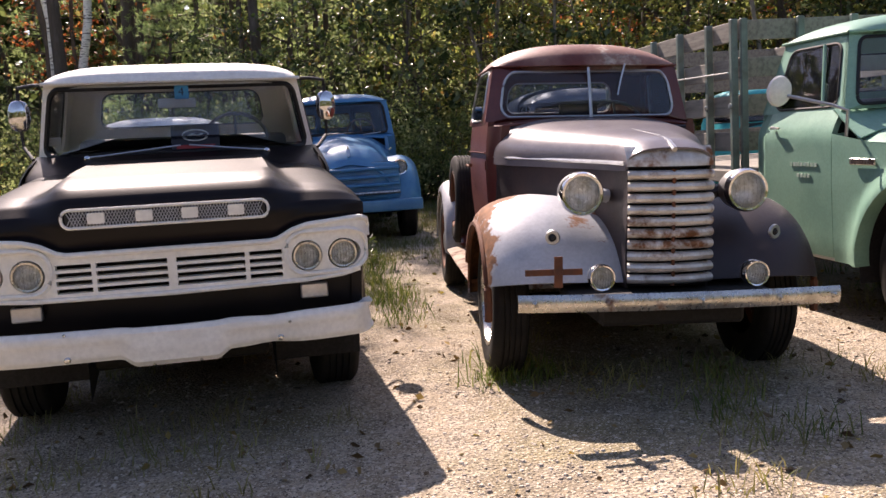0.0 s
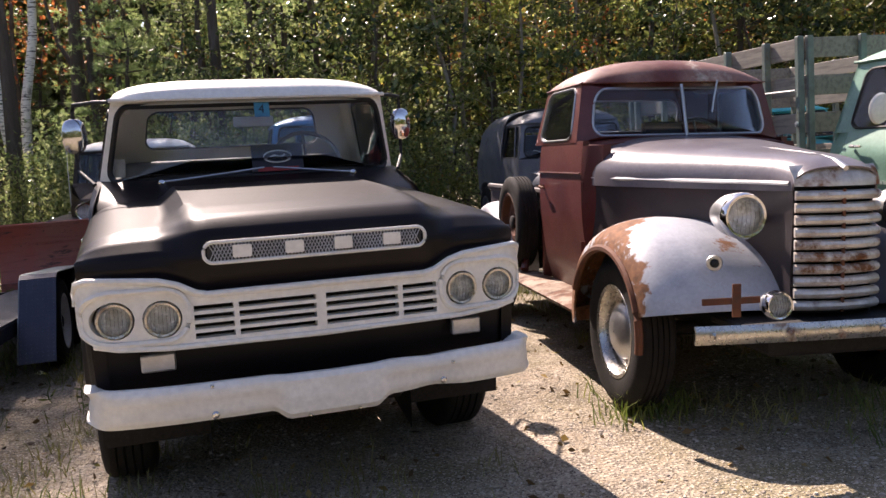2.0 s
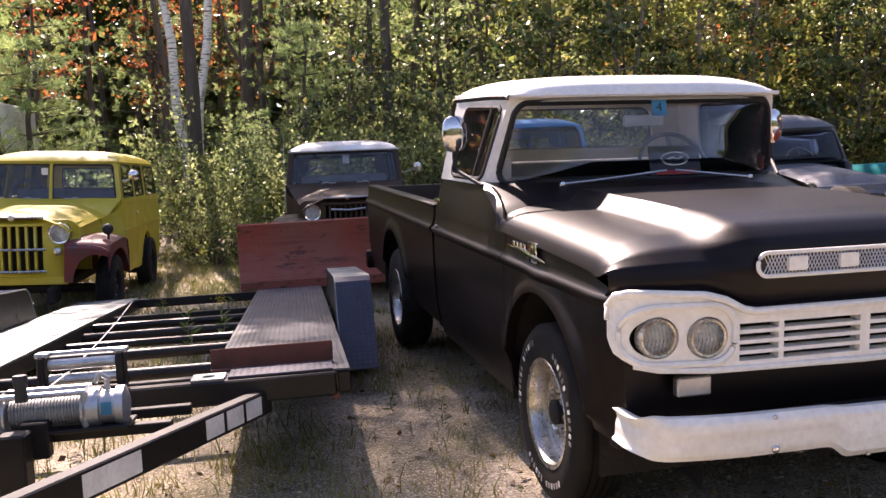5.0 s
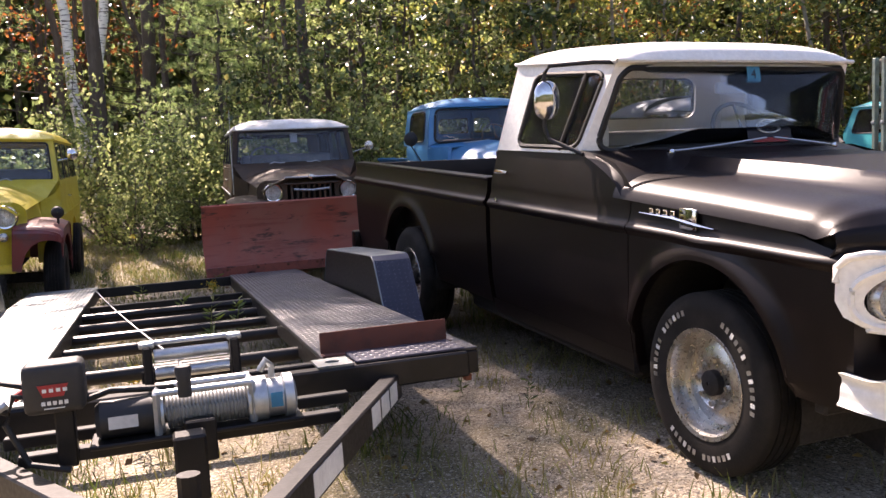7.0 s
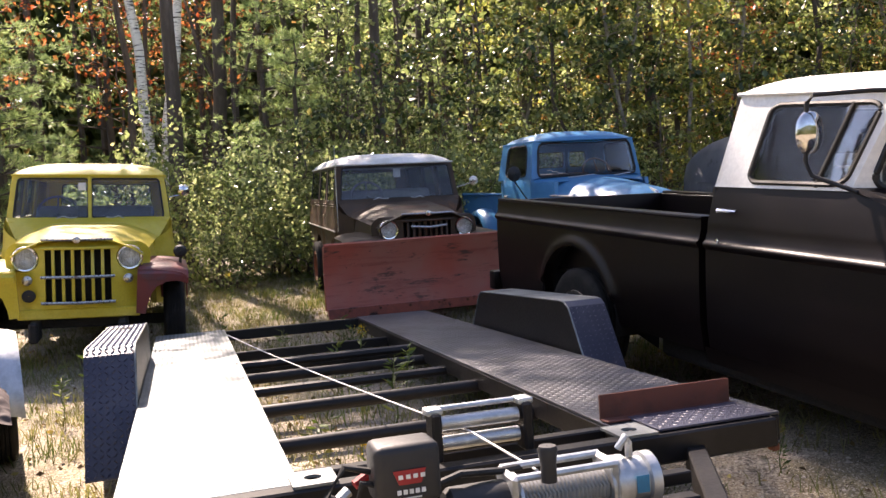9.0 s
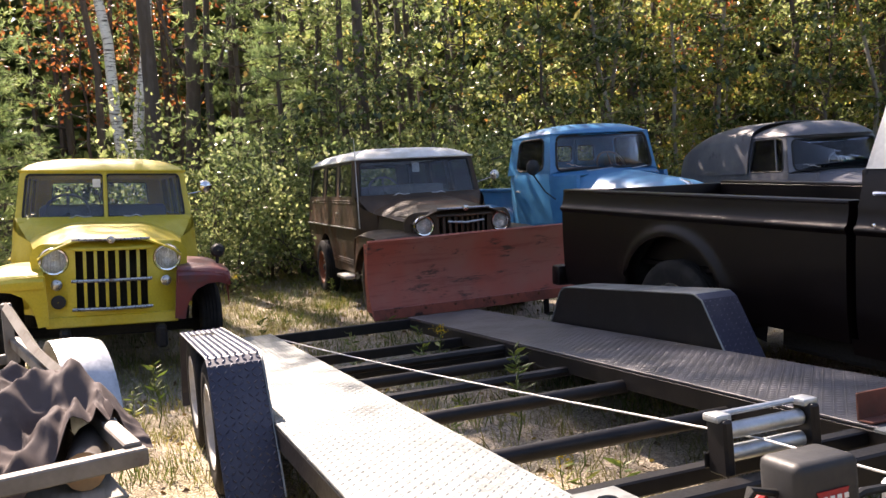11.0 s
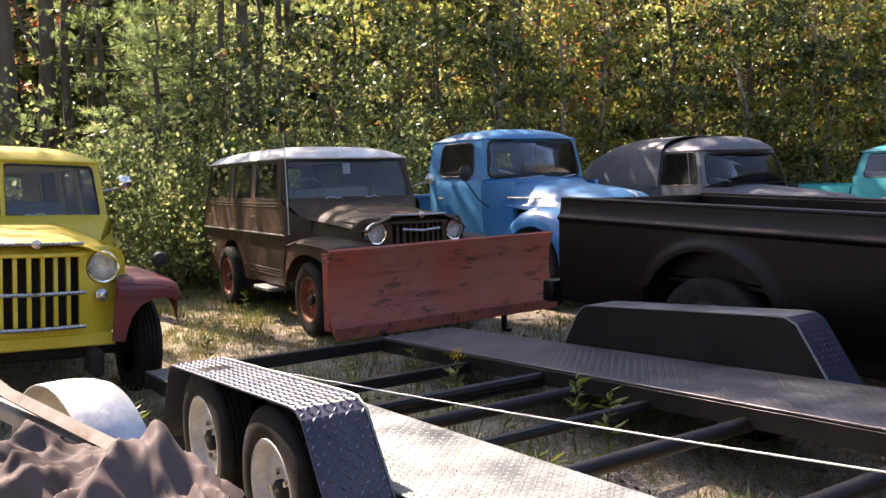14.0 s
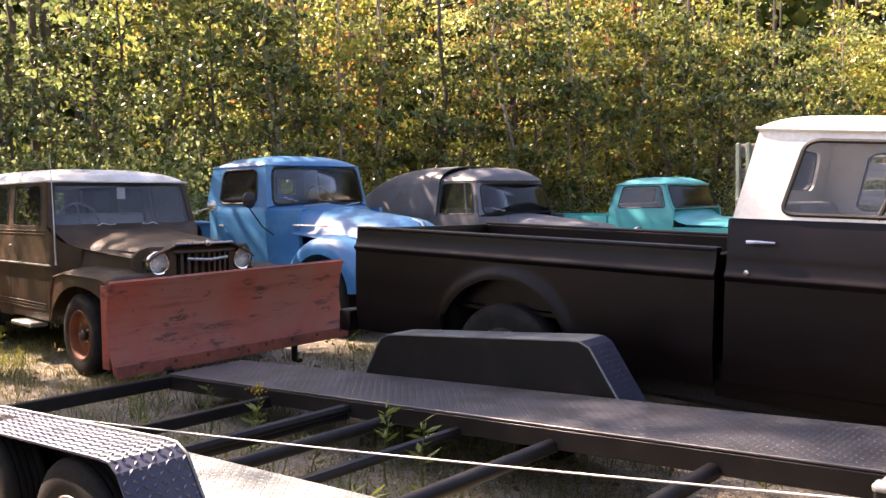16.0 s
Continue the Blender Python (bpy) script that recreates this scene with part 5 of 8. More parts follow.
    lining(t, 0.74, 1.5, 2.3, 0.62, 1.33, 1.75, 0.62, -0.34, 1.72, 1.36, 0.2, SEAT, 1.45)
    if half_screen_bar:
        part("screen_bar", tube([tuple(Vector(front(0, 0.0)) + Vector((0, -0.012, 0))), tuple(Vector(front(0, 0.93)) + Vector((0, -0.012, 0)))], 0.02, 6), paint, t)
    part("rear_seat", box(-0.6, 0.6, 2.75, 2.9, 0.8, 1.40, 0.04, None, 2), SEAT, t)
    for x0, x1 in ((-0.50, -0.16), (0.50, 0.20)):
        part("wiper", tube([tuple(Vector(front(lerp(x0, x1, k / 4), -0.01 + 0.05 * k / 4 + (0.05 if k == 2 else 0))) + Vector((0, -0.02, 0))) for k in range(5)], 0.007, 6), ALU, t)
    return front


yw = thing("utility_wagon", "faded yellow utility wagon with one red fender", "off-road wagon", pose(-4.845, 10.64, 0.0, 0, 3.0, 1.0))
wagon(yw, YELLOW, YELLOW, YELLOW, RED_OLD, DARK, 7, 4.45, True, 0.102)
part("round_vent", lathe([(0.055, 0), (0.055, 0.012), (0.045, 0.016), (0.002, 0.012)], 20), SEAL, yw, m=pose(-0.40, -0.09, 0.68, 0, 0, -90))
mp = part("fender_mirror", tube([(0.86, 0.18, 0.90), (0.86, 0.18, 0.98)], 0.014, 6), SEAL, yw)
part("mirror_head", lathe([(0.055, 0), (0.06, 0.02), (0.045, 0.05), (0.002, 0.06)], 20), SEAL, mp, m=pose(0.86, 0.16, 1.03, 0, 0, -90))
sm = part("side_mirror", tube([(0.76, 1.50, 1.52), (0.90, 1.46, 1.55)], 0.009, 6), CHROME, yw)
part("mirror_head", lathe([(0.05, 0), (0.065, 0.015), (0.05, 0.045), (0.002, 0.06)], 20), CHROME, sm, m=pose(0.93, 1.45, 1.60, 0, 0, -90))
part("screen_sticker", box(-0.11, -0.04, 1.455, 1.46, 1.60, 1.68, 0), PAPER, yw)

bw = thing("utility_wagon", "weathered brown utility wagon with a white roof", "off-road wagon", pose(-1.345, 11.57, 0.0, 0, 0.5, -2.5))
wagon(bw, BROWN, WHITE_OLD, BROWN, BROWN, ORANGE, 9, 4.35, False, 0.098)
part("aerial", tube([(-0.80, 1.22, 0.95), (-0.80, 1.24, 1.5), (-0.79, 1.30, 2.0)], [0.008, 0.005, 0.003], 6), ALU, bw)
part("paper_note", box(-0.02, 0.07, 1.56, 1.563, 1.58, 1.70, 0), PAPER, bw, "white paper note behind the glass")
sm = part("side_mirror", tube([(0.79, 1.48, 1.42), (0.96, 1.42, 1.47)], 0.009, 6), CHROME_OLD, bw)
part("mirror_head", lathe([(0.05, 0), (0.06, 0.01), (0.045, 0.03), (0.002, 0.04)], 20), CHROME_OLD, sm, m=pose(0.99, 1.40, 1.50, 0, 0, -90))
part("step", box(-0.92, -0.74, 1.6, 2.1, 0.33, 0.37, 0.01), ALU, bw)
part("grille_chevron", tube([(-0.20, -0.17, 1.03), (0, -0.20, 1.015), (0.20, -0.17, 1.03)], 0.014, 6), CHROME_OLD, bw)

# plow: curved blade with edge strip, ribs and push frame
pl = thing("snow_plow", "worn red steel snow plow blade with scraped edge", "snow plow", pose(-1.31, 11.53, 0, 0, 0.5, 2.5) @ pose(0, -0.56, 0, 0, 0, 3.0))


def blade(u, v):
    a = lerp(-0.5, 0.42, v)
    return (lerp(-1.33, 1.22, u), 0.10 * math.cos(a * 3.0) - 0.10 - 0.02 * math.sin(u * 9) * 0.3 + 0.10 * (1 - v) * 0.0, lerp(0.235, 0.925, v) + 0.018 * u)


bd = part("blade", shell(blade, 30, 12, 0.012), PLOW_RED, pl)
part("cutting_edge", box(-1.33, 1.22, -0.12, -0.10, 0.20, 0.30, 0.004), BLADE_EDGE, pl)
part("blade_top_roll", tube([(-1.33, -0.045, 0.925), (0, -0.045, 0.935), (1.22, -0.045, 0.943)], 0.014, 6), PLOW_RED, bd)
for k in range(8):
    part("edge_bolt", lathe([(0.014, 0), (0.014, 0.008), (0.002, 0.012)], 8), RUST_STEEL, pl, m=pose(lerp(-1.12, 1.1, k / 7), -0.122, 0.27, 0, 0, -90))
for x in (-1.3, -0.6, 0.0, 0.6, 1.18):
    part("blade_rib", box(x - 0.01, x + 0.01, 0.01, 0.10, 0.26, 0.90, 0.003), PLOW_RED, pl)
part("push_frame", tube([(-0.35, 0.75, 0.38), (-0.3, 0.1, 0.36), (0.3, 0.1, 0.36), (0.35, 0.75, 0.38)], 0.04, 8), DARK, pl)
for x in (-0.7, 0.7):
    part("skid_shoe", tube([(x, 0.10, 0.40), (x, 0.10, 0.015), (x, 0.02, 0.012)], 0.03, 8), DARK, pl)

# ---- blue pickup ----
BLUE = mat("faded_sky_blue_paint", (0.032, 0.195, 0.40), 0.36, 0, (0.06, 0.25, 0.44), 3, rust=(0.24, 0.30, 0.33), rust_at=(0.64, 0.74), coat=0.15)


def blue_pickup():
    t = thing("pickup_truck", "faded sky blue pickup with rounded cab", "pickup truck", pose(1.43, 13.0, 0.04, 0, 0, -1.0) @ Matrix.Scale(1.06, 4))
    xs = [(0.4, 0.70), (0.7, 0.76), (1.0, 0.785), (1.24, 0.785), (1.27, 0.795), (1.30, 0.775), (1.36, 0.765)]
    for s in (-1, 1):
        d = side_skin(t, "door", s, stations(0.12, 1.12, 0.1), lambda y: 0.42, lambda y: 1.345, lambda y, z: curve_at(xs, z), BLUE, 18, 0.04)
        part("door_handle", tube([(s * 0.78, 1.03, 1.12), (s * 0.81, 1.02, 1.12), (s * 0.81, 0.92, 1.115)], 0.011, 7), CHROME_OLD, d)
        side_skin(t, "cab_corner", s, [1.125, 1.2, 1.3, 1.36], lambda y: 0.42, lambda y: 1.345, lambda y, z: curve_at(xs, z) * lerp(1, 0.93, sstep(1.1, 1.37, y)), BLUE, 16)
        side_skin(t, "cowl_side", s, [-0.3, -0.15, 0.0, 0.115], lambda y: 0.45, lambda y: 1.30, lambda y, z: curve_at(xs, z) * lerp(0.8, 1, sstep(-0.4, 0.1, y)), BLUE, 12)
        arch_fender(t, "front_fender", -0.95, 0.42, 0.40, 0.90, 0.75, 0.72, 0.62, 0.45, 0.47, 0.42, BLUE, s, (-12, 176), 0.45)
        headlamp(t, s * 0.62, -1.66, 0.90, 0.09, CHROME)
        wheel(t, s * 0.76, -0.95, 0.33, 0.385, 0.2, 0.22, BLUE, CHROME_OLD, s)
        wheel(t, s * 0.76, 2.1, 0.33, 0.385, 0.2, 0.22, BLUE, CHROME_OLD, s)
        arch_fender(t, "rear_fender", 2.1, 0.42, 0.6, 0.9, 0.60, 0.66, 0.52, 0.46, 0.50, 0.42, BLUE, s, (-8, 188), 0.5)
        part("bed_side", box(s * 0.64 - 0.015, s * 0.64 + 0.015, 1.45, 3.4, 0.6, 1.13, 0.008), BLUE, t)
        part("bed_rail", tube([(s * 0.66, 1.45, 1.14), (s * 0.66, 3.4, 1.14)], 0.025, 8), BLUE, t)
        part("running_board", box(s * 0.78 - 0.10, s * 0.78 + 0.10, -0.2, 1.4, 0.36, 0.40, 0.01), BLUE, t)
        part("bonnet_trim", tube([(s * 0.60, -0.75, 1.12), (s * 0.68, -0.25, 1.13)], 0.012, 6), CHROME_OLD, t)
    part("bed_floor", box(-0.64, 0.64, 1.45, 3.4, 0.58, 0.62, 0.005), DARK, t)
    part("bed_front", box(-0.64, 0.64, 1.43, 1.46, 0.6, 1.14, 0.005), DARK, t)
    part("tailgate", box(-0.64, 0.64, 3.38, 3.41, 0.62, 1.12, 0.006), BLUE, t)

    def bon(u, v):
        x = 2 * u - 1
        w = lerp(0.50, 0.70, v)
        nose = 0.20 * max(0, 1 - v * 5) ** 2
        return (x * w, lerp(-1.72, 0.02, v), lerp(1.14, 1.335, v) - 0.28 * abs(x) ** 3.2 - nose + 0.02 * math.exp(-(x / 0.2) ** 2))
    part("bonnet", shell(bon, 32, 24, -0.012), BLUE, t, "rounded blue bonnet with pale mottled patches")
    part("bonnet_ornament", tube([(0, -1.66, 1.06), (0, -1.60, 1.14), (0, -1.45, 1.19)], [0.02, 0.026, 0.008], 8), CHROME, t)
    gr = part("grille", box(-0.62, 0.62, -1.70, -1.62, 0.50, 0.98, 0.05, None, 3), BLUE, t, "blue nose with wide grille slots")
    for z in (0.60, 0.70, 0.80, 0.90):
        part("grille_bar", tube([(-0.60, -1.70, z), (0, -1.76, z), (0.60, -1.70, z)], 0.022, 8), BLUE if z > 0.65 else CHROME_OLD, gr)
    part("front_bumper", box(-0.85, 0.85, -1.95, -1.88, 0.38, 0.52, 0.02, None, 2), BLUE, t)
    part("bumper_iron", box(-0.5, 0.5, -1.9, -1.6, 0.41, 0.46, 0.01), DARK, t)
    part("chassis", box(-0.38, 0.38, -1.6, 3.3, 0.36, 0.5, 0.02), DARK, t)
    part("axle", tube([(-0.7, -0.95, 0.33), (0.7, -0.95, 0.33)], 0.05, 8), DARK, t)
    part("axle", tube([(-0.7, 2.1, 0.33), (0.7, 2.1, 0.33)], 0.05, 8), DARK, t)
    part("cab_back", box(-0.72, 0.72, 1.34, 1.37, 0.42, 1.35, 0.02), BLUE, t)
    part("cowl", shell(lambda u, v: ((2 * u - 1) * lerp(0.72, 0.765, v), lerp(-0.12, 0.10, v) + 0.10 * abs(2 * u - 1) ** 3, lerp(1.30, 1.35, v) - 0.05 * abs(2 * u - 1) ** 3 * (1 - v)), 14, 4, -0.01), BLUE, t)
    spec = dict(zb=1.33, zt=1.825, wb=0.77, wt=0.70, fb=0.0, ft=0.11, fbc=0.12, ftc=0.20, rb=1.36, rt=1.28, power=2.4, screen=(0, 0.90, 0.06, 0.92, 0.18),
                sides=[(0, 1, 0.14, 0.76, 0.10, 0.90, 0.14, 0.10)], rear=[(-0.78, -0.42, 0.3, 0.75, 0.1, 0.06), (-0.32, 0.32, 0.3, 0.75, 0.1, 0.06), (0.42, 0.78, 0.3, 0.75, 0.1, 0.06)],
                roof=0.135, over=0.006, roof_pw=3.0, roof_soft=0.6, seal=0.016, back_bow=0.05, side_bow=0.01, rail=0.006)
    front, _ = cab(t, spec, BLUE, GLASS_OLD)
    lining(t, 0.70, 0.15, 1.3, 0.62, 1.30, 0.75, 0.6, 0.33, 0.5, 1.40, 0.2, SEAT, 1.42)
    for x0, x1 in ((-0.42, 0.05), (0.42, 0.75)):
        part("wiper", tube([tuple(Vector(front(lerp(x0, x1, k / 4), 0.02 + 0.05 * k / 4)) + Vector((0, -0.02, 0))) for k in range(5)], 0.008, 6), ALU, t)
    ma = part("mirror_arm", tube([(-0.80, -0.05, 1.02), (-0.90, 0.02, 1.12), (-1.00, 0.12, 1.33)], 0.009, 6), SEAL, t)
    part("mirror_head", lathe([(0.09, 0), (0.095, 0.02), (0.06, 0.05), (0.002, 0.06)], 24), SEAL, ma, "round black mirror", pose(-1.01, 0.12, 1.42, 0, 0, -80))
    part("screen_mark", tube([tuple(Vector(front(-0.75 + 0.05 * k, 0.22 - 0.02 * k + (0.03 if k % 2 else 0))) + Vector((0, -0.004, 0))) for k in range(6)], 0.004, 5), PAPER, t)
    return t


blue_pickup()

# ---- grey panel van ----
VAN_GREY = mat("dull_grey_van_paint", (0.11, 0.115, 0.135), 0.5, 0, (0.16, 0.165, 0.18), 2.0, rust=(0.07, 0.065, 0.07), rust_at=(0.60, 0.7), coat=0.1)


def panel_van():
    t = thing("panel_van", "dull grey panel van with rounded body", "van", pose(5.20, 12.80, 0, 0, 0, -3.0) @ Matrix.Scale(1.055, 4))
    xs = [(0.4, 0.78), (0.7, 0.86), (1.1, 0.87), (1.2, 0.86)]
    for s in (-1, 1):
        side_skin(t, "door", s, stations(0.0, 0.98, 0.1), lambda y: 0.42, lambda y: 1.19, lambda y, z: curve_at(xs, z), VAN_GREY, 14, 0.04)
        ys = stations(0.985, 2.62, 0.08, ((1.9, 0.46),))
        side_skin(t, "rear_quarter", s, ys, lambda y: arch_bottom(y, 0.42, 1.9, 0.36, 0.46, 0.46), lambda y: 1.19, lambda y, z: curve_at(xs, z) * lerp(1, 0.9, sstep(2.1, 2.65, y)), VAN_GREY, 16, 0.05)
        arch_fender(t, "front_fender", -1.0, 0.42, 0.42, 0.93, 0.72, 0.75, 0.60, 0.45, 0.47, 0.42, VAN_GREY, s, (-12, 176), 0.45)
        headlamp(t, s * 0.66, -1.66, 0.90, 0.09, CHROME)
        wheel(t, s * 0.78, -1.0, 0.36, 0.37, 0.19, 0.22, VAN_GREY, CHROME_OLD, s)
        wheel(t, s * 0.78, 1.9, 0.36, 0.37, 0.19, 0.22, VAN_GREY, CHROME_OLD, s)
        side_skin(t, "cowl_side", s, [-0.35, -0.2, -0.1, -0.005], lambda y: 0.45, lambda y: 1.17, lambda y, z: curve_at(xs, z) * lerp(0.8, 1, sstep(-0.4, 0.0, y)), VAN_GREY, 12)
    part("bonnet", shell(lambda u, v: ((2 * u - 1) * lerp(0.55, 0.80, v), lerp(-1.75, -0.02, v), lerp(1.02, 1.19, v) - 0.20 * abs(2 * u - 1) ** 3.2 - 0.2 * max(0, 1 - 5 * v) ** 2), 28, 18, -0.012), VAN_GREY, t)
    part("nose", box(-0.62, 0.62, -1.72, -1.62, 0.5, 0.95, 0.05, None, 2), VAN_GREY, t)
    part("front_bumper", box(-0.86, 0.86, -1.95, -1.87, 0.40, 0.54, 0.02, None, 2), CHROME_OLD, t)
    part("bumper_iron", box(-0.5, 0.5, -1.9, -1.6, 0.43, 0.48, 0.01), DARK, t)
    part("chassis", box(-0.38, 0.38, -1.6, 2.5, 0.36, 0.5, 0.02), DARK, t)
    part("axle", tube([(-0.7, -1.0, 0.36), (0.7, -1.0, 0.36)], 0.05, 8), DARK, t)
    part("axle", tube([(-0.7, 1.9, 0.36), (0.7, 1.9, 0.36)], 0.05, 8), DARK, t)
    spec = dict(zb=1.185, zt=1.70, wb=0.855, wt=0.745, fb=-0.22, ft=0.02, fbc=0.0, ftc=0.16, rb=1.02, rt=0.98, power=2.6, screen=(0, 0.93, 0.05, 0.86, 0.16),
                sides=[(0, 1, 0.10, 0.80, 0.04, 0.92, 0.1, 0.08)], rear=None, roof=0.20, over=0.01, visor=0.02, roof_pw=2.6, roof_soft=0.6, seal=0.012, back_bow=0.0, rail=0.006)
    front, _ = cab(t, spec, VAN_GREY, GLASS_OLD)
    for s in (-1, 1):
        part("vent_pillar", tube([(s * 0.85, 0.24, 1.21), (s * 0.77, 0.36, 1.66)], 0.010, 6), VAN_GREY, t)

    # long rounded rear body that carries on the lines of the cab
    def hull(u, v):
        a = abs(2 * u - 1)
        side = -1 if u < 0.5 else 1
        y = lerp(0.84, 2.68, v)
        k = max(0, (v - 0.30) / 0.70)
        fall, tuck = 1 - 0.42 * k ** 2.2, 1 - 0.16 * k ** 2.6
        if a > 0.5:
            q = (1 - a) * 2
            x, z = lerp(0.872, 0.785, q ** 1.5), lerp(1.185, 1.70, q)
        else:
            g = a * 2
            x, z = 0.785 * g, 1.70 + 0.215 * (1 - g ** 2.8) ** 0.6
        return (side * x * tuck, y, 1.185 + (z - 1.185) * fall)
    part("rear_body", shell(hull, 48, 24, -0.012), VAN_GREY, t, "rounded windowless rear body")
    part("rear_door", shell(lambda u, v: ((2 * u - 1) * 0.72, 2.64 + 0.05 * (1 - (2 * u - 1) ** 2), lerp(0.45, 1.18 + 0.38 * max(0, 1 - (2 * u - 1) ** 4) ** 0.5, v)), 14, 8, 0.012), VAN_GREY, t)
    lining(t, 0.80, 0.1, 0.95, 0.62, 1.16, 0.5, 0.6, 0.36, 0.36, 1.24, 0.2, SEAT, 1.30)
    part("screen_mark", tube([tuple(Vector(front(-0.80 + 0.05 * k, 0.20 - 0.02 * k + (0.03 if k % 2 else 0))) + Vector((0, -0.004, 0))) for k in range(6)], 0.004, 5), PAPER, t)
    return t


panel_van()

# ---- turquoise pickup ----
TURQ = mat("turquoise_paint", (0.03, 0.40, 0.42), 0.4, 0, (0.05, 0.46, 0.46), 3, coat=0.2)


def turquoise_pickup():
    t = thing("pickup_truck", "bright turquoise pickup parked by the trees", "pickup truck", pose(7.68, 10.95, 0, 0, 0, 0))
    xs = [(0.4, 0.86), (0.7, 0.90), (1.1, 0.90), (1.29, 0.87)]
    for s in (-1, 1):
        side_skin(t, "door", s, stations(0.0, 1.15, 0.1), lambda y: 0.42, lambda y: 1.29, lambda y, z: curve_at(xs, z), TURQ, 14, 0.04)
        side_skin(t, "front_fender", s, stations(-1.5, -0.005, 0.08, ((-0.85, 0.48),)), lambda y: arch_bottom(y, 0.42, -0.85, 0.36, 0.48, 0.48), lambda y: 1.0, lambda y, z: curve_at(xs, z), TURQ, 14, 0.06)
        side_skin(t, "bed_side", s, stations(1.2, 3.4, 0.08, ((2.3, 0.48),)), lambda y: arch_bottom(y, 0.42, 2.3, 0.36, 0.48, 0.48), lambda y: 1.18, lambda y, z: curve_at(xs, z), TURQ, 14, 0.06)
        wheel(t, s * 0.78, -0.85, 0.36, 0.37, 0.19, 0.22, TURQ, CHROME_OLD, s)
        wheel(t, s * 0.78, 2.3, 0.36, 0.37, 0.19, 0.22, TURQ, CHROME_OLD, s)
        headlamp(t, s * 0.68, -1.53, 0.86, 0.09, CHROME)
    part("bonnet", shell(lambda u, v: ((2 * u - 1) * 0.88, lerp(-1.52, 0.08, v), 0.98 + 0.10 * (1 - abs(2 * u - 1) ** 3) + 0.07 * v + 0.12 * sstep(0.85, 1, v)), 20, 10, -0.012), TURQ, t)
    part("nose", box(-0.86, 0.86, -1.53, -1.46, 0.5, 1.0, 0.04, None, 2), TURQ, t)
    part("front_bumper", box(-0.9, 0.9, -1.70, -1.62, 0.40, 0.54, 0.02), CHROME_OLD, t)
    part("bumper_iron", box(-0.5, 0.5, -1.65, -1.4, 0.43, 0.48, 0.01), DARK, t)
    part("cab_back", box(-0.85, 0.85, 1.15, 1.19, 0.45, 1.30, 0.02), TURQ, t)
    part("bed_floor", box(-0.84, 0.84, 1.2, 3.4, 0.6, 0.63, 0.005), TURQ, t)
    part("tailgate", box(-0.84, 0.84, 3.37, 3.41, 0.6, 1.17, 0.006), TURQ, t)
    part("chassis", box(-0.38, 0.38, -1.4, 3.3, 0.36, 0.5, 0.02), DARK, t)
    part("axle", tube([(-0.7, -0.85, 0.36), (0.7, -0.85, 0.36)], 0.05, 8), DARK, t)
    part("axle", tube([(-0.7, 2.3, 0.36), (0.7, 2.3, 0.36)], 0.05, 8), DARK, t)
    spec = dict(zb=1.285, zt=1.70, wb=0.87, wt=0.77, fb=-0.05, ft=0.14, fbc=0.02, ftc=0.20, rb=1.17, rt=1.05, power=3, screen=(0, 0.94, 0.06, 0.90, 0.14),
                sides=[(0, 1, 0.10, 0.86, 0.06, 0.88, 0.1, 0.06)], rear=[(-0.8, 0.8, 0.2, 0.82, 0.12, 0.06)], roof=0.12, over=0.02, roof_pw=3, roof_soft=0.6, seal=0.012, back_bow=0.04)
    cab(t, spec, TURQ, GLASS)
    lining(t, 0.82, 0.1, 1.15, 0.62, 1.25, 0.55, 0.7, 0.36, 0.42, 1.32, 0.2, SEAT, 1.40)
    return t


turquoise_pickup()


# ---- flat car trailer ----
TRAILER_BLACK = mat("black_trailer_paint", (0.0065, 0.0058, 0.0065), 0.42, 0, (0.014, 0.012, 0.012), 5, rust=(0.08, 0.03, 0.015), rust_at=(0.66, 0.72))
TRAILER_BLACK.node_tree.nodes["Principled BSDF"].inputs["Specular IOR Level"].default_value = 0.3
TREAD = mat("worn_tread_plate_and_glint", (0.285, 0.305, 0.30), 0.50, 0.6, (0.18, 0.195, 0.195), 5, (0.4, 0.6), grain=70, bumped=0.2)
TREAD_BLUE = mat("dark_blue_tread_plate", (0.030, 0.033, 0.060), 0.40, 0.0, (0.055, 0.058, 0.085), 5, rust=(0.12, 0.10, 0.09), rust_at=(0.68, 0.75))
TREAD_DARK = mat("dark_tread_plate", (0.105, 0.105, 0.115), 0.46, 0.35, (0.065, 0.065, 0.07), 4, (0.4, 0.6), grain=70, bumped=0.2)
TREAD_WORN = mat("rubbed_tread_marks", (0.20, 0.20, 0.25), 0.32, 0.7, (0.10, 0.10, 0.15), 9, (0.4, 0.6), grain=70, bumped=0.2)
WHITE_WHEEL = mat("white_wheel_paint", (0.62, 0.62, 0.60), 0.5, 0, (0.45, 0.43, 0.4), 6)
ROPE = mat("pale_winch_rope", (0.75, 0.74, 0.70), 0.6)
ANGLE = mat("rust_red_angle_iron", (0.17, 0.05, 0.03), 0.75, 0, (0.10, 0.035, 0.022), 7)


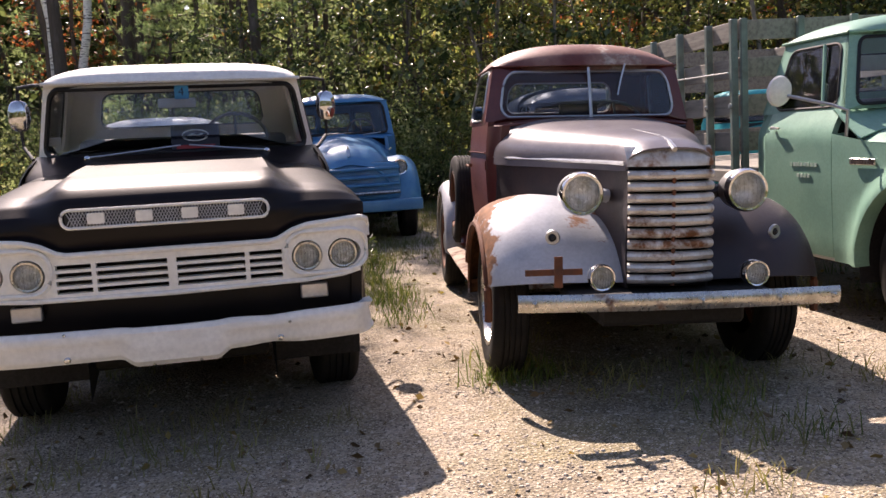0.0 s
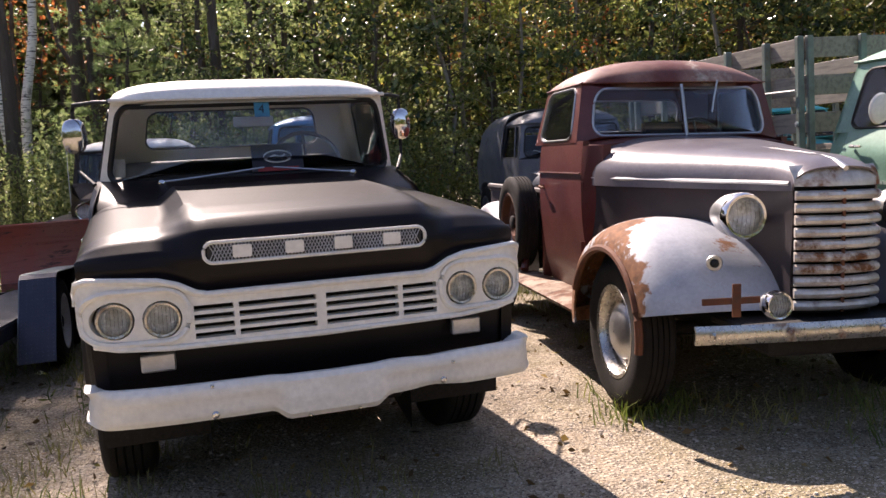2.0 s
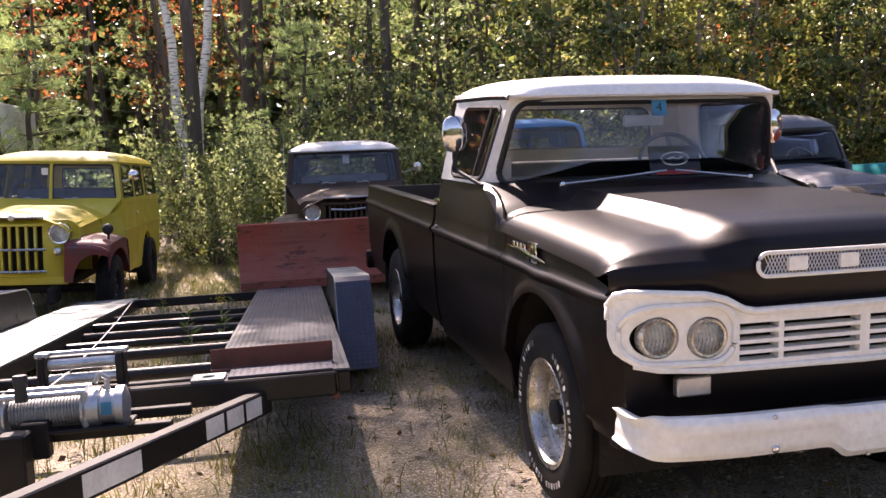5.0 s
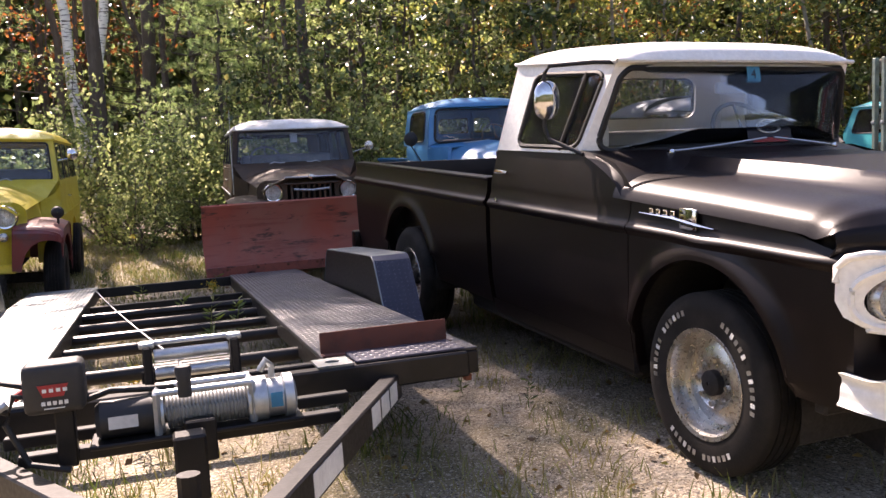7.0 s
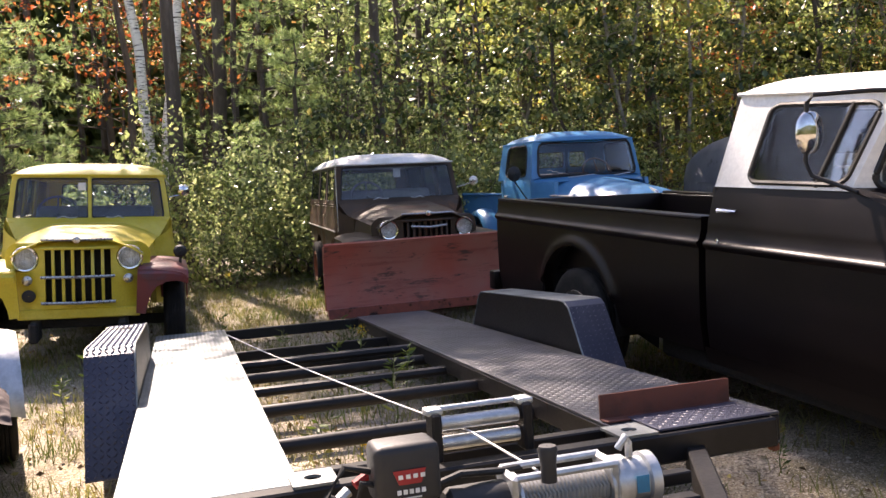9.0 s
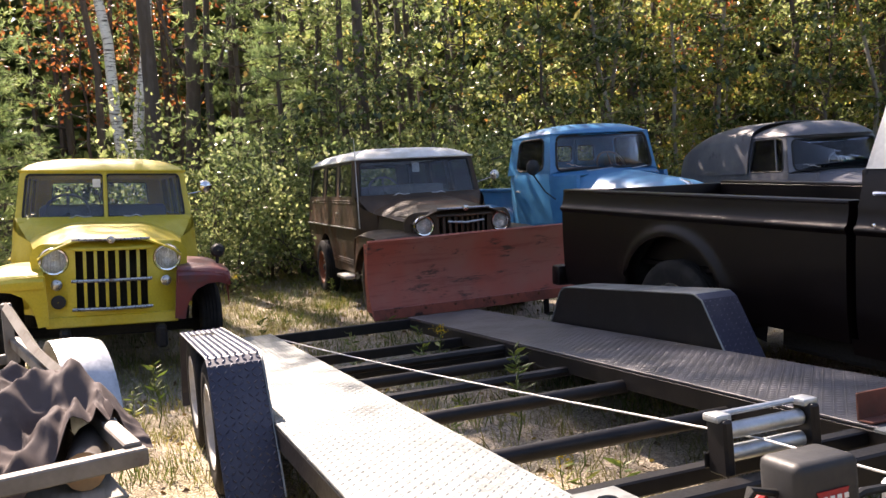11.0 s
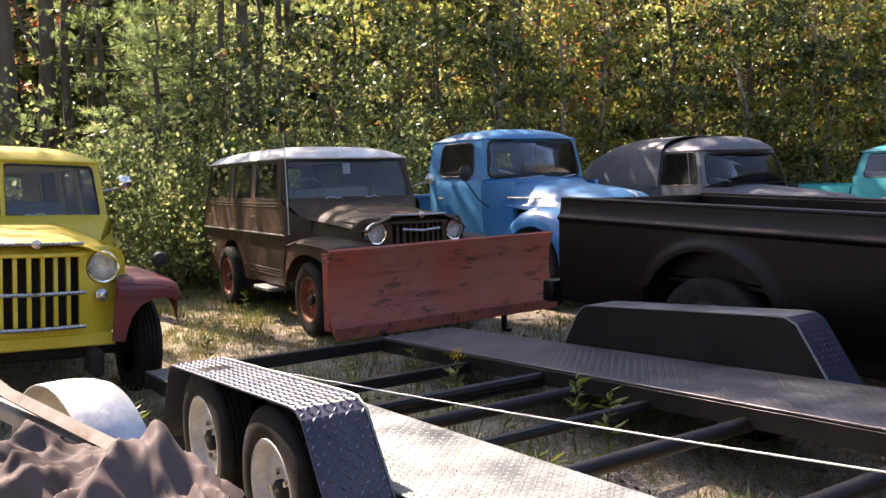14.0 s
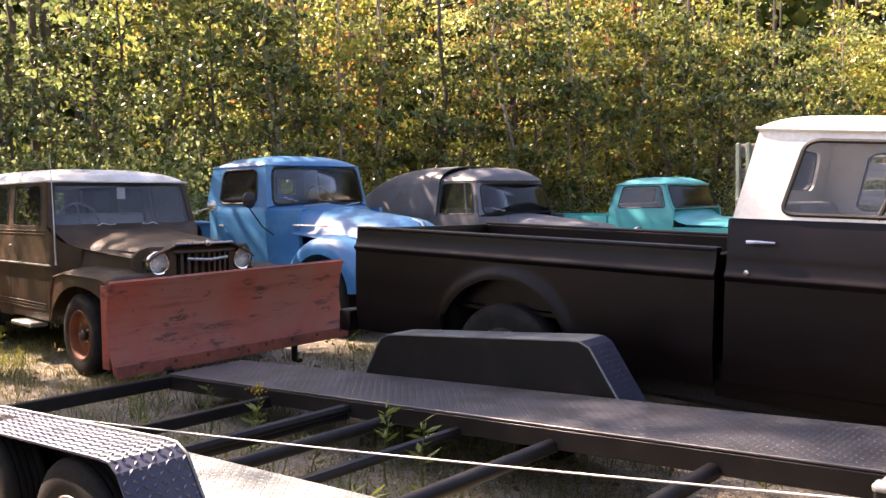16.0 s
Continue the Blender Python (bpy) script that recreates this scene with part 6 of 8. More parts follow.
def lozenges(fn, w, l, pitch, size, h):
    """Raised tread marks over a surface fn(x, y) that gives a point and a normal."""
    verts, faces = [], []
    nx, ny = int(w / pitch), int(l / pitch)
    for i in range(nx):
        for j in range(ny):
            x, y = (i + 0.5) * w / nx, (j + 0.5) * l / ny
            s = 1 if (i + j) % 2 else -1
            p, n, a, b = fn(x, y)
            d = (a * 0.707 + b * 0.707 * s)
            e = n.cross(d)
            k = len(verts)
            verts += [p + d * size, p + e * size * 0.36, p - d * size, p - e * size * 0.36, p + n * h + d * size * 0.45, p + n * h - d * size * 0.45]
            faces += [(k, k + 1, k + 4), (k + 1, k + 2, k + 5), (k + 2, k + 3, k + 5), (k + 3, k, k + 4), (k + 1, k + 5, k + 4), (k + 3, k + 4, k + 5)]
    me = bpy.data.meshes.new("tread_pattern")
    me.from_pydata(verts, [], faces)
    return me


def flat_marks(parent, m, x0, x1, y0, y1, z, material, pitch=0.03):
    A, B, N = Vector((1, 0, 0)), Vector((0, 1, 0)), Vector((0, 0, 1))
    me = lozenges(lambda x, y: (Vector((x0 + x, y0 + y, z)), N, A, B), x1 - x0, y1 - y0, pitch, pitch * 0.46, 0.0018)
    me.materials.append(material)
    ob = new("tread_pattern", me)
    ob.parent = parent
    return tagged(ob, kind="stuff")


def car_trailer():
    M = pose(-3.0, 5.2, 0.548, -3.0)
    t = thing("car_trailer", "black open car trailer with tread-plate runners", "trailer", M)
    for x0, x1 in ((-1.19, -0.605), (0.60, 1.26)):
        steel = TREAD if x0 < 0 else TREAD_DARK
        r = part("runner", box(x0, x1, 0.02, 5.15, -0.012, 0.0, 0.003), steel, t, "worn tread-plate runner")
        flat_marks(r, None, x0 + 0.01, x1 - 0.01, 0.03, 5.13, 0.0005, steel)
        for x in (x0 + 0.03, x1 - 0.03):
            part("runner_beam", box(x - 0.03, x + 0.03, 0.02, 5.15, -0.115, -0.014, 0.006), TRAILER_BLACK, t)
    fb = part("front_beam", box(-1.19, 1.19, -0.06, 0.02, -0.11, 0.0, 0.008), TRAILER_BLACK, t)
    part("rear_beam", box(-1.2, 1.2, 5.10, 5.17, -0.10, -0.013, 0.006), TRAILER_BLACK, t)
    part("second_beam", box(-0.6, 0.6, 0.20, 0.26, -0.075, -0.02, 0.006), TRAILER_BLACK, t)
    for y in (0.95, 1.75, 2.85, 3.22, 3.95):
        if y < 3.3:
            part("cross_tube", tube([(-0.62, y, -0.10), (0.62, y, -0.10)], 0.036, 12), TRAILER_BLACK, t)
        else:
            part("cross_beam", box(-0.62, 0.62, y - 0.03, y + 0.03, -0.13, -0.06, 0.006), TRAILER_BLACK, t)
    fp = part("front_plate", box(0.70, 1.18, -0.03, 0.21, 0.004, 0.014, 0.002), TREAD_BLUE, t)
    flat_marks(fp, None, 0.71, 1.17, -0.02, 0.20, 0.0145, TREAD_BLUE)
    for x in (-0.56, 0.61):
        bm = plate(rrect(x - 0.075, x + 0.075, -0.05, 0.12, 0.004), [circle(x + 0.0, 0.035, 0.030, 20)], lambda u, v, d: (u, v, 0.012 - d), 0.010)
        part("chain_plate", bm, TREAD, t, "worn steel chain plate with round slot")
    an = part("stop_angle", box(0.60, 1.19, 0.24, 0.25, 0.004, 0.105, 0.002), ANGLE, t, "rust red angle iron stop")
    part("angle_foot", box(0.60, 1.19, 0.18, 0.24, 0.004, 0.012, 0.002), ANGLE, an)
    # fenders over tandem wheels
    for s, xi, xo in ((-1, -1.19, -1.44), (1, 1.285, 1.53)):
        prof = [(1.62, -0.30), (1.66, -0.22), (1.95, 0.255), (2.00, 0.285), (2.06, 0.29), (3.50, 0.265), (3.56, 0.255), (3.60, 0.22), (3.86, -0.16), (3.88, -0.25)]
        lens = [0]
        for a, b in zip(prof, prof[1:]):
            lens.append(lens[-1] + math.dist(a, b))

        def at(q):
            q = min(max(q, 0), lens[-1])
            for i in range(len(prof) - 1):
                if q <= lens[i + 1] + 1e-9:
                    k = (q - lens[i]) / (lens[i + 1] - lens[i])
                    return Vector((0, lerp(prof[i][0], prof[i + 1][0], k), lerp(prof[i][1], prof[i + 1][1], k))), Vector((0, prof[i + 1][0] - prof[i][0], prof[i + 1][1] - prof[i][1])).normalized()
        us = sorted(set([v / lens[-1] for v in lens] + [k / 30 for k in range(31)]))
        bm = shell(lambda u, v: tuple(at(us[round(u * (len(us) - 1))] * lens[-1])[0] + Vector((lerp(xi, xo, v), 0, 0))), len(us) - 1, 2, 0.008 * (-s))
        f = part("fender", bm, TREAD_BLUE, t, "dark tread-plate fender with its top paled for sun glint", sharp=0.3)
        # pale plate on the upward faces puts the sun glint into the colour
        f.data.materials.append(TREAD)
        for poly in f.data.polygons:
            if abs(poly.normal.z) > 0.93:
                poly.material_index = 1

        def mark(x, q):
            p, d = at(q)
            n = Vector((1, 0, 0)).cross(d)
            return p + Vector((min(xi, xo) + x, 0, 0)) + n * 0.0005, n, Vector((1, 0, 0)), d
        me = lozenges(mark, abs(xo - xi), lens[-1], 0.031, 0.015, 0.005)
        me.materials.append(TREAD_WORN)
        ob = new("tread_pattern", me)
        ob.parent = f
        tagged(ob, kind="stuff")
        # inner wall
        wall = bmesh.new()
        vs = [wall.verts.new((xi - s * 0.004 * 0, y, z)) for y, z in prof]
        vs2 = [wall.verts.new((xi + s * 0.008, y, z)) for y, z in prof]
        wall.faces.new(vs)
        wall.faces.new(list(reversed(vs2)))
        for i in range(len(vs)):
            wall.faces.new([vs[i], vs[(i + 1) % len(vs)], vs2[(i + 1) % len(vs)], vs2[i]])
        part("fender_side", wall, TRAILER_BLACK, f)
        part("fender_edge", tube([tuple(at(lens[-1] * k / 40)[0] + Vector((xi, 0, 0.003))) for k in range(41)], 0.006, 5), TREAD, f)
        for y in (2.34, 3.18):
            wheel(t, (xi + xo) / 2 + s * 0.02, y, -0.10 + (y - 2.3) * 0.05, 0.335, 0.17, 0.20, WHITE_WHEEL, None, s, holes=5)
    part("axle", tube([(-1.3, 2.34, -0.10), (1.4, 2.34, -0.10)], 0.03, 8), TRAILER_BLACK, t)
    part("axle", tube([(-1.3, 3.18, -0.06), (1.4, 3.18, -0.06)], 0.03, 8), TRAILER_BLACK, t)
    # tongue, cross rails, jack
    for s in (-1, 1):
        arm = box(-0.035, 0.035, 0, 1.80, -0.06, 0.05, 0.006)
        a = part("tongue_arm", arm, TRAILER_BLACK, t, m=Matrix.Translation((s * 0.86, 0.0, -0.11)) @ Matrix.Rotation(math.pi - s * math.atan2(0.80, 1.55), 4, "Z"))
        if s > 0:
            for k in range(3):
                part("warning_label", box(-0.0375, -0.0355, 0.10 + k * 0.155, 0.23 + k * 0.155, -0.045, 0.035, 0), PAPER, a)
            part("warning_label", box(-0.0375, -0.0355, 0.95, 1.25, -0.045, 0.035, 0), PAPER, a)
    part("tongue_rail", box(-0.58, 0.58, -0.42, -0.37, -0.06, -0.02, 0.004), TRAILER_BLACK, t)
    part("tongue_rail", box(-0.52, 0.52, -0.56, -0.50, -0.09, -0.05, 0.004), TRAILER_BLACK, t)
    part("hitch_post", box(-0.05, 0.05, -0.80, -0.70, -0.22, 0.0, 0.008), TRAILER_BLACK, t)
    part("coupler", box(-0.06, 0.06, -1.75, -1.45, -0.16, -0.06, 0.02, None, 2), TRAILER_BLACK, t)
    jack = part("jack", tube([(-0.02, -1.35, 0.05), (-0.02, -1.35, -0.50)], 0.03, 10), TRAILER_BLACK, t)
    part("jack_foot", box(-0.09, 0.05, -1.42, -1.28, -0.625, -0.49, 0.01), TRAILER_BLACK, jack)
    part("tail_lamp", box(1.17, 1.20, -0.05, -0.01, -0.13, -0.10, 0.004), ORANGE, t)
    part("tail_lamp", box(-1.20, -1.17, -0.05, -0.01, -0.13, -0.10, 0.004), ORANGE, t)
    # mud brackets at tongue
    fl = part("fairlead_mount", box(-0.15, 0.24, 0.125, 0.135, 0.0, 0.05, 0.004), TRAILER_BLACK, t)
    # roller fairlead
    f = thing("roller_fairlead", "zinc roller fairlead bolted to the trailer", "fairlead", M @ pose(0.05, 0.09, 0.0))
    for z in (0.045, 0.115):
        part("roller", tube([(-0.145, 0, z), (0.145, 0, z)], 0.026, 14), GALV, f)
    for x in (-0.17, 0.17):
        part("side_plate", box(x - 0.018, x + 0.018, -0.05, 0.04, -0.015, 0.16, 0.008), TRAILER_BLACK, f)
        part("top_bracket", box(x - 0.03, x + 0.03, -0.03, 0.04, 0.15, 0.175, 0.008, None, 2), GALV, f)
    part("top_rod", tube([(-0.17, 0.02, 0.165), (0.17, 0.02, 0.165)], 0.010, 8), GALV, f)
    # winch
    w = thing("winch", "electric winch with grey rope drum on the tongue", "winch", M @ pose(0.02, -0.55, 0.03))
    part("base_plate", box(-0.32, 0.36, -0.09, 0.09, -0.075, -0.06, 0.004), TRAILER_BLACK, w)
    part("base_post", box(-0.42, -0.36, -0.03, 0.03, -0.13, 0.08, 0.006), TRAILER_BLACK, w)
    part("base_post", box(-0.03, 0.07, -0.10, -0.04, -0.16, -0.02, 0.006), TRAILER_BLACK, w)
    mot = part("motor", lathe([(0.002, -0.30), (0.05, -0.30), (0.062, -0.285), (0.062, -0.13), (0.058, -0.12), (0.058, -0.10)], 28), CHARCOAL, w)
    part("motor_label", box(-0.26, -0.17, -0.064, -0.0625, -0.02, 0.02, 0), PAPER, mot)
    dr = part("drum", lathe([(0.075, -0.10), (0.075, -0.09), (0.03, -0.088), (0.03, 0.178), (0.075, 0.18), (0.075, 0.19)], 28), GALV, w)
    bm = None
    for k in range(22):
        x = -0.082 + k * 0.0118
        ring = [(x + 0.0118 * i / 24, 0.052 * math.cos(2 * math.pi * i / 24), 0.052 * math.sin(2 * math.pi * i / 24)) for i in range(25)]
        bm = tube(ring, 0.0062, 6, bm, caps=False)
    part("wound_rope", bm, mat("grey_wire_rope", (0.30, 0.30, 0.29), 0.5, 0.4), dr)
    gb = part("gearbox", lathe([(0.07, 0.19), (0.078, 0.20), (0.078, 0.245), (0.066, 0.25), (0.066, 0.30), (0.078, 0.305), (0.078, 0.335), (0.05, 0.345), (0.002, 0.345)], 32), GALV, w)
    part("gear_label", box(0.255, 0.295, -0.068, -0.0665, -0.02, 0.03, 0), BLUE_STICKER, gb)
    part("clutch_lever", tube([(0.27, 0, 0.07), (0.27, 0.0, 0.11), (0.25, -0.02, 0.135), (0.23, -0.01, 0.10)], 0.012, 8), GALV, gb)
    for y in (-0.06, 0.06):
        part("tie_bar", tube([(-0.11, y, 0.075), (0.20, y, 0.075)], 0.012, 8), GALV, w)
    for x in (-0.11, 0.195):
        part("end_bracket", box(x - 0.012, x + 0.012, -0.075, 0.075, -0.07, 0.085, 0.012), GALV, w)
    part("hand_post", lathe([(0.002, 0), (0.022, 0), (0.022, 0.05), (0.028, 0.09), (0.024, 0.10), (0.002, 0.10)], 16), CHARCOAL, w, m=pose(-0.02, -0.08, 0.06, 0, -90))
    cb = part("control_box", box(-0.50, -0.32, -0.07, 0.06, 0.055, 0.215, 0.022, None, 3), CHARCOAL, w, "black winch control box")
    lab = part("brand_patch", plate([(-0.455, 0.15), (-0.365, 0.15), (-0.38, 0.112), (-0.44, 0.112)], [], lambda u, v, d: (u, -0.0745 + d, v), 0.003), RED_TRIM, cb, "red badge patch")
    for k, x in enumerate((-0.435, -0.415, -0.395, -0.375)):
        part("badge_bar", box(x - 0.006, x + 0.006, -0.0765, -0.0745, 0.127, 0.138, 0), PAPER, lab)
    for k in range(5):
        part("model_bar", box(-0.446 + k * 0.0165, -0.435 + k * 0.0165, -0.0735, -0.071, 0.086, 0.098, 0), PAPER, cb)
    part("model_rule", box(-0.44, -0.38, -0.0735, -0.071, 0.074, 0.077, 0), PAPER, cb)
    part("cable", tube([(-0.34, 0.0, 0.07), (-0.25, 0.0, 0.095), (-0.12, 0.02, 0.08), (-0.05, 0.06, 0.07)], 0.011, 8), SEAL, w)
    part("cable", tube([(-0.47, -0.02, 0.10), (-0.53, -0.03, 0.12), (-0.56, -0.02, 0.03), (-0.50, -0.04, -0.10), (-0.38, -0.06, -0.13)], 0.011, 8), SEAL, w)
    part("cable", tube([(-0.50, 0.0, 0.14), (-0.57, 0.0, 0.16), (-0.62, 0.0, 0.09), (-0.56, 0.02, 0.06)], 0.010, 8), SEAL, w)
    hk = part("rope_hook", tube([(-0.56, 0.02, 0.09), (-0.61, 0.0, 0.06), (-0.66, -0.01, 0.055)], [0.016, 0.014, 0.008], 8), GALV, w)
    part("red_cap", tube([(-0.54, 0.03, 0.10), (-0.50, 0.04, 0.12)], 0.014, 8), RED_TRIM, w)
    # rope over the deck
    r0, r1 = M @ Vector((0.02, -0.50, 0.085)), M @ Vector((0.0, 0.06, 0.085))
    r2 = M @ Vector((-0.61, 4.85, -0.01))
    part("winch_rope", tube([tuple(r0), tuple(r0.lerp(r1, 0.5)), tuple(r1)] + [tuple(r1.lerp(r2, k / 10) - Vector((0, 0, 0.02 * math.sin(math.pi * k / 10)))) for k in range(1, 11)], 0.0038, 7), ROPE, None, "")
    tagged(bpy.data.objects["winch_rope"], "taut pale winch rope stretched over the trailer", "rope")
    return t


car_trailer()

# ---- small trailer under a tarpaulin ----
TARP = mat("faded_brown_tarpaulin", (0.11, 0.088, 0.084), 0.75, 0, (0.062, 0.048, 0.046), 3, grain=260, bumped=0.25, rust=(0.14, 0.085, 0.05), rust_at=(0.58, 0.72), rust_scale=2.5)
TARP.node_tree.nodes["Principled BSDF"].inputs["Specular IOR Level"].default_value = 0.15
RAIL_GREY = mat("stained_grey_steel", (0.22, 0.20, 0.175), 0.6, 0.2, (0.13, 0.115, 0.095), 4, rust=(0.16, 0.09, 0.05), rust_at=(0.58, 0.66), rust_scale=4)
TIMBER_PALE = mat("cut_log_end", (0.42, 0.26, 0.13), 0.8, 0, (0.30, 0.17, 0.08), 9)
BARK = mat("rough_dark_bark", (0.075, 0.058, 0.045), 0.9, 0, (0.12, 0.10, 0.085), 7, stretch=(1, 1, 0.25), grain=40, bumped=0.6)


def small_trailer():
    t = thing("utility_trailer", "small steel utility trailer with galvanised fenders", "trailer", pose(-5.66, 7.56, 0, 0, 0, 12.0))
    for s in (-1, 1):
        part("side_rail", box(s * 0.58 - 0.03, s * 0.58 + 0.03, -1.48, 1.50, 0.60, 0.66, 0.006), RAIL_GREY, t)
        up = [(s * 0.55, 1.46, 0.86), (s * 0.56, 0.5, 0.72), (s * 0.60, -0.9, 0.66)]
        part("top_rail", tube(up, 0.030, 4), RAIL_GREY, t)
        part("corner_post", box(s * 0.55 - 0.03, s * 0.55 + 0.03, 1.43, 1.49, 0.40, 0.88, 0.006), RAIL_GREY, t)
        f = part("fender", shell(lambda u, v, s=s: (s * lerp(0.60, 0.84, v), 0.42 * math.cos(math.pi * u) + 0.25, 0.36 + 0.42 * math.sin(math.pi * u) - 0.03 * v ** 4), 28, 6, -0.006 * s), GALV, t, "rounded galvanised fender")
        part("fender_side", plate([(0.42 * math.cos(math.pi * k / 20) + 0.25, 0.36 + 0.39 * math.sin(math.pi * k / 20)) for k in range(21)] + [(0.25 - 0.36, 0.36)] + [(0.25 + 0.36 * math.cos(math.pi * (1 - k / 16)), 0.36 + 0.33 * math.sin(math.pi * (1 - k / 16))) for k in range(1, 16)] + [(0.25 + 0.36, 0.36)], [], lambda u, v, d, s=s: (s * (0.835 - d), u, v), 0.006), GALV, f)
        wheel(t, s * 0.72, 0.25, 0.30, 0.30, 0.16, 0.17, WHITE_WHEEL, None, s, holes=5)
    part("front_rail", box(-0.62, 0.62, -1.52, -1.46, 0.585, 0.645, 0.006), RAIL_GREY, t)
    part("rear_rail", box(-0.60, 0.60, 1.46, 1.52, 0.50, 0.56, 0.006), RAIL_GREY, t)
    part("cross_brace", box(-0.2, 0.42, 1.43, 1.47, 0.68, 0.76, 0.006), TRAILER_BLACK, t)
    part("deck", box(-0.56, 0.56, -1.45, 1.46, 0.44, 0.48, 0.006), TIMBER, t)
    part("axle", tube([(-0.7, 0.25, 0.30), (0.7, 0.25, 0.30)], 0.03, 8), TRAILER_BLACK, t)
    part("tongue", box(-0.04, 0.04, -2.5, -1.45, 0.44, 0.52, 0.006), TRAILER_BLACK, t)
    part("tongue_stand", tube([(0, -2.4, 0.46), (0, -2.4, 0.0)], 0.03, 8), TRAILER_BLACK, t)

    # tarpaulin heaped over the load: long pleats run down from the far corner, short ones are bunched beyond
    pleats = [((0.62, -0.70), (-0.18, -1.14), 0.22, 0.12), ((0.40, -0.84), (-0.15, -1.48), 0.17, 0.10), ((0.44, -1.05), (0.04, -1.55), 0.13, 0.085), ((0.50, -1.02), (0.28, -1.60), 0.09, 0.075),
              ((0.56, -1.00), (0.42, -1.55), 0.06, 0.06), ((0.61, -0.95), (0.53, -1.50), 0.05, 0.06), ((0.42, -0.20), (-0.12, -0.58), 0.16, 0.13), ((0.30, -0.45), (-0.28, -0.86), 0.15, 0.11),
              ((0.10, -0.22), (-0.45, -0.50), 0.13, 0.09), ((0.08, -0.74), (-0.45, -1.02), 0.12, 0.07), ((-0.10, -1.10), (-0.55, -1.50), 0.12, 0.07), ((-0.35, -0.20), (-0.95, -0.70), 0.16, 0.10),
              ((-0.45, -0.75), (-1.0, -1.4), 0.14, 0.08)]

    def crease(v, skew=0.62):
        f = v % 1.0
        h = f / skew if f < skew else (1 - f) / (1 - skew)
        return h * h * (3 - 2 * h) * 0.35 + h * 0.65

    def pleat(x, y, wob):
        z = 0.0
        for (x0, y0), (x1, y1), wide, high in pleats:
            ex, ey = x1 - x0, y1 - y0
            L = math.hypot(ex, ey)
            t = ((x - x0) * ex + (y - y0) * ey) / (L * L)
            if not -0.15 < t < 1.15:
                continue
            d = ((y - y0) * ex - (x - x0) * ey) / L + 0.10 * wob * math.sin(3 * t)
            f = 1 - d / wide if d > 0 else 1 + d / (wide * 0.38)
            if f > 0:
                z += high * (0.5 * f + 0.5 * f * f * (3 - 2 * f)) * sstep(-0.15, 0.12, t) * sstep(1.15, 0.8, t)
        return z

    def tarp(u, v):
        front = lerp(-1.72, -1.05, sstep(0.45, 1.0, u))
        x, y = lerp(-1.0, 0.76, u), lerp(front, 0.48, v)
        w = noise.noise(Vector((x * 1.1, y * 0.9, 0.3)))
        w2 = noise.noise(Vector((x * 2.6, y * 2.2, 6.3)))
        crest = math.exp(-((x - 0.60) ** 2 / 0.14 + (y + 0.70) ** 2 / 0.16))
        z = 0.60 + 0.11 * crest + 0.04 * w - 0.08 * sstep(-1.1, -1.7, y) * (1 - sstep(0.35, 0.62, x)) - 0.05 * sstep(-0.05, 0.40, y)
        z += pleat(x, y, w2)
        th = math.atan2(0.75 - x, -0.45 - y)
        z += 0.030 * crease(th * 3.6 + 0.45 * w + 0.35 * w2, 0.7) * sstep(0.1, 0.5, math.hypot(x - 0.75, y + 0.45))
        # small creases across the cloth
        c1 = noise.noise(Vector((x * 4.5 + y * 3.0, y * 2.2 - x * 1.5, 2.0)))
        c2 = noise.noise(Vector((x * 12.0 - y * 3.0, y * 9.0 + x * 4.0, 5.0)))
        z += 0.030 * max(0, 1 - abs(c1) * 3.4) + 0.014 * max(0, 1 - abs(c2) * 3.4)
        e = min(1, min(u * 7, (1 - u) * 9))
        hang = 0.16 * (1 - e) ** 1.3 + 0.30 * (1 - min(1, v * 7)) ** 1.4 * (1 - sstep(0.5, 0.8, u)) + 0.10 * (1 - min(1, (1 - v) * 8))
        return (x + 0.03 * w2, y + 0.03 * w, z - hang)
    tp = thing("tarpaulin", "crumpled faded brown tarpaulin over a trailer load", "tarpaulin", t.matrix_basis.copy())
    cloth = shell(tarp, 190, 220, 0.003)
    bmesh.ops.remove_doubles(cloth, verts=cloth.verts, dist=1e-5)
    for _ in range(1):
        bmesh.ops.smooth_vert(cloth, verts=cloth.verts, factor=0.5, use_axis_x=True, use_axis_y=True, use_axis_z=True)
    part("sheet", cloth, TARP, tp, sharp=0.8)
    # pale folded plastic on the heap, firewood under it
    def fold(u, v):
        x, y = lerp(-0.34, 0.0, u), lerp(-1.48, -1.06, v)
        return (x, y, tarp((x + 1.0) / 1.76, (y + 1.72) / 2.20)[2] + 0.025 + 0.012 * noise.noise(Vector((u * 5, v * 6, 1))) + 0.008 * noise.noise(Vector((u * 14, v * 13, 2))))
    tagged(part("plastic_sheet", shell(fold, 44, 60, 0.003), PAPER, None, m=t.matrix_basis.copy()), "pale crumpled plastic sheet lying on the tarpaulin", "sheet")
    for k, (x, y, z, a) in enumerate(((0.50, -1.12, 0.55, 75), (0.36, -0.80, 0.555, 80))):
        lg = thing("log", "cut firewood log under the tarpaulin", "firewood", t.matrix_basis @ pose(x, y, z, 0, 0, a), "firewood logs")
        part("log_bark", lathe([(0.07, -0.2), (0.075, 0.0), (0.07, 0.2)], 14), BARK, lg)
        part("log_end", lathe([(0.001, 0.2), (0.069, 0.2), (0.069, 0.19)], 14), TIMBER_PALE, lg)
        part("log_end", lathe([(0.001, -0.2), (0.069, -0.2), (0.069, -0.19)], 14), TIMBER_PALE, lg)
    return t


small_trailer()


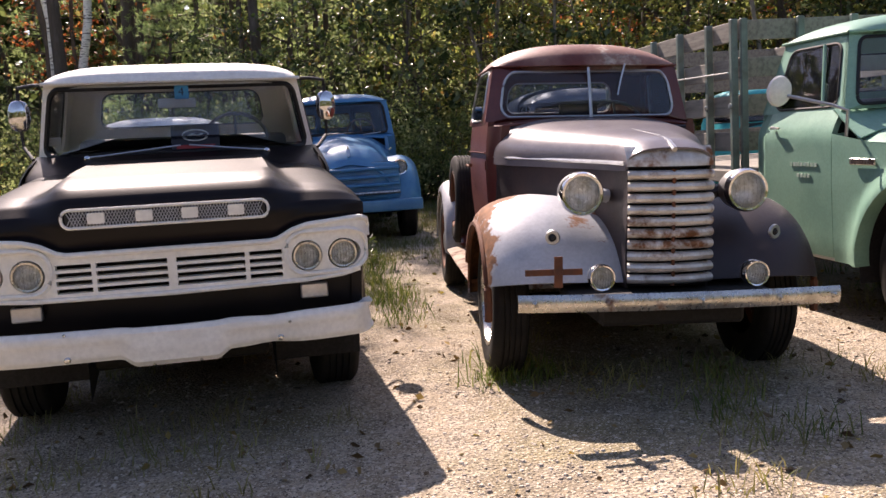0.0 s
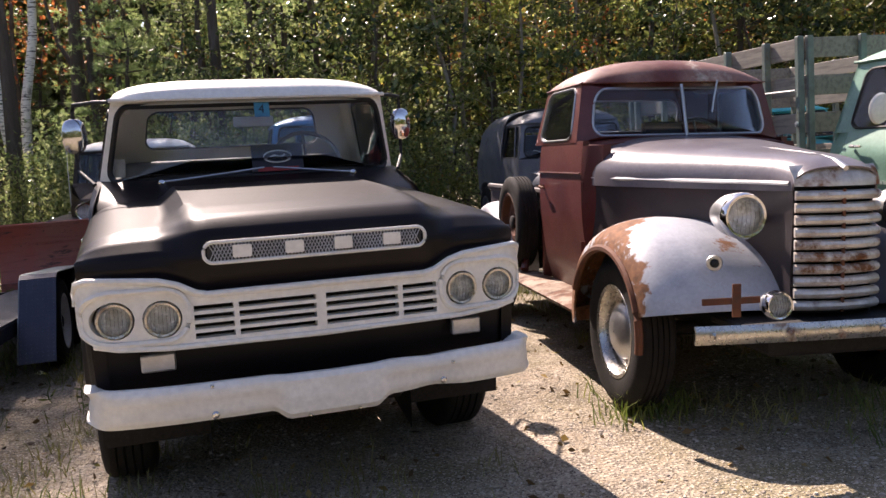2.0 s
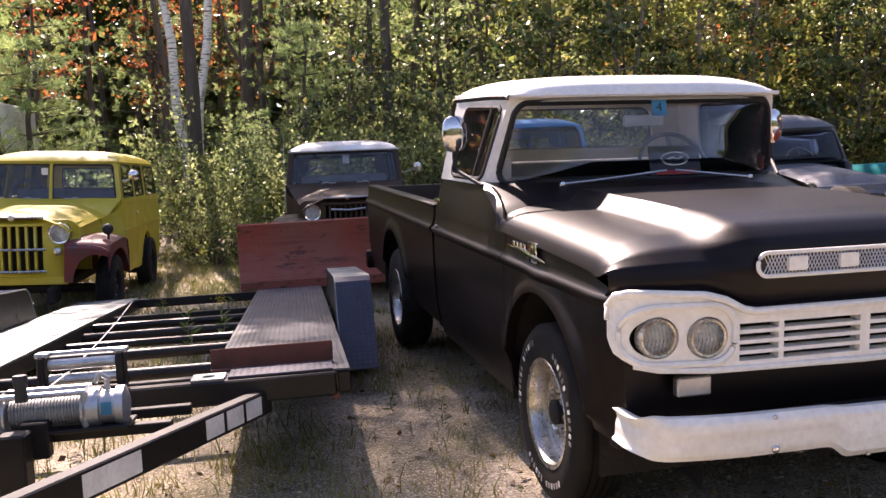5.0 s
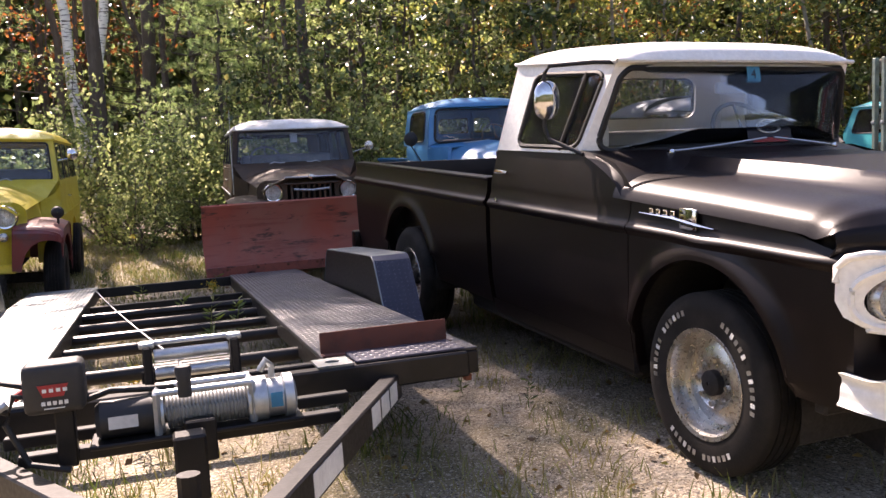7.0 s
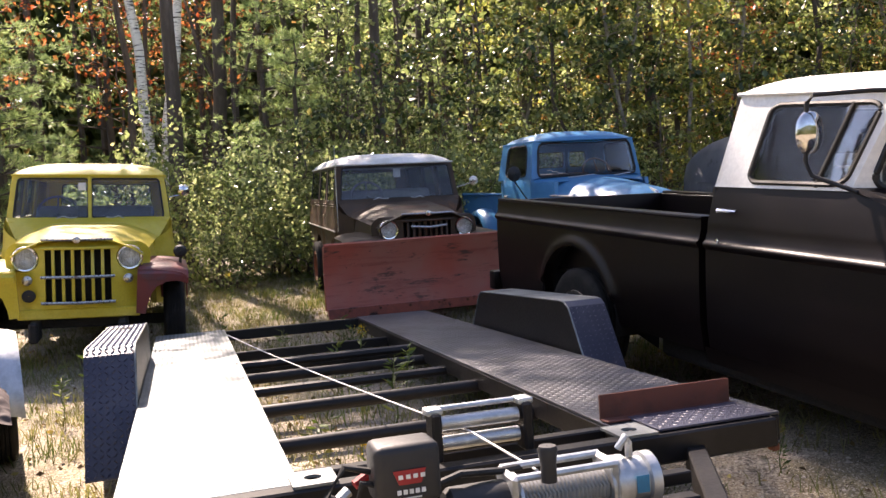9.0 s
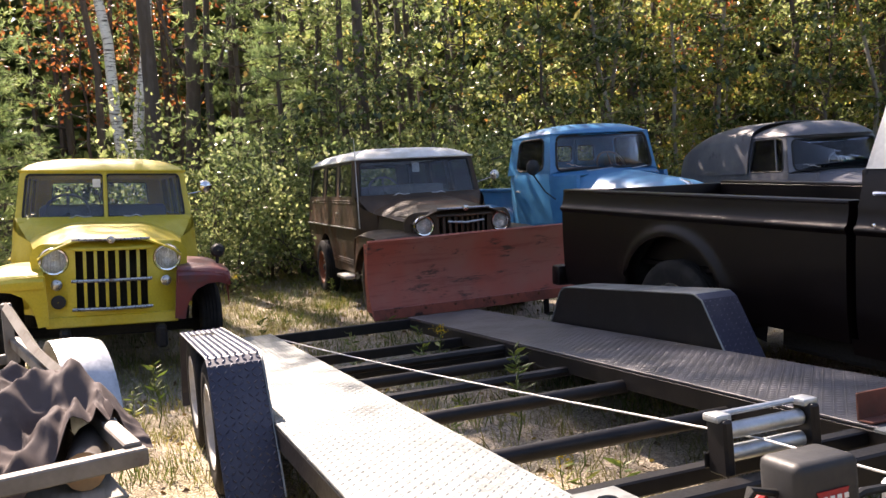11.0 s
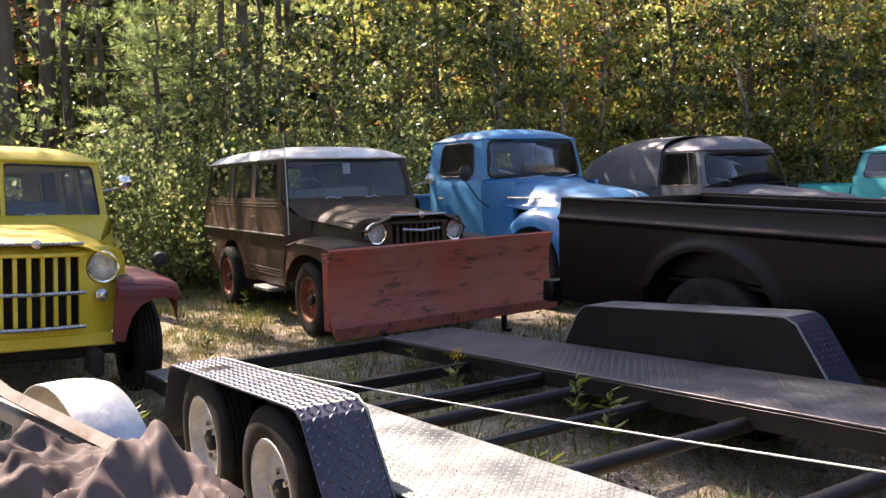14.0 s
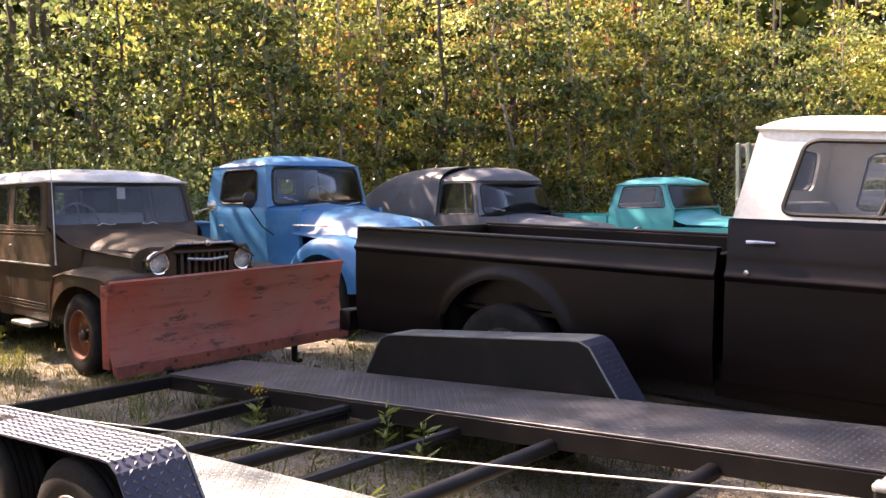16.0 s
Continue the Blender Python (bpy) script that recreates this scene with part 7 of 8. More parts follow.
# ---- woods ----
def leaf_mat(name, cols, gloss=0.35, trans=0.45):
    m, nt, bs = nodes_of(name)
    geo = nt.nodes.new("ShaderNodeNewGeometry")
    r = nt.nodes.new("ShaderNodeValToRGB")
    r.color_ramp.interpolation = "LINEAR"
    els = r.color_ramp.elements
    for k, (p, c) in enumerate(cols):
        e = els[k] if k < 2 else els.new(p)
        e.position, e.color = p, (*c, 1)
    nt.links.new(geo.outputs["Random Per Island"], r.inputs[0])
    # broad noise darkens patches of the colour, imitating lit and shaded clumps
    broad = noise_node(nt, 0.75, 4, 0.6)
    mul = nt.nodes.new("ShaderNodeMix")
    mul.data_type, mul.blend_type = "RGBA", "MULTIPLY"
    mul.inputs[0].default_value = 0.85
    nt.links.new(r.outputs[0], mul.inputs[6])
    nt.links.new(ramp(nt, broad.outputs[0], 0.38, 0.62, (0.42, 0.50, 0.50, 1), (1.12, 1.12, 1.0, 1)).outputs[0], mul.inputs[7])
    nt.links.new(mul.outputs[2], bs.inputs["Base Color"])
    bs.inputs["Roughness"].default_value = gloss
    tr = nt.nodes.new("ShaderNodeBsdfTranslucent")
    nt.links.new(mul.outputs[2], tr.inputs[0])
    mx = nt.nodes.new("ShaderNodeMixShader")
    mx.inputs[0].default_value = trans
    nt.links.new(bs.outputs[0], mx.inputs[1])
    nt.links.new(tr.outputs[0], mx.inputs[2])
    nt.links.new(mx.outputs[0], nt.nodes["Material Output"].inputs[0])
    return m


LEAF_BUSH = leaf_mat("shrub_leaves", [(0, (0.13, 0.18, 0.065)), (0.45, (0.28, 0.33, 0.13)), (0.75, (0.42, 0.45, 0.20)), (1, (0.55, 0.55, 0.28))], 0.16, 0.58)
LEAF_TREE = leaf_mat("autumn_green_leaves", [(0, (0.14, 0.18, 0.04)), (0.45, (0.29, 0.32, 0.075)), (0.8, (0.42, 0.43, 0.12)), (0.93, (0.50, 0.33, 0.09)), (1, (0.46, 0.19, 0.07))], 0.28, 0.6)
LEAF_GOLD = leaf_mat("yellow_green_leaves", [(0, (0.23, 0.28, 0.08)), (0.55, (0.38, 0.41, 0.13)), (0.86, (0.50, 0.44, 0.16)), (1, (0.55, 0.27, 0.12))], 0.25, 0.58)
LEAF_RED = leaf_mat("red_orange_leaves", [(0, (0.16, 0.18, 0.05)), (0.3, (0.34, 0.16, 0.05)), (0.6, (0.50, 0.10, 0.04)), (1, (0.56, 0.26, 0.08))], 0.4, 0.6)
NEEDLE = leaf_mat("pine_needles", [(0, (0.22, 0.31, 0.11)), (0.6, (0.40, 0.51, 0.20)), (1, (0.55, 0.62, 0.28))], 0.4, 0.6)
# shade of the deep wood is partly put into these darker leaf colours
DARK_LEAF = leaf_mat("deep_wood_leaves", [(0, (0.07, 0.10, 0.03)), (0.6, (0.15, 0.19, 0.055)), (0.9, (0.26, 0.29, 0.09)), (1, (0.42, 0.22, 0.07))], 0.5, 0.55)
BIRCH = None


def birch_mat():
    m, nt, bs = nodes_of("birch_bark")
    n = noise_node(nt, 5, 6, 0.65, stretch=(1, 1, 6))
    big = noise_node(nt, 2.2, 5, 0.6, stretch=(1, 1, 0.7))
    c = mixc(nt, ramp(nt, n.outputs[0], 0.52, 0.60).outputs[0], (0.78, 0.76, 0.71), (0.06, 0.05, 0.045))
    c = mixc(nt, ramp(nt, big.outputs[0], 0.57, 0.66).outputs[0], c, (0.24, 0.22, 0.20))
    nt.links.new(c, bs.inputs["Base Color"])
    bs.inputs["Roughness"].default_value = 0.7
    return m


BIRCH = birch_mat()
rng = np.random.default_rng(7)


def leaves_mesh(name, pts, size, aspect, material, droop=0.3, spread=None, level=0.0):
    """Small folded leaves, one island each, at points (n x 3)."""
    n = len(pts)
    d = rng.normal(size=(n, 3)) if spread is None else spread
    d[:, 2] -= droop
    d /= np.linalg.norm(d, axis=1)[:, None]
    q = rng.normal(size=(n, 3))
    q = q * (1 - level) + np.array([0.0, 0.0, 1.0]) * level * 1.6
    e = np.cross(d, q)
    e /= np.linalg.norm(e, axis=1)[:, None]
    nn = np.cross(d, e)
    s = (size * rng.uniform(0.6, 1.35, n))[:, None]
    w = s * aspect
    co = np.empty((n, 4, 3))
    co[:, 0] = pts
    co[:, 1] = pts + d * s * 0.5 + e * w * 0.5 + nn * w * 0.15
    co[:, 2] = pts + d * s
    co[:, 3] = pts + d * s * 0.5 - e * w * 0.5 + nn * w * 0.15
    me = bpy.data.meshes.new(name)
    me.vertices.add(n * 4)
    me.vertices.foreach_set("co", co.ravel())
    idx = np.arange(n)[:, None] * 4
    tri = np.concatenate([idx + np.array([[0, 1, 2]]), idx + np.array([[0, 2, 3]])], axis=1).ravel()
    me.loops.add(n * 6)
    me.loops.foreach_set("vertex_index", tri.astype(np.int32))
    me.polygons.add(n * 2)
    me.polygons.foreach_set("loop_start", np.arange(0, n * 6, 3, dtype=np.int32))
    me.update(calc_edges=True)
    me.materials.append(material)
    return me


def branch_pts(base, tip, n=5, wob=0.08):
    base, tip = Vector(base), Vector(tip)
    L = (tip - base).length
    return [tuple(base.lerp(tip, k / (n - 1)) + Vector((rng.normal() * wob * L * 0.3, rng.normal() * wob * L * 0.3, 0)) * (1 if 0 < k < n - 1 else 0)) for k in range(n)]


def make_shrub(label, h, w, n_leaf, size, material, stems=9):
    """Several stems that spread and arch into rounded, uneven clumps down to the ground."""
    t = thing("shrub", label, "shrub", Matrix(), "shrubs along the wood edge")
    bm, pts = None, []
    per = 10
    for k in range(stems):
        a = 2.4 * k + rng.uniform(-0.4, 0.4)
        r = math.sqrt((k + 0.4) / stems) * w * 0.5
        top = h * (1 - 0.55 * (2 * r / w) ** 2) * rng.uniform(0.8, 1.05)
        st = branch_pts((0.12 * math.cos(a), 0.12 * math.sin(a), 0), (r * math.cos(a), r * math.sin(a), top), 6, 0.22)
        bm = tube(st, [0.024, 0.020, 0.015, 0.011, 0.007, 0.004], 5, bm)
        for j in range(per):
            c = Vector(st[0]).lerp(Vector(st[-1]), rng.uniform(0.15, 1.0))
            out = Vector((math.cos(a) + rng.normal() * 0.8, math.sin(a) + rng.normal() * 0.8, rng.uniform(-0.1, 0.7))).normalized() * rng.uniform(0.15, 0.5)
            bm = tube([tuple(c), tuple(c + out * 0.6), tuple(c + out)], [0.007, 0.005, 0.002], 4, bm)
            m = int(n_leaf / (stems * per) * rng.uniform(0.5, 1.5))
            sp = rng.uniform(0.7, 1.35)
            pts.append(rng.normal(size=(m, 3)) * np.array([0.19, 0.19, 0.13]) * sp + np.array(c + out * 0.9))
    pts = np.concatenate(pts)
    pts[:, 2] = np.abs(pts[:, 2]) + 0.02
    part("woody_base", bm, BARK, t)
    ob = new("crown", leaves_mesh("crown", pts, size, 0.6, material))
    ob.parent = t
    return t


def make_tree(label, name, h, crown_from, crown_w, n_leaf, size, material, bark, r0=0.07, limbs=14, lean=0.3, up=0.5, fork=False):
    t = thing(name, label, "tree", Matrix(), "trees of the wood")
    top = (rng.normal() * lean, rng.normal() * lean, h)
    tr = branch_pts((0, 0, 0), top, 9, 0.05)
    stem = part("trunk", tube(tr, [r0 * (1 - 0.88 * k / 8) for k in range(9)], 9), bark, t)
    pts = []
    for k in range(limbs):
        f = lerp(crown_from, 0.97, (k + rng.uniform(0, 1)) / limbs)
        i = min(7, int(f * 8))
        b = Vector(tr[i]).lerp(Vector(tr[i + 1]), f * 8 - i)
        a = k * 2.4 + rng.uniform(-0.4, 0.4)
        L = crown_w * (0.45 + 0.55 * math.sin(math.pi * min(1, (f - crown_from) / (1.05 - crown_from) * 0.8 + 0.2))) * rng.uniform(0.7, 1.1)
        tip = b + Vector((math.cos(a) * L, math.sin(a) * L, L * up * rng.uniform(0.4, 1.3)))
        lp = branch_pts(b, tip, 5, 0.15)
        part("branch", tube(lp, [r0 * 0.32, r0 * 0.24, r0 * 0.17, r0 * 0.1, 0.003], 5), bark, stem)
        for j in range(5):
            c = Vector(lp[0]).lerp(Vector(lp[-1]), rng.uniform(0.35, 1.0)) + Vector((rng.normal() * 0.12, rng.normal() * 0.12, rng.normal() * 0.05))
            m = max(4, int(n_leaf / (limbs * 5) * rng.uniform(0.5, 1.5)))
            pts.append(rng.normal(size=(m, 3)) * np.array([0.25, 0.25, 0.07]) * (0.6 + 0.25 * crown_w) + np.array(c))
    pts = np.concatenate(pts)
    ob = new("crown", leaves_mesh("crown", pts, size, 0.62, material, 0.15, level=0.55))
    ob.parent = t
    return t


def make_pine(label, h, w, tufts):
    t = thing("pine_tree", label, "tree", Matrix(), "trees of the wood")
    tr = branch_pts((0, 0, 0), (rng.normal() * 0.1, rng.normal() * 0.1, h), 9, 0.02)
    bm = tube(tr, [0.11 * (1 - 0.9 * k / 8) for k in range(9)], 9)
    pts, dirs = [], []
    rows = int(h / 0.42)
    for k in range(rows):
        f = (k + 0.6) / rows
        for j in range(5):
            a = rng.uniform(0, 2 * math.pi)
            L = w * (1 - f) ** 0.75 * rng.uniform(0.6, 1.1) + 0.15
            b = Vector((0, 0, f * h))
            tip = b + Vector((math.cos(a) * L, math.sin(a) * L, 0.16 * L))
            lp = branch_pts(b, tip, 4, 0.1)
            bm = tube(lp, [0.02, 0.014, 0.009, 0.003], 4, bm)
            nt_ = max(2, int(tufts / (rows * 5)))
            for i in range(nt_):
                c = np.array(Vector(lp[0]).lerp(Vector(lp[-1]), rng.uniform(0.25, 1.0) ** 0.7)) + rng.normal(size=3) * np.array([0.12, 0.12, 0.06])
                m = 16
                d = rng.normal(size=(m, 3)) * 0.8 + np.array([math.cos(a), math.sin(a), 0.55]) * 0.8
                pts.append(np.repeat(c[None], m, 0))
                dirs.append(d)
    part("trunk", bm, BARK, t)
    ob = new("crown", leaves_mesh("crown", np.concatenate(pts), 0.13, 0.085, NEEDLE, 0.0, np.concatenate(dirs)))
    ob.parent = t
    return t


def plant(proto, spots):
    """Moves the first one to the first spot and copies it to the others; spots: x, y, turn, size, lift."""
    first = True
    for x, y, a, s, z in spots:
        m = Matrix.Translation((x, y, z)) @ Matrix.Rotation(a, 4, "Z") @ Matrix.Scale(s, 4)
        if first:
            proto.matrix_basis = m
            first = False
        else:
            c = copy_thing(proto, Matrix.Translation((x, y, z)) @ Matrix.Rotation(a, 4, "Z"))
            c.scale = (s, s, s)
    return proto


def lift(y):
    return 0.05 * max(0, y - 16.5)


def edge_y(x):
    """Where the wood begins, as it bends round the yard."""
    return curve_at([(-16, 13.0), (-9, 15.0), (-6, 16.2), (0, 16.4), (4, 16.8), (9, 16.4), (13, 14.0), (18, 11.5), (24, 8.0)], x)


def spots_along(n, x0, x1, d0, d1, s0, s1):
    out = []
    for k in range(n):
        x = lerp(x0, x1, (k + rng.uniform(0.1, 0.9)) / n)
        y = edge_y(x) + rng.uniform(d0, d1)
        out.append((x, y, rng.uniform(0, 6.28), rng.uniform(s0, s1), lift(y) - 0.03))
    return out


PALE_BARK = mat("pale_grey_bark", (0.30, 0.27, 0.23), 0.85, 0, (0.15, 0.13, 0.11), 6, stretch=(1, 1, 0.3), grain=40, bumped=0.4)
shrubs = [make_shrub("dense green shrub with small shiny leaves", 3.0, 2.7, 4300, 0.085, LEAF_BUSH), make_shrub("rounded green shrub with small shiny leaves", 1.9, 2.1, 3000, 0.078, LEAF_BUSH),
          make_shrub("loose yellow-green shrub at the wood edge", 2.6, 2.3, 2300, 0.10, LEAF_TREE)]
plant(shrubs[0], spots_along(9, -4.2, 4.6, 0.5, 1.9, 0.8, 1.12) + spots_along(4, -12, -7, 0.8, 2.0, 0.8, 1.0))
plant(shrubs[1], spots_along(8, -12, 3, -0.4, 0.5, 0.65, 1.05) + spots_along(11, 3, 23, -0.2, 1.4, 0.6, 0.95))
plant(shrubs[2], spots_along(10, 3.5, 23, 0.8, 3.0, 0.55, 0.95))
saps = [make_tree("slender young tree with yellow-green leaves", "sapling", 6.6, 0.18, 1.5, 1900, 0.135, LEAF_TREE, PALE_BARK, 0.045, 18), make_tree("slender young tree turning gold", "sapling", 7.0, 0.25, 1.6, 1700, 0.14, LEAF_GOLD, PALE_BARK, 0.045, 16),
        make_tree("slender young tree with dark green leaves", "sapling", 6.0, 0.15, 1.6, 2000, 0.12, LEAF_BUSH, BARK, 0.05, 18), make_tree("young maple with red and orange leaves", "maple_tree", 7.4, 0.42, 1.6, 1000, 0.13, LEAF_RED, BARK, 0.06, 15)]
plant(saps[0], spots_along(16, 3.0, 24, 1.8, 5.0, 0.75, 1.1) + [(23.5, 6.5, 1, 1.0, 0), (24.5, 4.0, 2, 1.1, 0), (22.6, 8.8, 4, 1.0, 0)])
plant(saps[1], spots_along(10, 4.0, 25, 2.4, 6.5, 0.8, 1.2) + [(25.0, 7.6, 1, 1.2, 0), (26.0, 5.2, 2, 1.2, 0)])
plant(saps[2], spots_along(19, -1.5, 24, 1.8, 5.8, 0.75, 1.15))
plant(saps[3], [(-4.9, 23.2, 0.4, 0.85, 0.3), (-2.9, 25.2, 2.0, 1.0, 0.4), (-7.4, 23.5, 2.6, 1.0, 0.3), (-4.6, 27.5, 5.0, 1.1, 0.5), (-8.4, 22.0, 3.0, 1.0, 0.2), (-12.0, 20.2, 4.0, 1.0, 0.1), (6.8, 21.6, 1.0, 0.95, 0.3), (12.2, 18.6, 5.0, 0.9, 0.1), (8.9, 20.2, 2.2, 0.9, 0.2), (15.4, 17.2, 3.0, 0.95, 0.1)])
# leaf colours darkened to stand in for foliage in shade
LEAF_OAK = leaf_mat("shade_dark_oak_leaves", [(0, (0.05, 0.075, 0.03)), (0.6, (0.10, 0.14, 0.05)), (0.9, (0.20, 0.23, 0.08)), (1, (0.36, 0.20, 0.07))], 0.22, 0.4)
oak = make_tree("young oak with large green leaves darkened for shade", "oak_sapling", 5.6, 0.16, 1.5, 1500, 0.17, LEAF_OAK, BARK, 0.05, 16)
plant(oak, spots_along(9, 3.2, 19, 1.0, 2.6, 0.75, 1.1) + [(-0.9, 18.0, 1.0, 0.7, 0.05), (1.2, 18.2, 2.0, 0.75, 0.05)])
pines = [make_pine("soft green white pine with long needles", 7.6, 2.3, 900), make_pine("young white pine with feathery needles", 4.4, 1.8, 620)]
plant(pines[0], [(-6.9, 19.8, 0, 0.85, 0.1), (-5.4, 26.0, 1, 1.2, 0.4), (-9.2, 20.0, 1.2, 0.9, 0.1), (-11.6, 18.6, 2, 0.9, 0.05), (-2.0, 21.6, 4, 0.95, 0.2), (-0.4, 22.4, 1, 1.05, 0.25), (1.4, 23.0, 3, 1.0, 0.3), (-14.0, 16.6, 5, 1.0, 0), (-2.9, 27.0, 2.2, 1.2, 0.4), (15.5, 19.2, 2, 0.9, 0.1)])
plant(pines[1], [(-6.8, 16.9, 0, 1.0, 0), (-6.7, 18.2, 2, 0.95, 0.05), (-2.6, 18.6, 1, 0.6, 0.1), (-10.6, 15.8, 4, 1.1, 0), (-1.7, 19.2, 3, 1.0, 0.1), (-9.8, 17.6, 5, 1.2, 0.05), (-7.9, 18.8, 1, 1.1, 0.05)])


# birches and a dark trunk that reach above the view
def tall_tree(label, name, x, y, h, dx, bark, r, crown_mat, fork_at=None, n_leaf=2600, crown_from=0.66, spread=2.3):
    t = thing(name, label, "tree", pose(x, y, lift(y) - 0.05), "tall trees")
    pts = [(dx * (k / 9) ** 1.3 + 0.09 * math.sin(k * 1.7 + x), 0.06 * math.sin(k * 2.3), h * k / 9) for k in range(10)]
    bm = tube(pts, [r * (1 - 0.75 * k / 9) for k in range(10)], 12)
    if fork_at:
        for z0, sx in fork_at:
            b = Vector((dx * (z0 / h) ** 1.3, 0, z0))
            tube([tuple(b), tuple(b + Vector((sx * 0.5, 0.1, 0.7))), tuple(b + Vector((sx * 0.8, 0.2, 1.8))), tuple(b + Vector((sx * 1.4, 0.2, 3.2)))], [r * 0.35, r * 0.26, r * 0.18, 0.008], 7, bm)
    cl = []
    for k in range(22):
        z = h * rng.uniform(crown_from, 1.0)
        a = rng.uniform(0, 6.28)
        L = rng.uniform(0.4, spread)
        b = Vector((dx * (z / h) ** 1.3, 0, z * 0.95))
        e = b + Vector((math.cos(a) * L, math.sin(a) * L, 0.4))
        tube([tuple(b), tuple(b.lerp(e, 0.5)), tuple(e)], [0.03, 0.018, 0.004], 5, bm)
        cl.append(rng.normal(size=(n_leaf // 22, 3)) * np.array([0.5, 0.5, 0.3]) + np.array(e))
    part("trunk", bm, bark, t)
    ob = new("crown", leaves_mesh("crown", np.concatenate(cl), 0.12, 0.65, crown_mat))
    ob.parent = t
    return t


tall_tree("white birch with peeling black-flecked bark", "birch_tree", -4.18, 21.5, 13.0, -1.5, BIRCH, 0.13, LEAF_GOLD, [(5.2, 0.6)])
tall_tree("white birch with peeling black-flecked bark", "birch_tree", -4.16, 21.9, 13.0, 1.5, BIRCH, 0.13, LEAF_GOLD, [(5.6, -0.5)])
# crowns of the next two stand above the view, placed to shade the trailer
tall_tree("dark straight trunk of a tall tree", "tall_tree", -2.92, 22.0, 17.0, 0.2, BARK, 0.17, LEAF_TREE, [(3.0, 1.1), (3.6, -0.7)], 9000, 0.66, 1.3)
tall_tree("tall dark trunk behind the birches", "tall_tree", -4.35, 23.4, 19.0, 0.1, BARK, 0.06, LEAF_TREE, None, 13000, 0.67, 1.15)


def bare_stem(label, h, r, bark, n_leaf):
    """A thin trunk with dead twigs low down and a crown that starts high."""
    t = thing("tall_tree", label, "tree", Matrix(), "tall trees")
    tr = branch_pts((0, 0, 0), (rng.normal() * 0.35, rng.normal() * 0.25, h), 9, 0.03)
    bm = tube(tr, [r * (1 - 0.7 * k / 8) for k in range(9)], 8)
    pts = []
    for k in range(22):
        f = rng.uniform(0.18, 1.0)
        i = min(7, int(f * 8))
        b = Vector(tr[i]).lerp(Vector(tr[i + 1]), f * 8 - i)
        a = rng.uniform(0, 6.28)
        L = rng.uniform(0.4, 0.9) if f < 0.55 else rng.uniform(0.6, 1.5)
        e = b + Vector((math.cos(a) * L, math.sin(a) * L, 0.35 * L))
        bm = tube([tuple(b), tuple(b.lerp(e, 0.5) + Vector((0, 0, -0.04))), tuple(e)], [r * 0.3, r * 0.2, 0.004], 5, bm)
        if f > 0.5:
            pts.append(rng.normal(size=(n_leaf // 12, 3)) * np.array([0.42, 0.42, 0.16]) + np.array(e))
        elif f > 0.3:
            pts.append(rng.normal(size=(n_leaf // 60, 3)) * np.array([0.2, 0.2, 0.06]) + np.array(e))
    part("trunk", bm, bark, t)
    ob = new("crown", leaves_mesh("crown", np.concatenate(pts), 0.14, 0.62, LEAF_GOLD, 0.15, level=0.4))
    ob.parent = t
    return t


def canopy_tree(label, h, low, w, clumps, n_leaf, size, material):
    """A tall tree whose broad crown of separate clumps stands over the wood."""
    t = thing("tall_tree", label, "tree", Matrix(), "tall trees")
    tr = branch_pts((0, 0, 0), (rng.normal() * 0.3, rng.normal() * 0.3, h), 9, 0.02)
    bm = tube(tr, [0.17 * (1 - 0.8 * k / 8) for k in range(9)], 9)
    pts = []
    for k in range(clumps):
        z = lerp(low, h, (k + rng.uniform(0, 1)) / clumps)
        f = z / h
        i = min(7, int(f * 8))
        b = Vector(tr[i]).lerp(Vector(tr[i + 1]), f * 8 - i)
        a = k * 2.4 + rng.uniform(-0.5, 0.5)
        L = w * math.sqrt(max(0.05, 1 - ((f - low / h) / (1 - low / h) * 1.5 - 0.5) ** 2)) * rng.uniform(0.3, 1.0)
        e = b + Vector((math.cos(a) * L, math.sin(a) * L, 0.3 * L))
        bm = tube([tuple(b - Vector((0, 0, 0.3))), tuple(b.lerp(e, 0.5)), tuple(e)], [0.045, 0.03, 0.006], 5, bm)
        pts.append(rng.normal(size=(n_leaf // clumps, 3)) * np.array([0.50, 0.50, 0.22]) * rng.uniform(0.7, 1.3) + np.array(e))
    part("trunk", bm, BARK, t)
    ob = new("crown", leaves_mesh("crown", np.concatenate(pts), size, 0.62, material, 0.2, level=0.3))
    ob.parent = t
    return t


stems = [bare_stem("thin tall pale grey trunk in the wood", 9.5, 0.055, PALE_BARK, 420), bare_stem("thin dark trunk in the wood", 10.5, 0.075, BARK, 420)]
plant(stems[0], [(4.9, 18.6, 0.3, 1.0, 0.0), (5.35, 19.0, 2.0, 1.1, 0.0), (3.4, 19.6, 3.1, 1.0, 0.05), (6.6, 18.4, 4.0, 0.9, 0.0), (8.0, 18.9, 1.4, 1.0, 0.0), (10.8, 17.2, 5.0, 1.1, 0.0), (12.6, 16.8, 0.8, 1.0, 0.0), (14.6, 15.9, 2.7, 1.1, 0.0), (16.4, 15.2, 4.4, 1.0, 0.0), (17.6, 14.4, 3.2, 1.1, 0.0)])
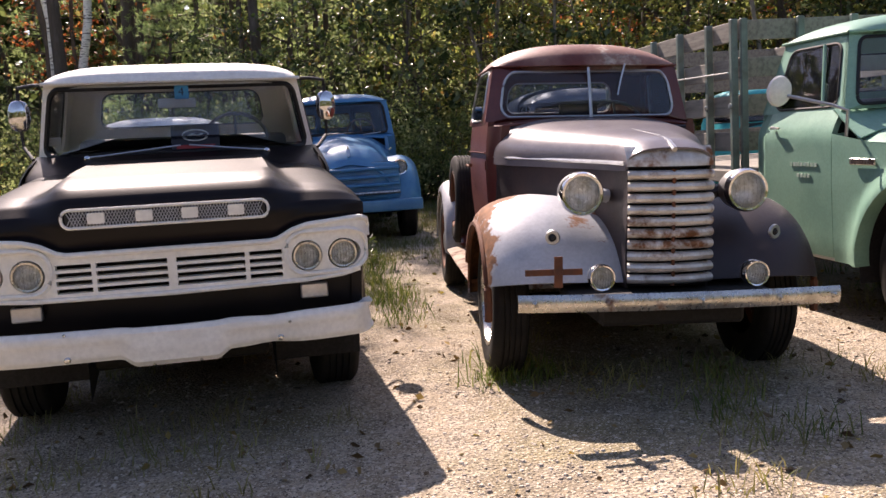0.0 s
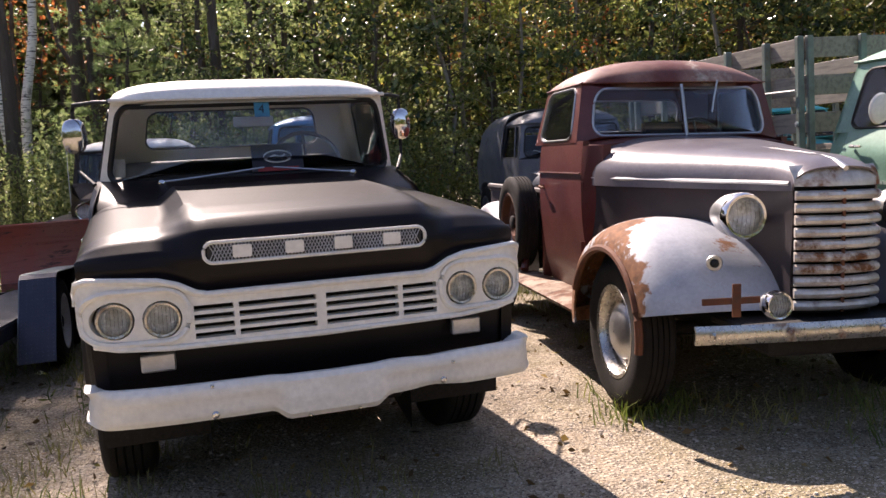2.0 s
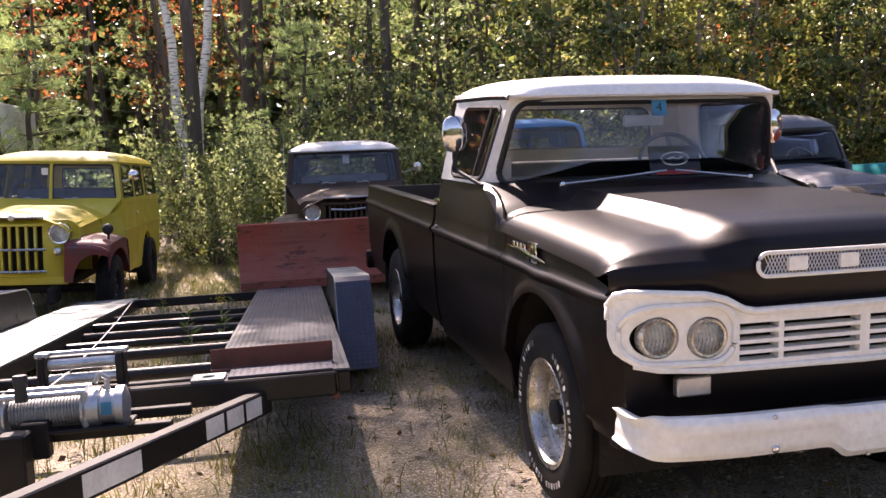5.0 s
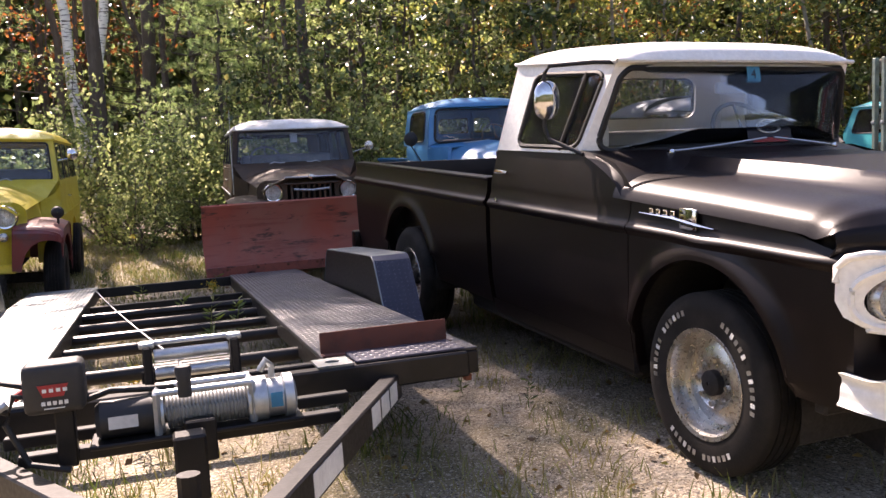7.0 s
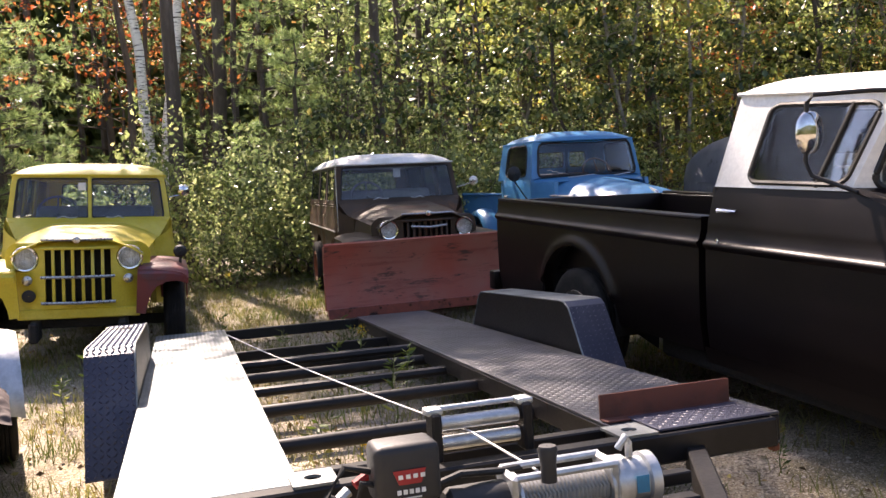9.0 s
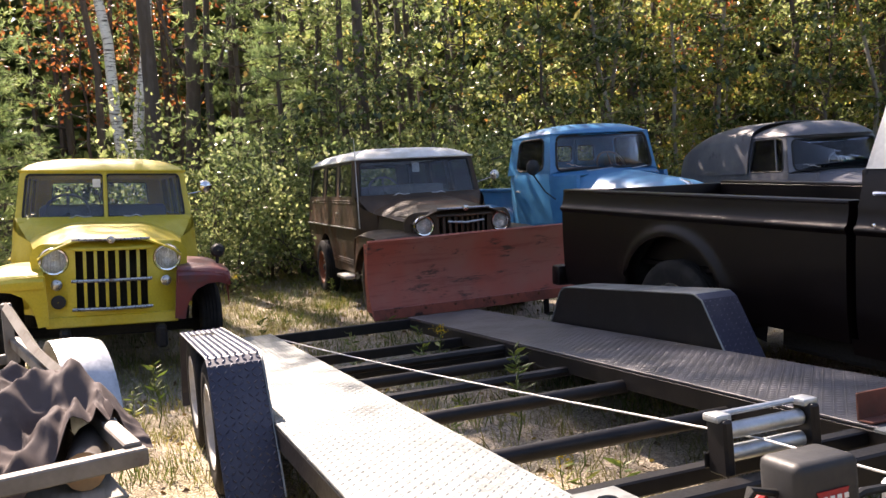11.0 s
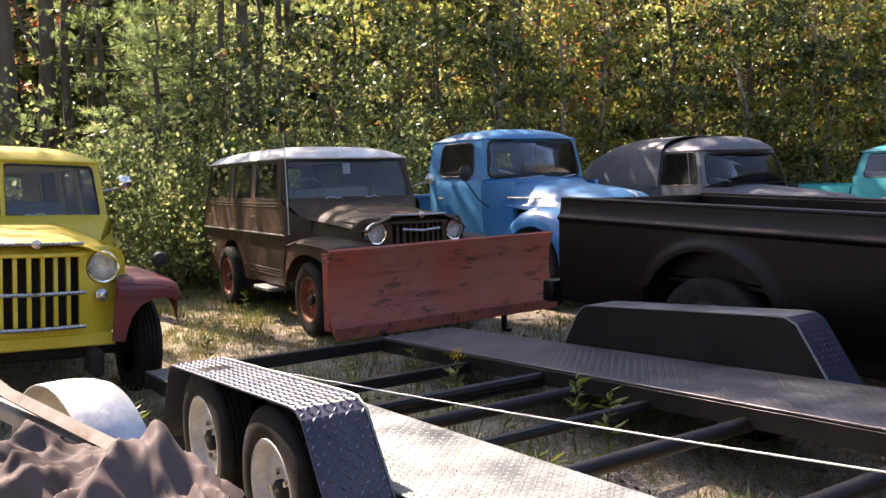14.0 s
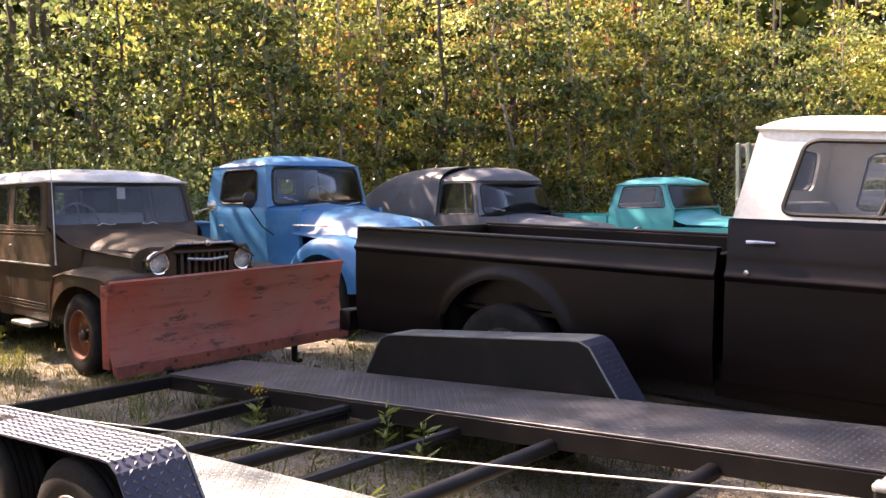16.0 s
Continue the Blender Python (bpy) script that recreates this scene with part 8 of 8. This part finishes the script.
plant(stems[1], [(-0.2, 20.3, 0.4, 1.1, 0.1), (0.9, 21.2, 1.9, 1.2, 0.15), (2.5, 20.8, 3.6, 1.1, 0.1), (7.3, 20.2, 5.2, 1.0, 0.1), (9.6, 18.3, 1.1, 1.0, 0.05), (11.6, 17.6, 2.9, 1.2, 0.0), (13.4, 17.9, 4.7, 1.1, 0.05), (15.6, 16.6, 0.2, 1.2, 0.0), (18.6, 15.4, 3.9, 1.1, 0.0), (-1.4, 22.6, 2.2, 1.2, 0.2)])
# broad unseen crowns added to dapple the yard; closed row keeps deep wood dark
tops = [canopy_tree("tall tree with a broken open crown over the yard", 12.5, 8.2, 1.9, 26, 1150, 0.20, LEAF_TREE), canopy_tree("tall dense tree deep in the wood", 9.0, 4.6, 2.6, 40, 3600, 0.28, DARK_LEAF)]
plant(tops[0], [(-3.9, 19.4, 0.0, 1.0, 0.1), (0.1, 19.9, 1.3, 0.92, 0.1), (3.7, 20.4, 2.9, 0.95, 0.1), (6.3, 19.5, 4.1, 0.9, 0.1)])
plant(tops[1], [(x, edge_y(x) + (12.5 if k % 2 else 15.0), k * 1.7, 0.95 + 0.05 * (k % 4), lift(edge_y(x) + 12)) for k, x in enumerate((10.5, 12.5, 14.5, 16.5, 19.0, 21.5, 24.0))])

# deeper wood: many clumps, trunks between, one mass
n = 24000
xs = rng.uniform(-22, 30, n)
dp = rng.uniform(6.0, 13.0, n)
ys = np.array([edge_y(x) for x in xs]) + dp
zs = rng.uniform(0, 1, n) ** 0.9 * (1.2 + dp * 0.62)
cx, cz = np.round(xs / 1.1 + 0.35 * np.sin(ys)), np.round(zs / 0.9)
keep = np.sin(cx * 12.9 + cz * 78.2 + np.round(ys / 1.3) * 37.7) * 43758.5 % 1 > 0.30
keep &= ~((xs > -7.5) & (xs < -0.8) & (ys < 26.5) & (zs > 2.2))
pts = np.stack([xs, ys, zs + 0.05 * np.maximum(0, ys - 16.5)], 1)[keep]
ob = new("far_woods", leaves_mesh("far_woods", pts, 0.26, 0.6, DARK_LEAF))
tagged(ob, "deep shaded wood of dark green leaves", "woods", kind="stuff")
n = 78000
xs = rng.uniform(-40, 55, n)
dp = rng.uniform(17.0, 25.0, n)
pts = np.stack([xs, np.array([edge_y(x) for x in xs]) + dp, rng.uniform(0, 1, n) * 11.5], 1)
pts[:20000, 0] = rng.uniform(28, 36, 20000)
pts[:20000, 1] = rng.uniform(-12, 26, 20000)
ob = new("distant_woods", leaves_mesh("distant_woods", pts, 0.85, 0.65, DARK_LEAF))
tagged(ob, "distant dark wood behind the trees", "woods", kind="stuff")
bm = None
for k in range(64):
    x = lerp(-20, 28, (k + rng.uniform(0, 1)) / 64)
    y = edge_y(x) + rng.uniform(4.5, 12)
    bm = tube([(x, y, 0), (x + rng.normal() * 0.1, y, 4), (x + rng.normal() * 0.2, y, 8.5)], [0.10, 0.08, 0.04], 6, bm)
tagged(part("far_trunks", bm, BARK, None), "dark trunks deep in the wood", "woods", kind="stuff")


# unseen leaf belt closes the yard behind and beside, added to darken paint reflections
n = 16000
pts = np.stack([rng.uniform(-38, 34, n), rng.uniform(-24, -15, n), rng.uniform(0, 1, n) * 7], 1)
pts[:6000, 0], pts[:6000, 1] = rng.uniform(-36, -27, 6000), rng.uniform(-20, 16, 6000)
tagged(new("unseen_leaf_belt", leaves_mesh("unseen_leaf_belt", pts, 0.9, 0.6, DARK_LEAF)), "unseen belt of leaves added to darken reflections in the yard", "woods", kind="stuff")


# white box trailer at the edge of the yard
def box_trailer():
    t = thing("box_trailer", "plain white box trailer parked by the pines", "trailer", pose(-8.08, 16.6, 0))
    b = part("box_body", box(-1.25, 1.25, -0.9, 2.6, 0.55, 2.95, 0.06, None, 3), WHITE_OLD, t)
    part("belt_moulding", box(-1.265, 1.265, -0.915, 2.615, 1.75, 1.79, 0.006), ALU, b)
    part("lower_panel", box(-1.258, 1.258, -0.908, 2.608, 0.6, 1.74, 0.01), GALV, b)
    for s in (-1, 1):
        wheel(t, s * 1.1, 0.9, 0.34, 0.34, 0.18, 0.2, WHITE_WHEEL, None, s, holes=5)
    part("axle", tube([(-1.05, 0.9, 0.34), (1.05, 0.9, 0.34)], 0.04, 8), DARK, t)
    part("chassis", box(-0.9, 0.9, -0.8, 2.5, 0.42, 0.56, 0.02), DARK, t)
    part("prop_stand", tube([(0.9, -0.6, 0.5), (0.9, -0.6, 0.0)], 0.04, 8), DARK, t)
    part("prop_stand", tube([(-0.9, -0.6, 0.5), (-0.9, -0.6, 0.0)], 0.04, 8), DARK, t)


box_trailer()


# ---- ground ----
def ground_mat():
    m, nt, bs = nodes_of("gravel_ground")
    pos = nt.nodes.new("ShaderNodeNewGeometry").outputs["Position"]
    vor = nt.nodes.new("ShaderNodeTexVoronoi")
    vor.inputs["Scale"].default_value = 55
    nt.links.new(pos, vor.inputs["Vector"])
    big = noise_node(nt, 0.7, 5, 0.6)
    mid = noise_node(nt, 7, 6, 0.65)
    fine = noise_node(nt, 120, 4, 0.6)
    peb = ramp(nt, vor.outputs["Color"], 0.1, 0.9, (0.15, 0.12, 0.09, 1), (0.50, 0.43, 0.33, 1)).outputs[0]
    sand = mixc(nt, ramp(nt, fine.outputs[0], 0.35, 0.65).outputs[0], (0.21, 0.165, 0.11), (0.41, 0.335, 0.235))
    c = mixc(nt, ramp(nt, mid.outputs[0], 0.42, 0.58).outputs[0], sand, peb)
    dry = mixc(nt, ramp(nt, fine.outputs[0], 0.3, 0.7).outputs[0], (0.13, 0.11, 0.055), (0.27, 0.23, 0.12))
    c = mixc(nt, ramp(nt, big.outputs[0], 0.46, 0.62).outputs[0], c, dry)
    patch = noise_node(nt, 2.6, 6, 0.7)
    c = mixc(nt, ramp(nt, patch.outputs[0], 0.46, 0.74).outputs[0], c, (0.12, 0.095, 0.06))
    grit = nt.nodes.new("ShaderNodeTexVoronoi")
    grit.inputs["Scale"].default_value = 130
    nt.links.new(pos, grit.inputs["Vector"])
    c = mixc(nt, ramp(nt, grit.outputs["Color"], 0.72, 0.8).outputs[0], c, (0.46, 0.40, 0.31))
    c = mixc(nt, ramp(nt, grit.outputs["Color"], 0.16, 0.22, (1, 1, 1, 1), (0, 0, 0, 1)).outputs[0], c, (0.06, 0.048, 0.036))
    nt.links.new(c, bs.inputs["Base Color"])
    bs.inputs["Roughness"].default_value = 0.95
    add = nt.nodes.new("ShaderNodeMath")
    add.operation = "ADD"
    nt.links.new(vor.outputs["Distance"], add.inputs[0])
    nt.links.new(mid.outputs[0], add.inputs[1])
    bump(nt, bs, add.outputs[0], 0.5, 0.03)
    return m


def ground_z(x, y):
    near = 1 if abs(x) < 20 and -10 < y < 30 else 0
    return 0.012 * noise.noise(Vector((x * 0.8, y * 0.8, 0))) * near + lift(y) * (1 if y < 60 else 1)


G = 150
bm = grid(lambda u, v: (lambda x, y: (x, y, ground_z(x, y)))(math.copysign(abs(2 * u - 1) ** 2.6 * 220, u - 0.5), 8 + math.copysign(abs(2 * v - 1) ** 2.6 * 220, v - 0.5)), G, G)
tagged(part("ground", bm, ground_mat(), None, "sandy gravel yard with dry grass"), kind="structure")

# pebbles
n = 30000
verts, faces = [], []
base = [Vector((math.cos(a) * r, math.sin(a) * r, z)) for r, z, k in ((1, 0, 5), (0.62, 0.5, 5)) for a in [2 * math.pi * i / k for i in range(k)]]
for k in range(n):
    x, y = (rng.uniform(-6, 5), rng.uniform(1.5, 13)) if k % 3 else (rng.uniform(-2.2, 4.0), rng.uniform(1.6, 5.2))
    s = 0.005 + 0.011 * rng.uniform(0, 1) ** 3
    a, q, w = rng.uniform(0, 6.28), rng.uniform(0.6, 1.0), rng.uniform(0.6, 1.2)
    o = len(verts)
    z = ground_z(x, y) - 0.002
    for b in base:
        j = rng.uniform(0.8, 1.2)
        bx, by = b.x * s * j, b.y * s * q * j
        verts.append((x + bx * math.cos(a) - by * math.sin(a), y + bx * math.sin(a) + by * math.cos(a), z + b.z * s * w))
    for i in range(5):
        faces.append((o + i, o + (i + 1) % 5, o + 5 + (i + 1) % 5, o + 5 + i))
    faces.append((o + 5, o + 6, o + 7, o + 8, o + 9))
me = bpy.data.meshes.new("pebbles")
me.from_pydata(verts, [], faces)
pm, pnt, pbs = nodes_of("pebble_stone")
pg = pnt.nodes.new("ShaderNodeNewGeometry")
pr = ramp(pnt, pg.outputs["Random Per Island"], 0.0, 1.0, (0.20, 0.165, 0.13, 1), (0.55, 0.48, 0.39, 1))
pnt.links.new(pr.outputs[0], pbs.inputs["Base Color"])
pbs.inputs["Roughness"].default_value = 0.85
me.materials.append(pm)
tagged(new("pebbles", me), "loose pale pebbles on the gravel", "gravel", kind="stuff")


# fallen leaves
n = 5200
fx, fy = rng.uniform(-8, 6, n), rng.uniform(1.6, 16, n)
fz = np.array([ground_z(a, b) for a, b in zip(fx, fy)]) + 0.008
LITTER = leaf_mat("fallen_leaves", [(0, (0.10, 0.055, 0.025)), (0.6, (0.22, 0.13, 0.05)), (0.9, (0.40, 0.26, 0.08)), (1, (0.5, 0.40, 0.08))], 0.6, 0.25)
fd = rng.normal(size=(n, 3)) * np.array([1, 1, 0.25])
tagged(new("fallen_leaves", leaves_mesh("fallen_leaves", np.stack([fx, fy, fz], 1), 0.045, 0.65, LITTER, 0.0, fd)), "brown fallen leaves on the gravel", "leaves", kind="stuff")


# grass blades: tufts where wheels and trailers keep feet away
def grass_patch(name, spots, blades, h, material):
    n = len(spots) * blades
    c = np.repeat(np.array(spots), blades, 0)
    p = c + rng.normal(size=(n, 2)) * 0.07
    hh = h * rng.uniform(0.3, 1.2, n)
    a = rng.uniform(0, 6.28, n)
    ln = rng.normal(size=(n, 2)) * 0.45
    w = 0.0035
    z0 = np.array([lift(y) for y in p[:, 1]]) - 0.01
    co = np.empty((n, 5, 3))
    dx, dy = np.cos(a) * w, np.sin(a) * w
    mid = p + ln * hh[:, None] * 0.4
    tip = p + ln * hh[:, None]
    co[:, 0] = np.stack([p[:, 0] - dx, p[:, 1] - dy, z0], 1)
    co[:, 1] = np.stack([p[:, 0] + dx, p[:, 1] + dy, z0], 1)
    co[:, 2] = np.stack([mid[:, 0] + dx * 0.8, mid[:, 1] + dy * 0.8, z0 + hh * 0.6], 1)
    co[:, 3] = np.stack([mid[:, 0] - dx * 0.8, mid[:, 1] - dy * 0.8, z0 + hh * 0.6], 1)
    co[:, 4] = np.stack([tip[:, 0], tip[:, 1], z0 + hh], 1)
    idx = np.arange(n)[:, None] * 5
    tri = np.concatenate([idx + np.array([[0, 1, 2]]), idx + np.array([[0, 2, 3]]), idx + np.array([[3, 2, 4]])], 1).ravel()
    me = bpy.data.meshes.new(name)
    me.vertices.add(n * 5)
    me.vertices.foreach_set("co", co.ravel())
    me.loops.add(n * 9)
    me.loops.foreach_set("vertex_index", tri.astype(np.int32))
    me.polygons.add(n * 3)
    me.polygons.foreach_set("loop_start", np.arange(0, n * 9, 3, dtype=np.int32))
    me.update(calc_edges=True)
    me.materials.append(material)
    return new(name, me)


DRY = leaf_mat("dry_grass", [(0, (0.20, 0.17, 0.06)), (0.5, (0.34, 0.29, 0.11)), (0.8, (0.22, 0.24, 0.07)), (1, (0.45, 0.40, 0.2))], 0.6, 0.35)
LUSH = leaf_mat("green_grass", [(0, (0.07, 0.11, 0.02)), (0.6, (0.14, 0.19, 0.035)), (1, (0.30, 0.30, 0.08))], 0.5, 0.4)
spots = []
while len(spots) < 8600:
    x, y = rng.uniform(-10, 10), rng.uniform(1.6, 18)
    d = noise.noise(Vector((x * 0.9, y * 0.9, 3))) + 0.5 * noise.noise(Vector((x * 3, y * 3, 1)))
    want = 0.0 + 0.42 * sstep(5, 15, y) + (0.32 if -7 < x < -1.2 else 0) - (0.5 if 0.3 < x < 2 and y < 9 else 0)
    if d < want - 0.12:
        spots.append((x, y))
tagged(grass_patch("dry_grass", spots, 13, 0.10, DRY), "thin dry grass over the gravel", "grass", kind="stuff")
spots = []
while len(spots) < 1700:
    x, y = rng.uniform(-10, 12), rng.uniform(2.2, 17.5)
    k = noise.noise(Vector((x * 1.3, y * 1.3, 7)))
    if k > ((0.12 if x < -1.0 else 0.32) if y < 12 else 0.02) and not (0.2 < x < 1.5 and y < 7):
        spots.append((x, y))
spots += [(1.35 + rng.normal() * 0.12, rng.uniform(6.0, 10)) for _ in range(70)] + [(1.72 + rng.normal() * 0.1, 4.45 + rng.normal() * 0.15) for _ in range(16)]
tagged(grass_patch("green_grass", spots, 14, 0.15, LUSH), "tufts of green grass in the yard", "grass", kind="stuff")


# tall weeds standing in the trailer frame and by the wheels
def weed(label, h, flower):
    t = thing("weed", label, "weed", Matrix(), "weeds in the yard")
    st = [(0.02 * math.sin(k), 0.015 * math.cos(k * 2), h * k / 5) for k in range(6)]
    part("stem", tube(st, [0.005, 0.005, 0.004, 0.004, 0.003, 0.002], 5), LUSH, t)
    m = int(26 * h / 0.4)
    z = rng.uniform(0.12, 1.0, m) * h
    a = rng.uniform(0, 6.28, m)
    d = np.stack([np.cos(a), np.sin(a), rng.uniform(0.1, 0.7, m)], 1)
    ob = new("leaves", leaves_mesh("leaves", np.stack([0 * z, 0 * z, z], 1), 0.085, 0.22, LUSH, 0.0, d))
    ob.parent = t
    if flower:
        f = rng.normal(size=(70, 3)) * np.array([0.025, 0.025, 0.02]) + np.array([0, 0, h])
        o2 = new("flower_head", leaves_mesh("flower_head", f, 0.014, 0.7, YELLOW_FLOWER))
        o2.parent = t
    return t


YELLOW_FLOWER = leaf_mat("yellow_flowers", [(0, (0.5, 0.33, 0.02)), (1, (0.7, 0.5, 0.05))], 0.6)
w1, w2, w3 = weed("leafy green weed standing in the grass", 0.45, False), weed("goldenrod weed with a yellow flower head", 0.42, True), weed("low leafy weed in the gravel", 0.26, False)


def weeds(proto, places):
    for k, (x, y, s) in enumerate(places):
        m = pose(x, y, lift(y) - 0.01, 0, 0, k * 67)
        o = proto if k == 0 else copy_thing(proto, m)
        o.matrix_basis = m @ Matrix.Scale(s, 4)


weeds(w1, [(-3.05, 5.95, 0.9), (-2.75, 7.45, 1.1), (-2.55, 7.9, 1.0), (-2.9, 8.6, 0.9), (-3.2, 9.3, 0.9), (-2.6, 9.5, 0.8), (-4.6, 8.9, 1.0), (-4.75, 8.6, 0.8), (-3.6, 10.9, 0.8), (-2.2, 13.9, 0.7), (-3.0, 14.6, 0.8), (0.6, 11.5, 0.8), (-0.6, 10.3, 0.8), (1.35, 8.6, 0.9), (-6.6, 12.5, 1.0), (-7.2, 11.8, 0.9)])
weeds(w2, [(-3.2, 6.15, 0.9), (-2.65, 8.9, 1.0), (-1.2, 5.9, 0.55), (-3.35, 14.2, 1.0)])
weeds(w3, [(-3.25, 7.3, 1.1), (-3.15, 7.5, 0.9), (-2.8, 8.2, 1.0), (-2.85, 6.6, 0.9), (-1.45, 6.3, 0.8), (-2.5, 10.6, 1.0), (-3.3, 12.2, 0.8), (-2.75, 13.2, 1.0), (-4.1, 14.4, 1.1), (1.5, 9.3, 1.0), (0.3, 10.6, 1.0), (-6.0, 13.6, 1.1), (-4.9, 9.6, 0.9)])
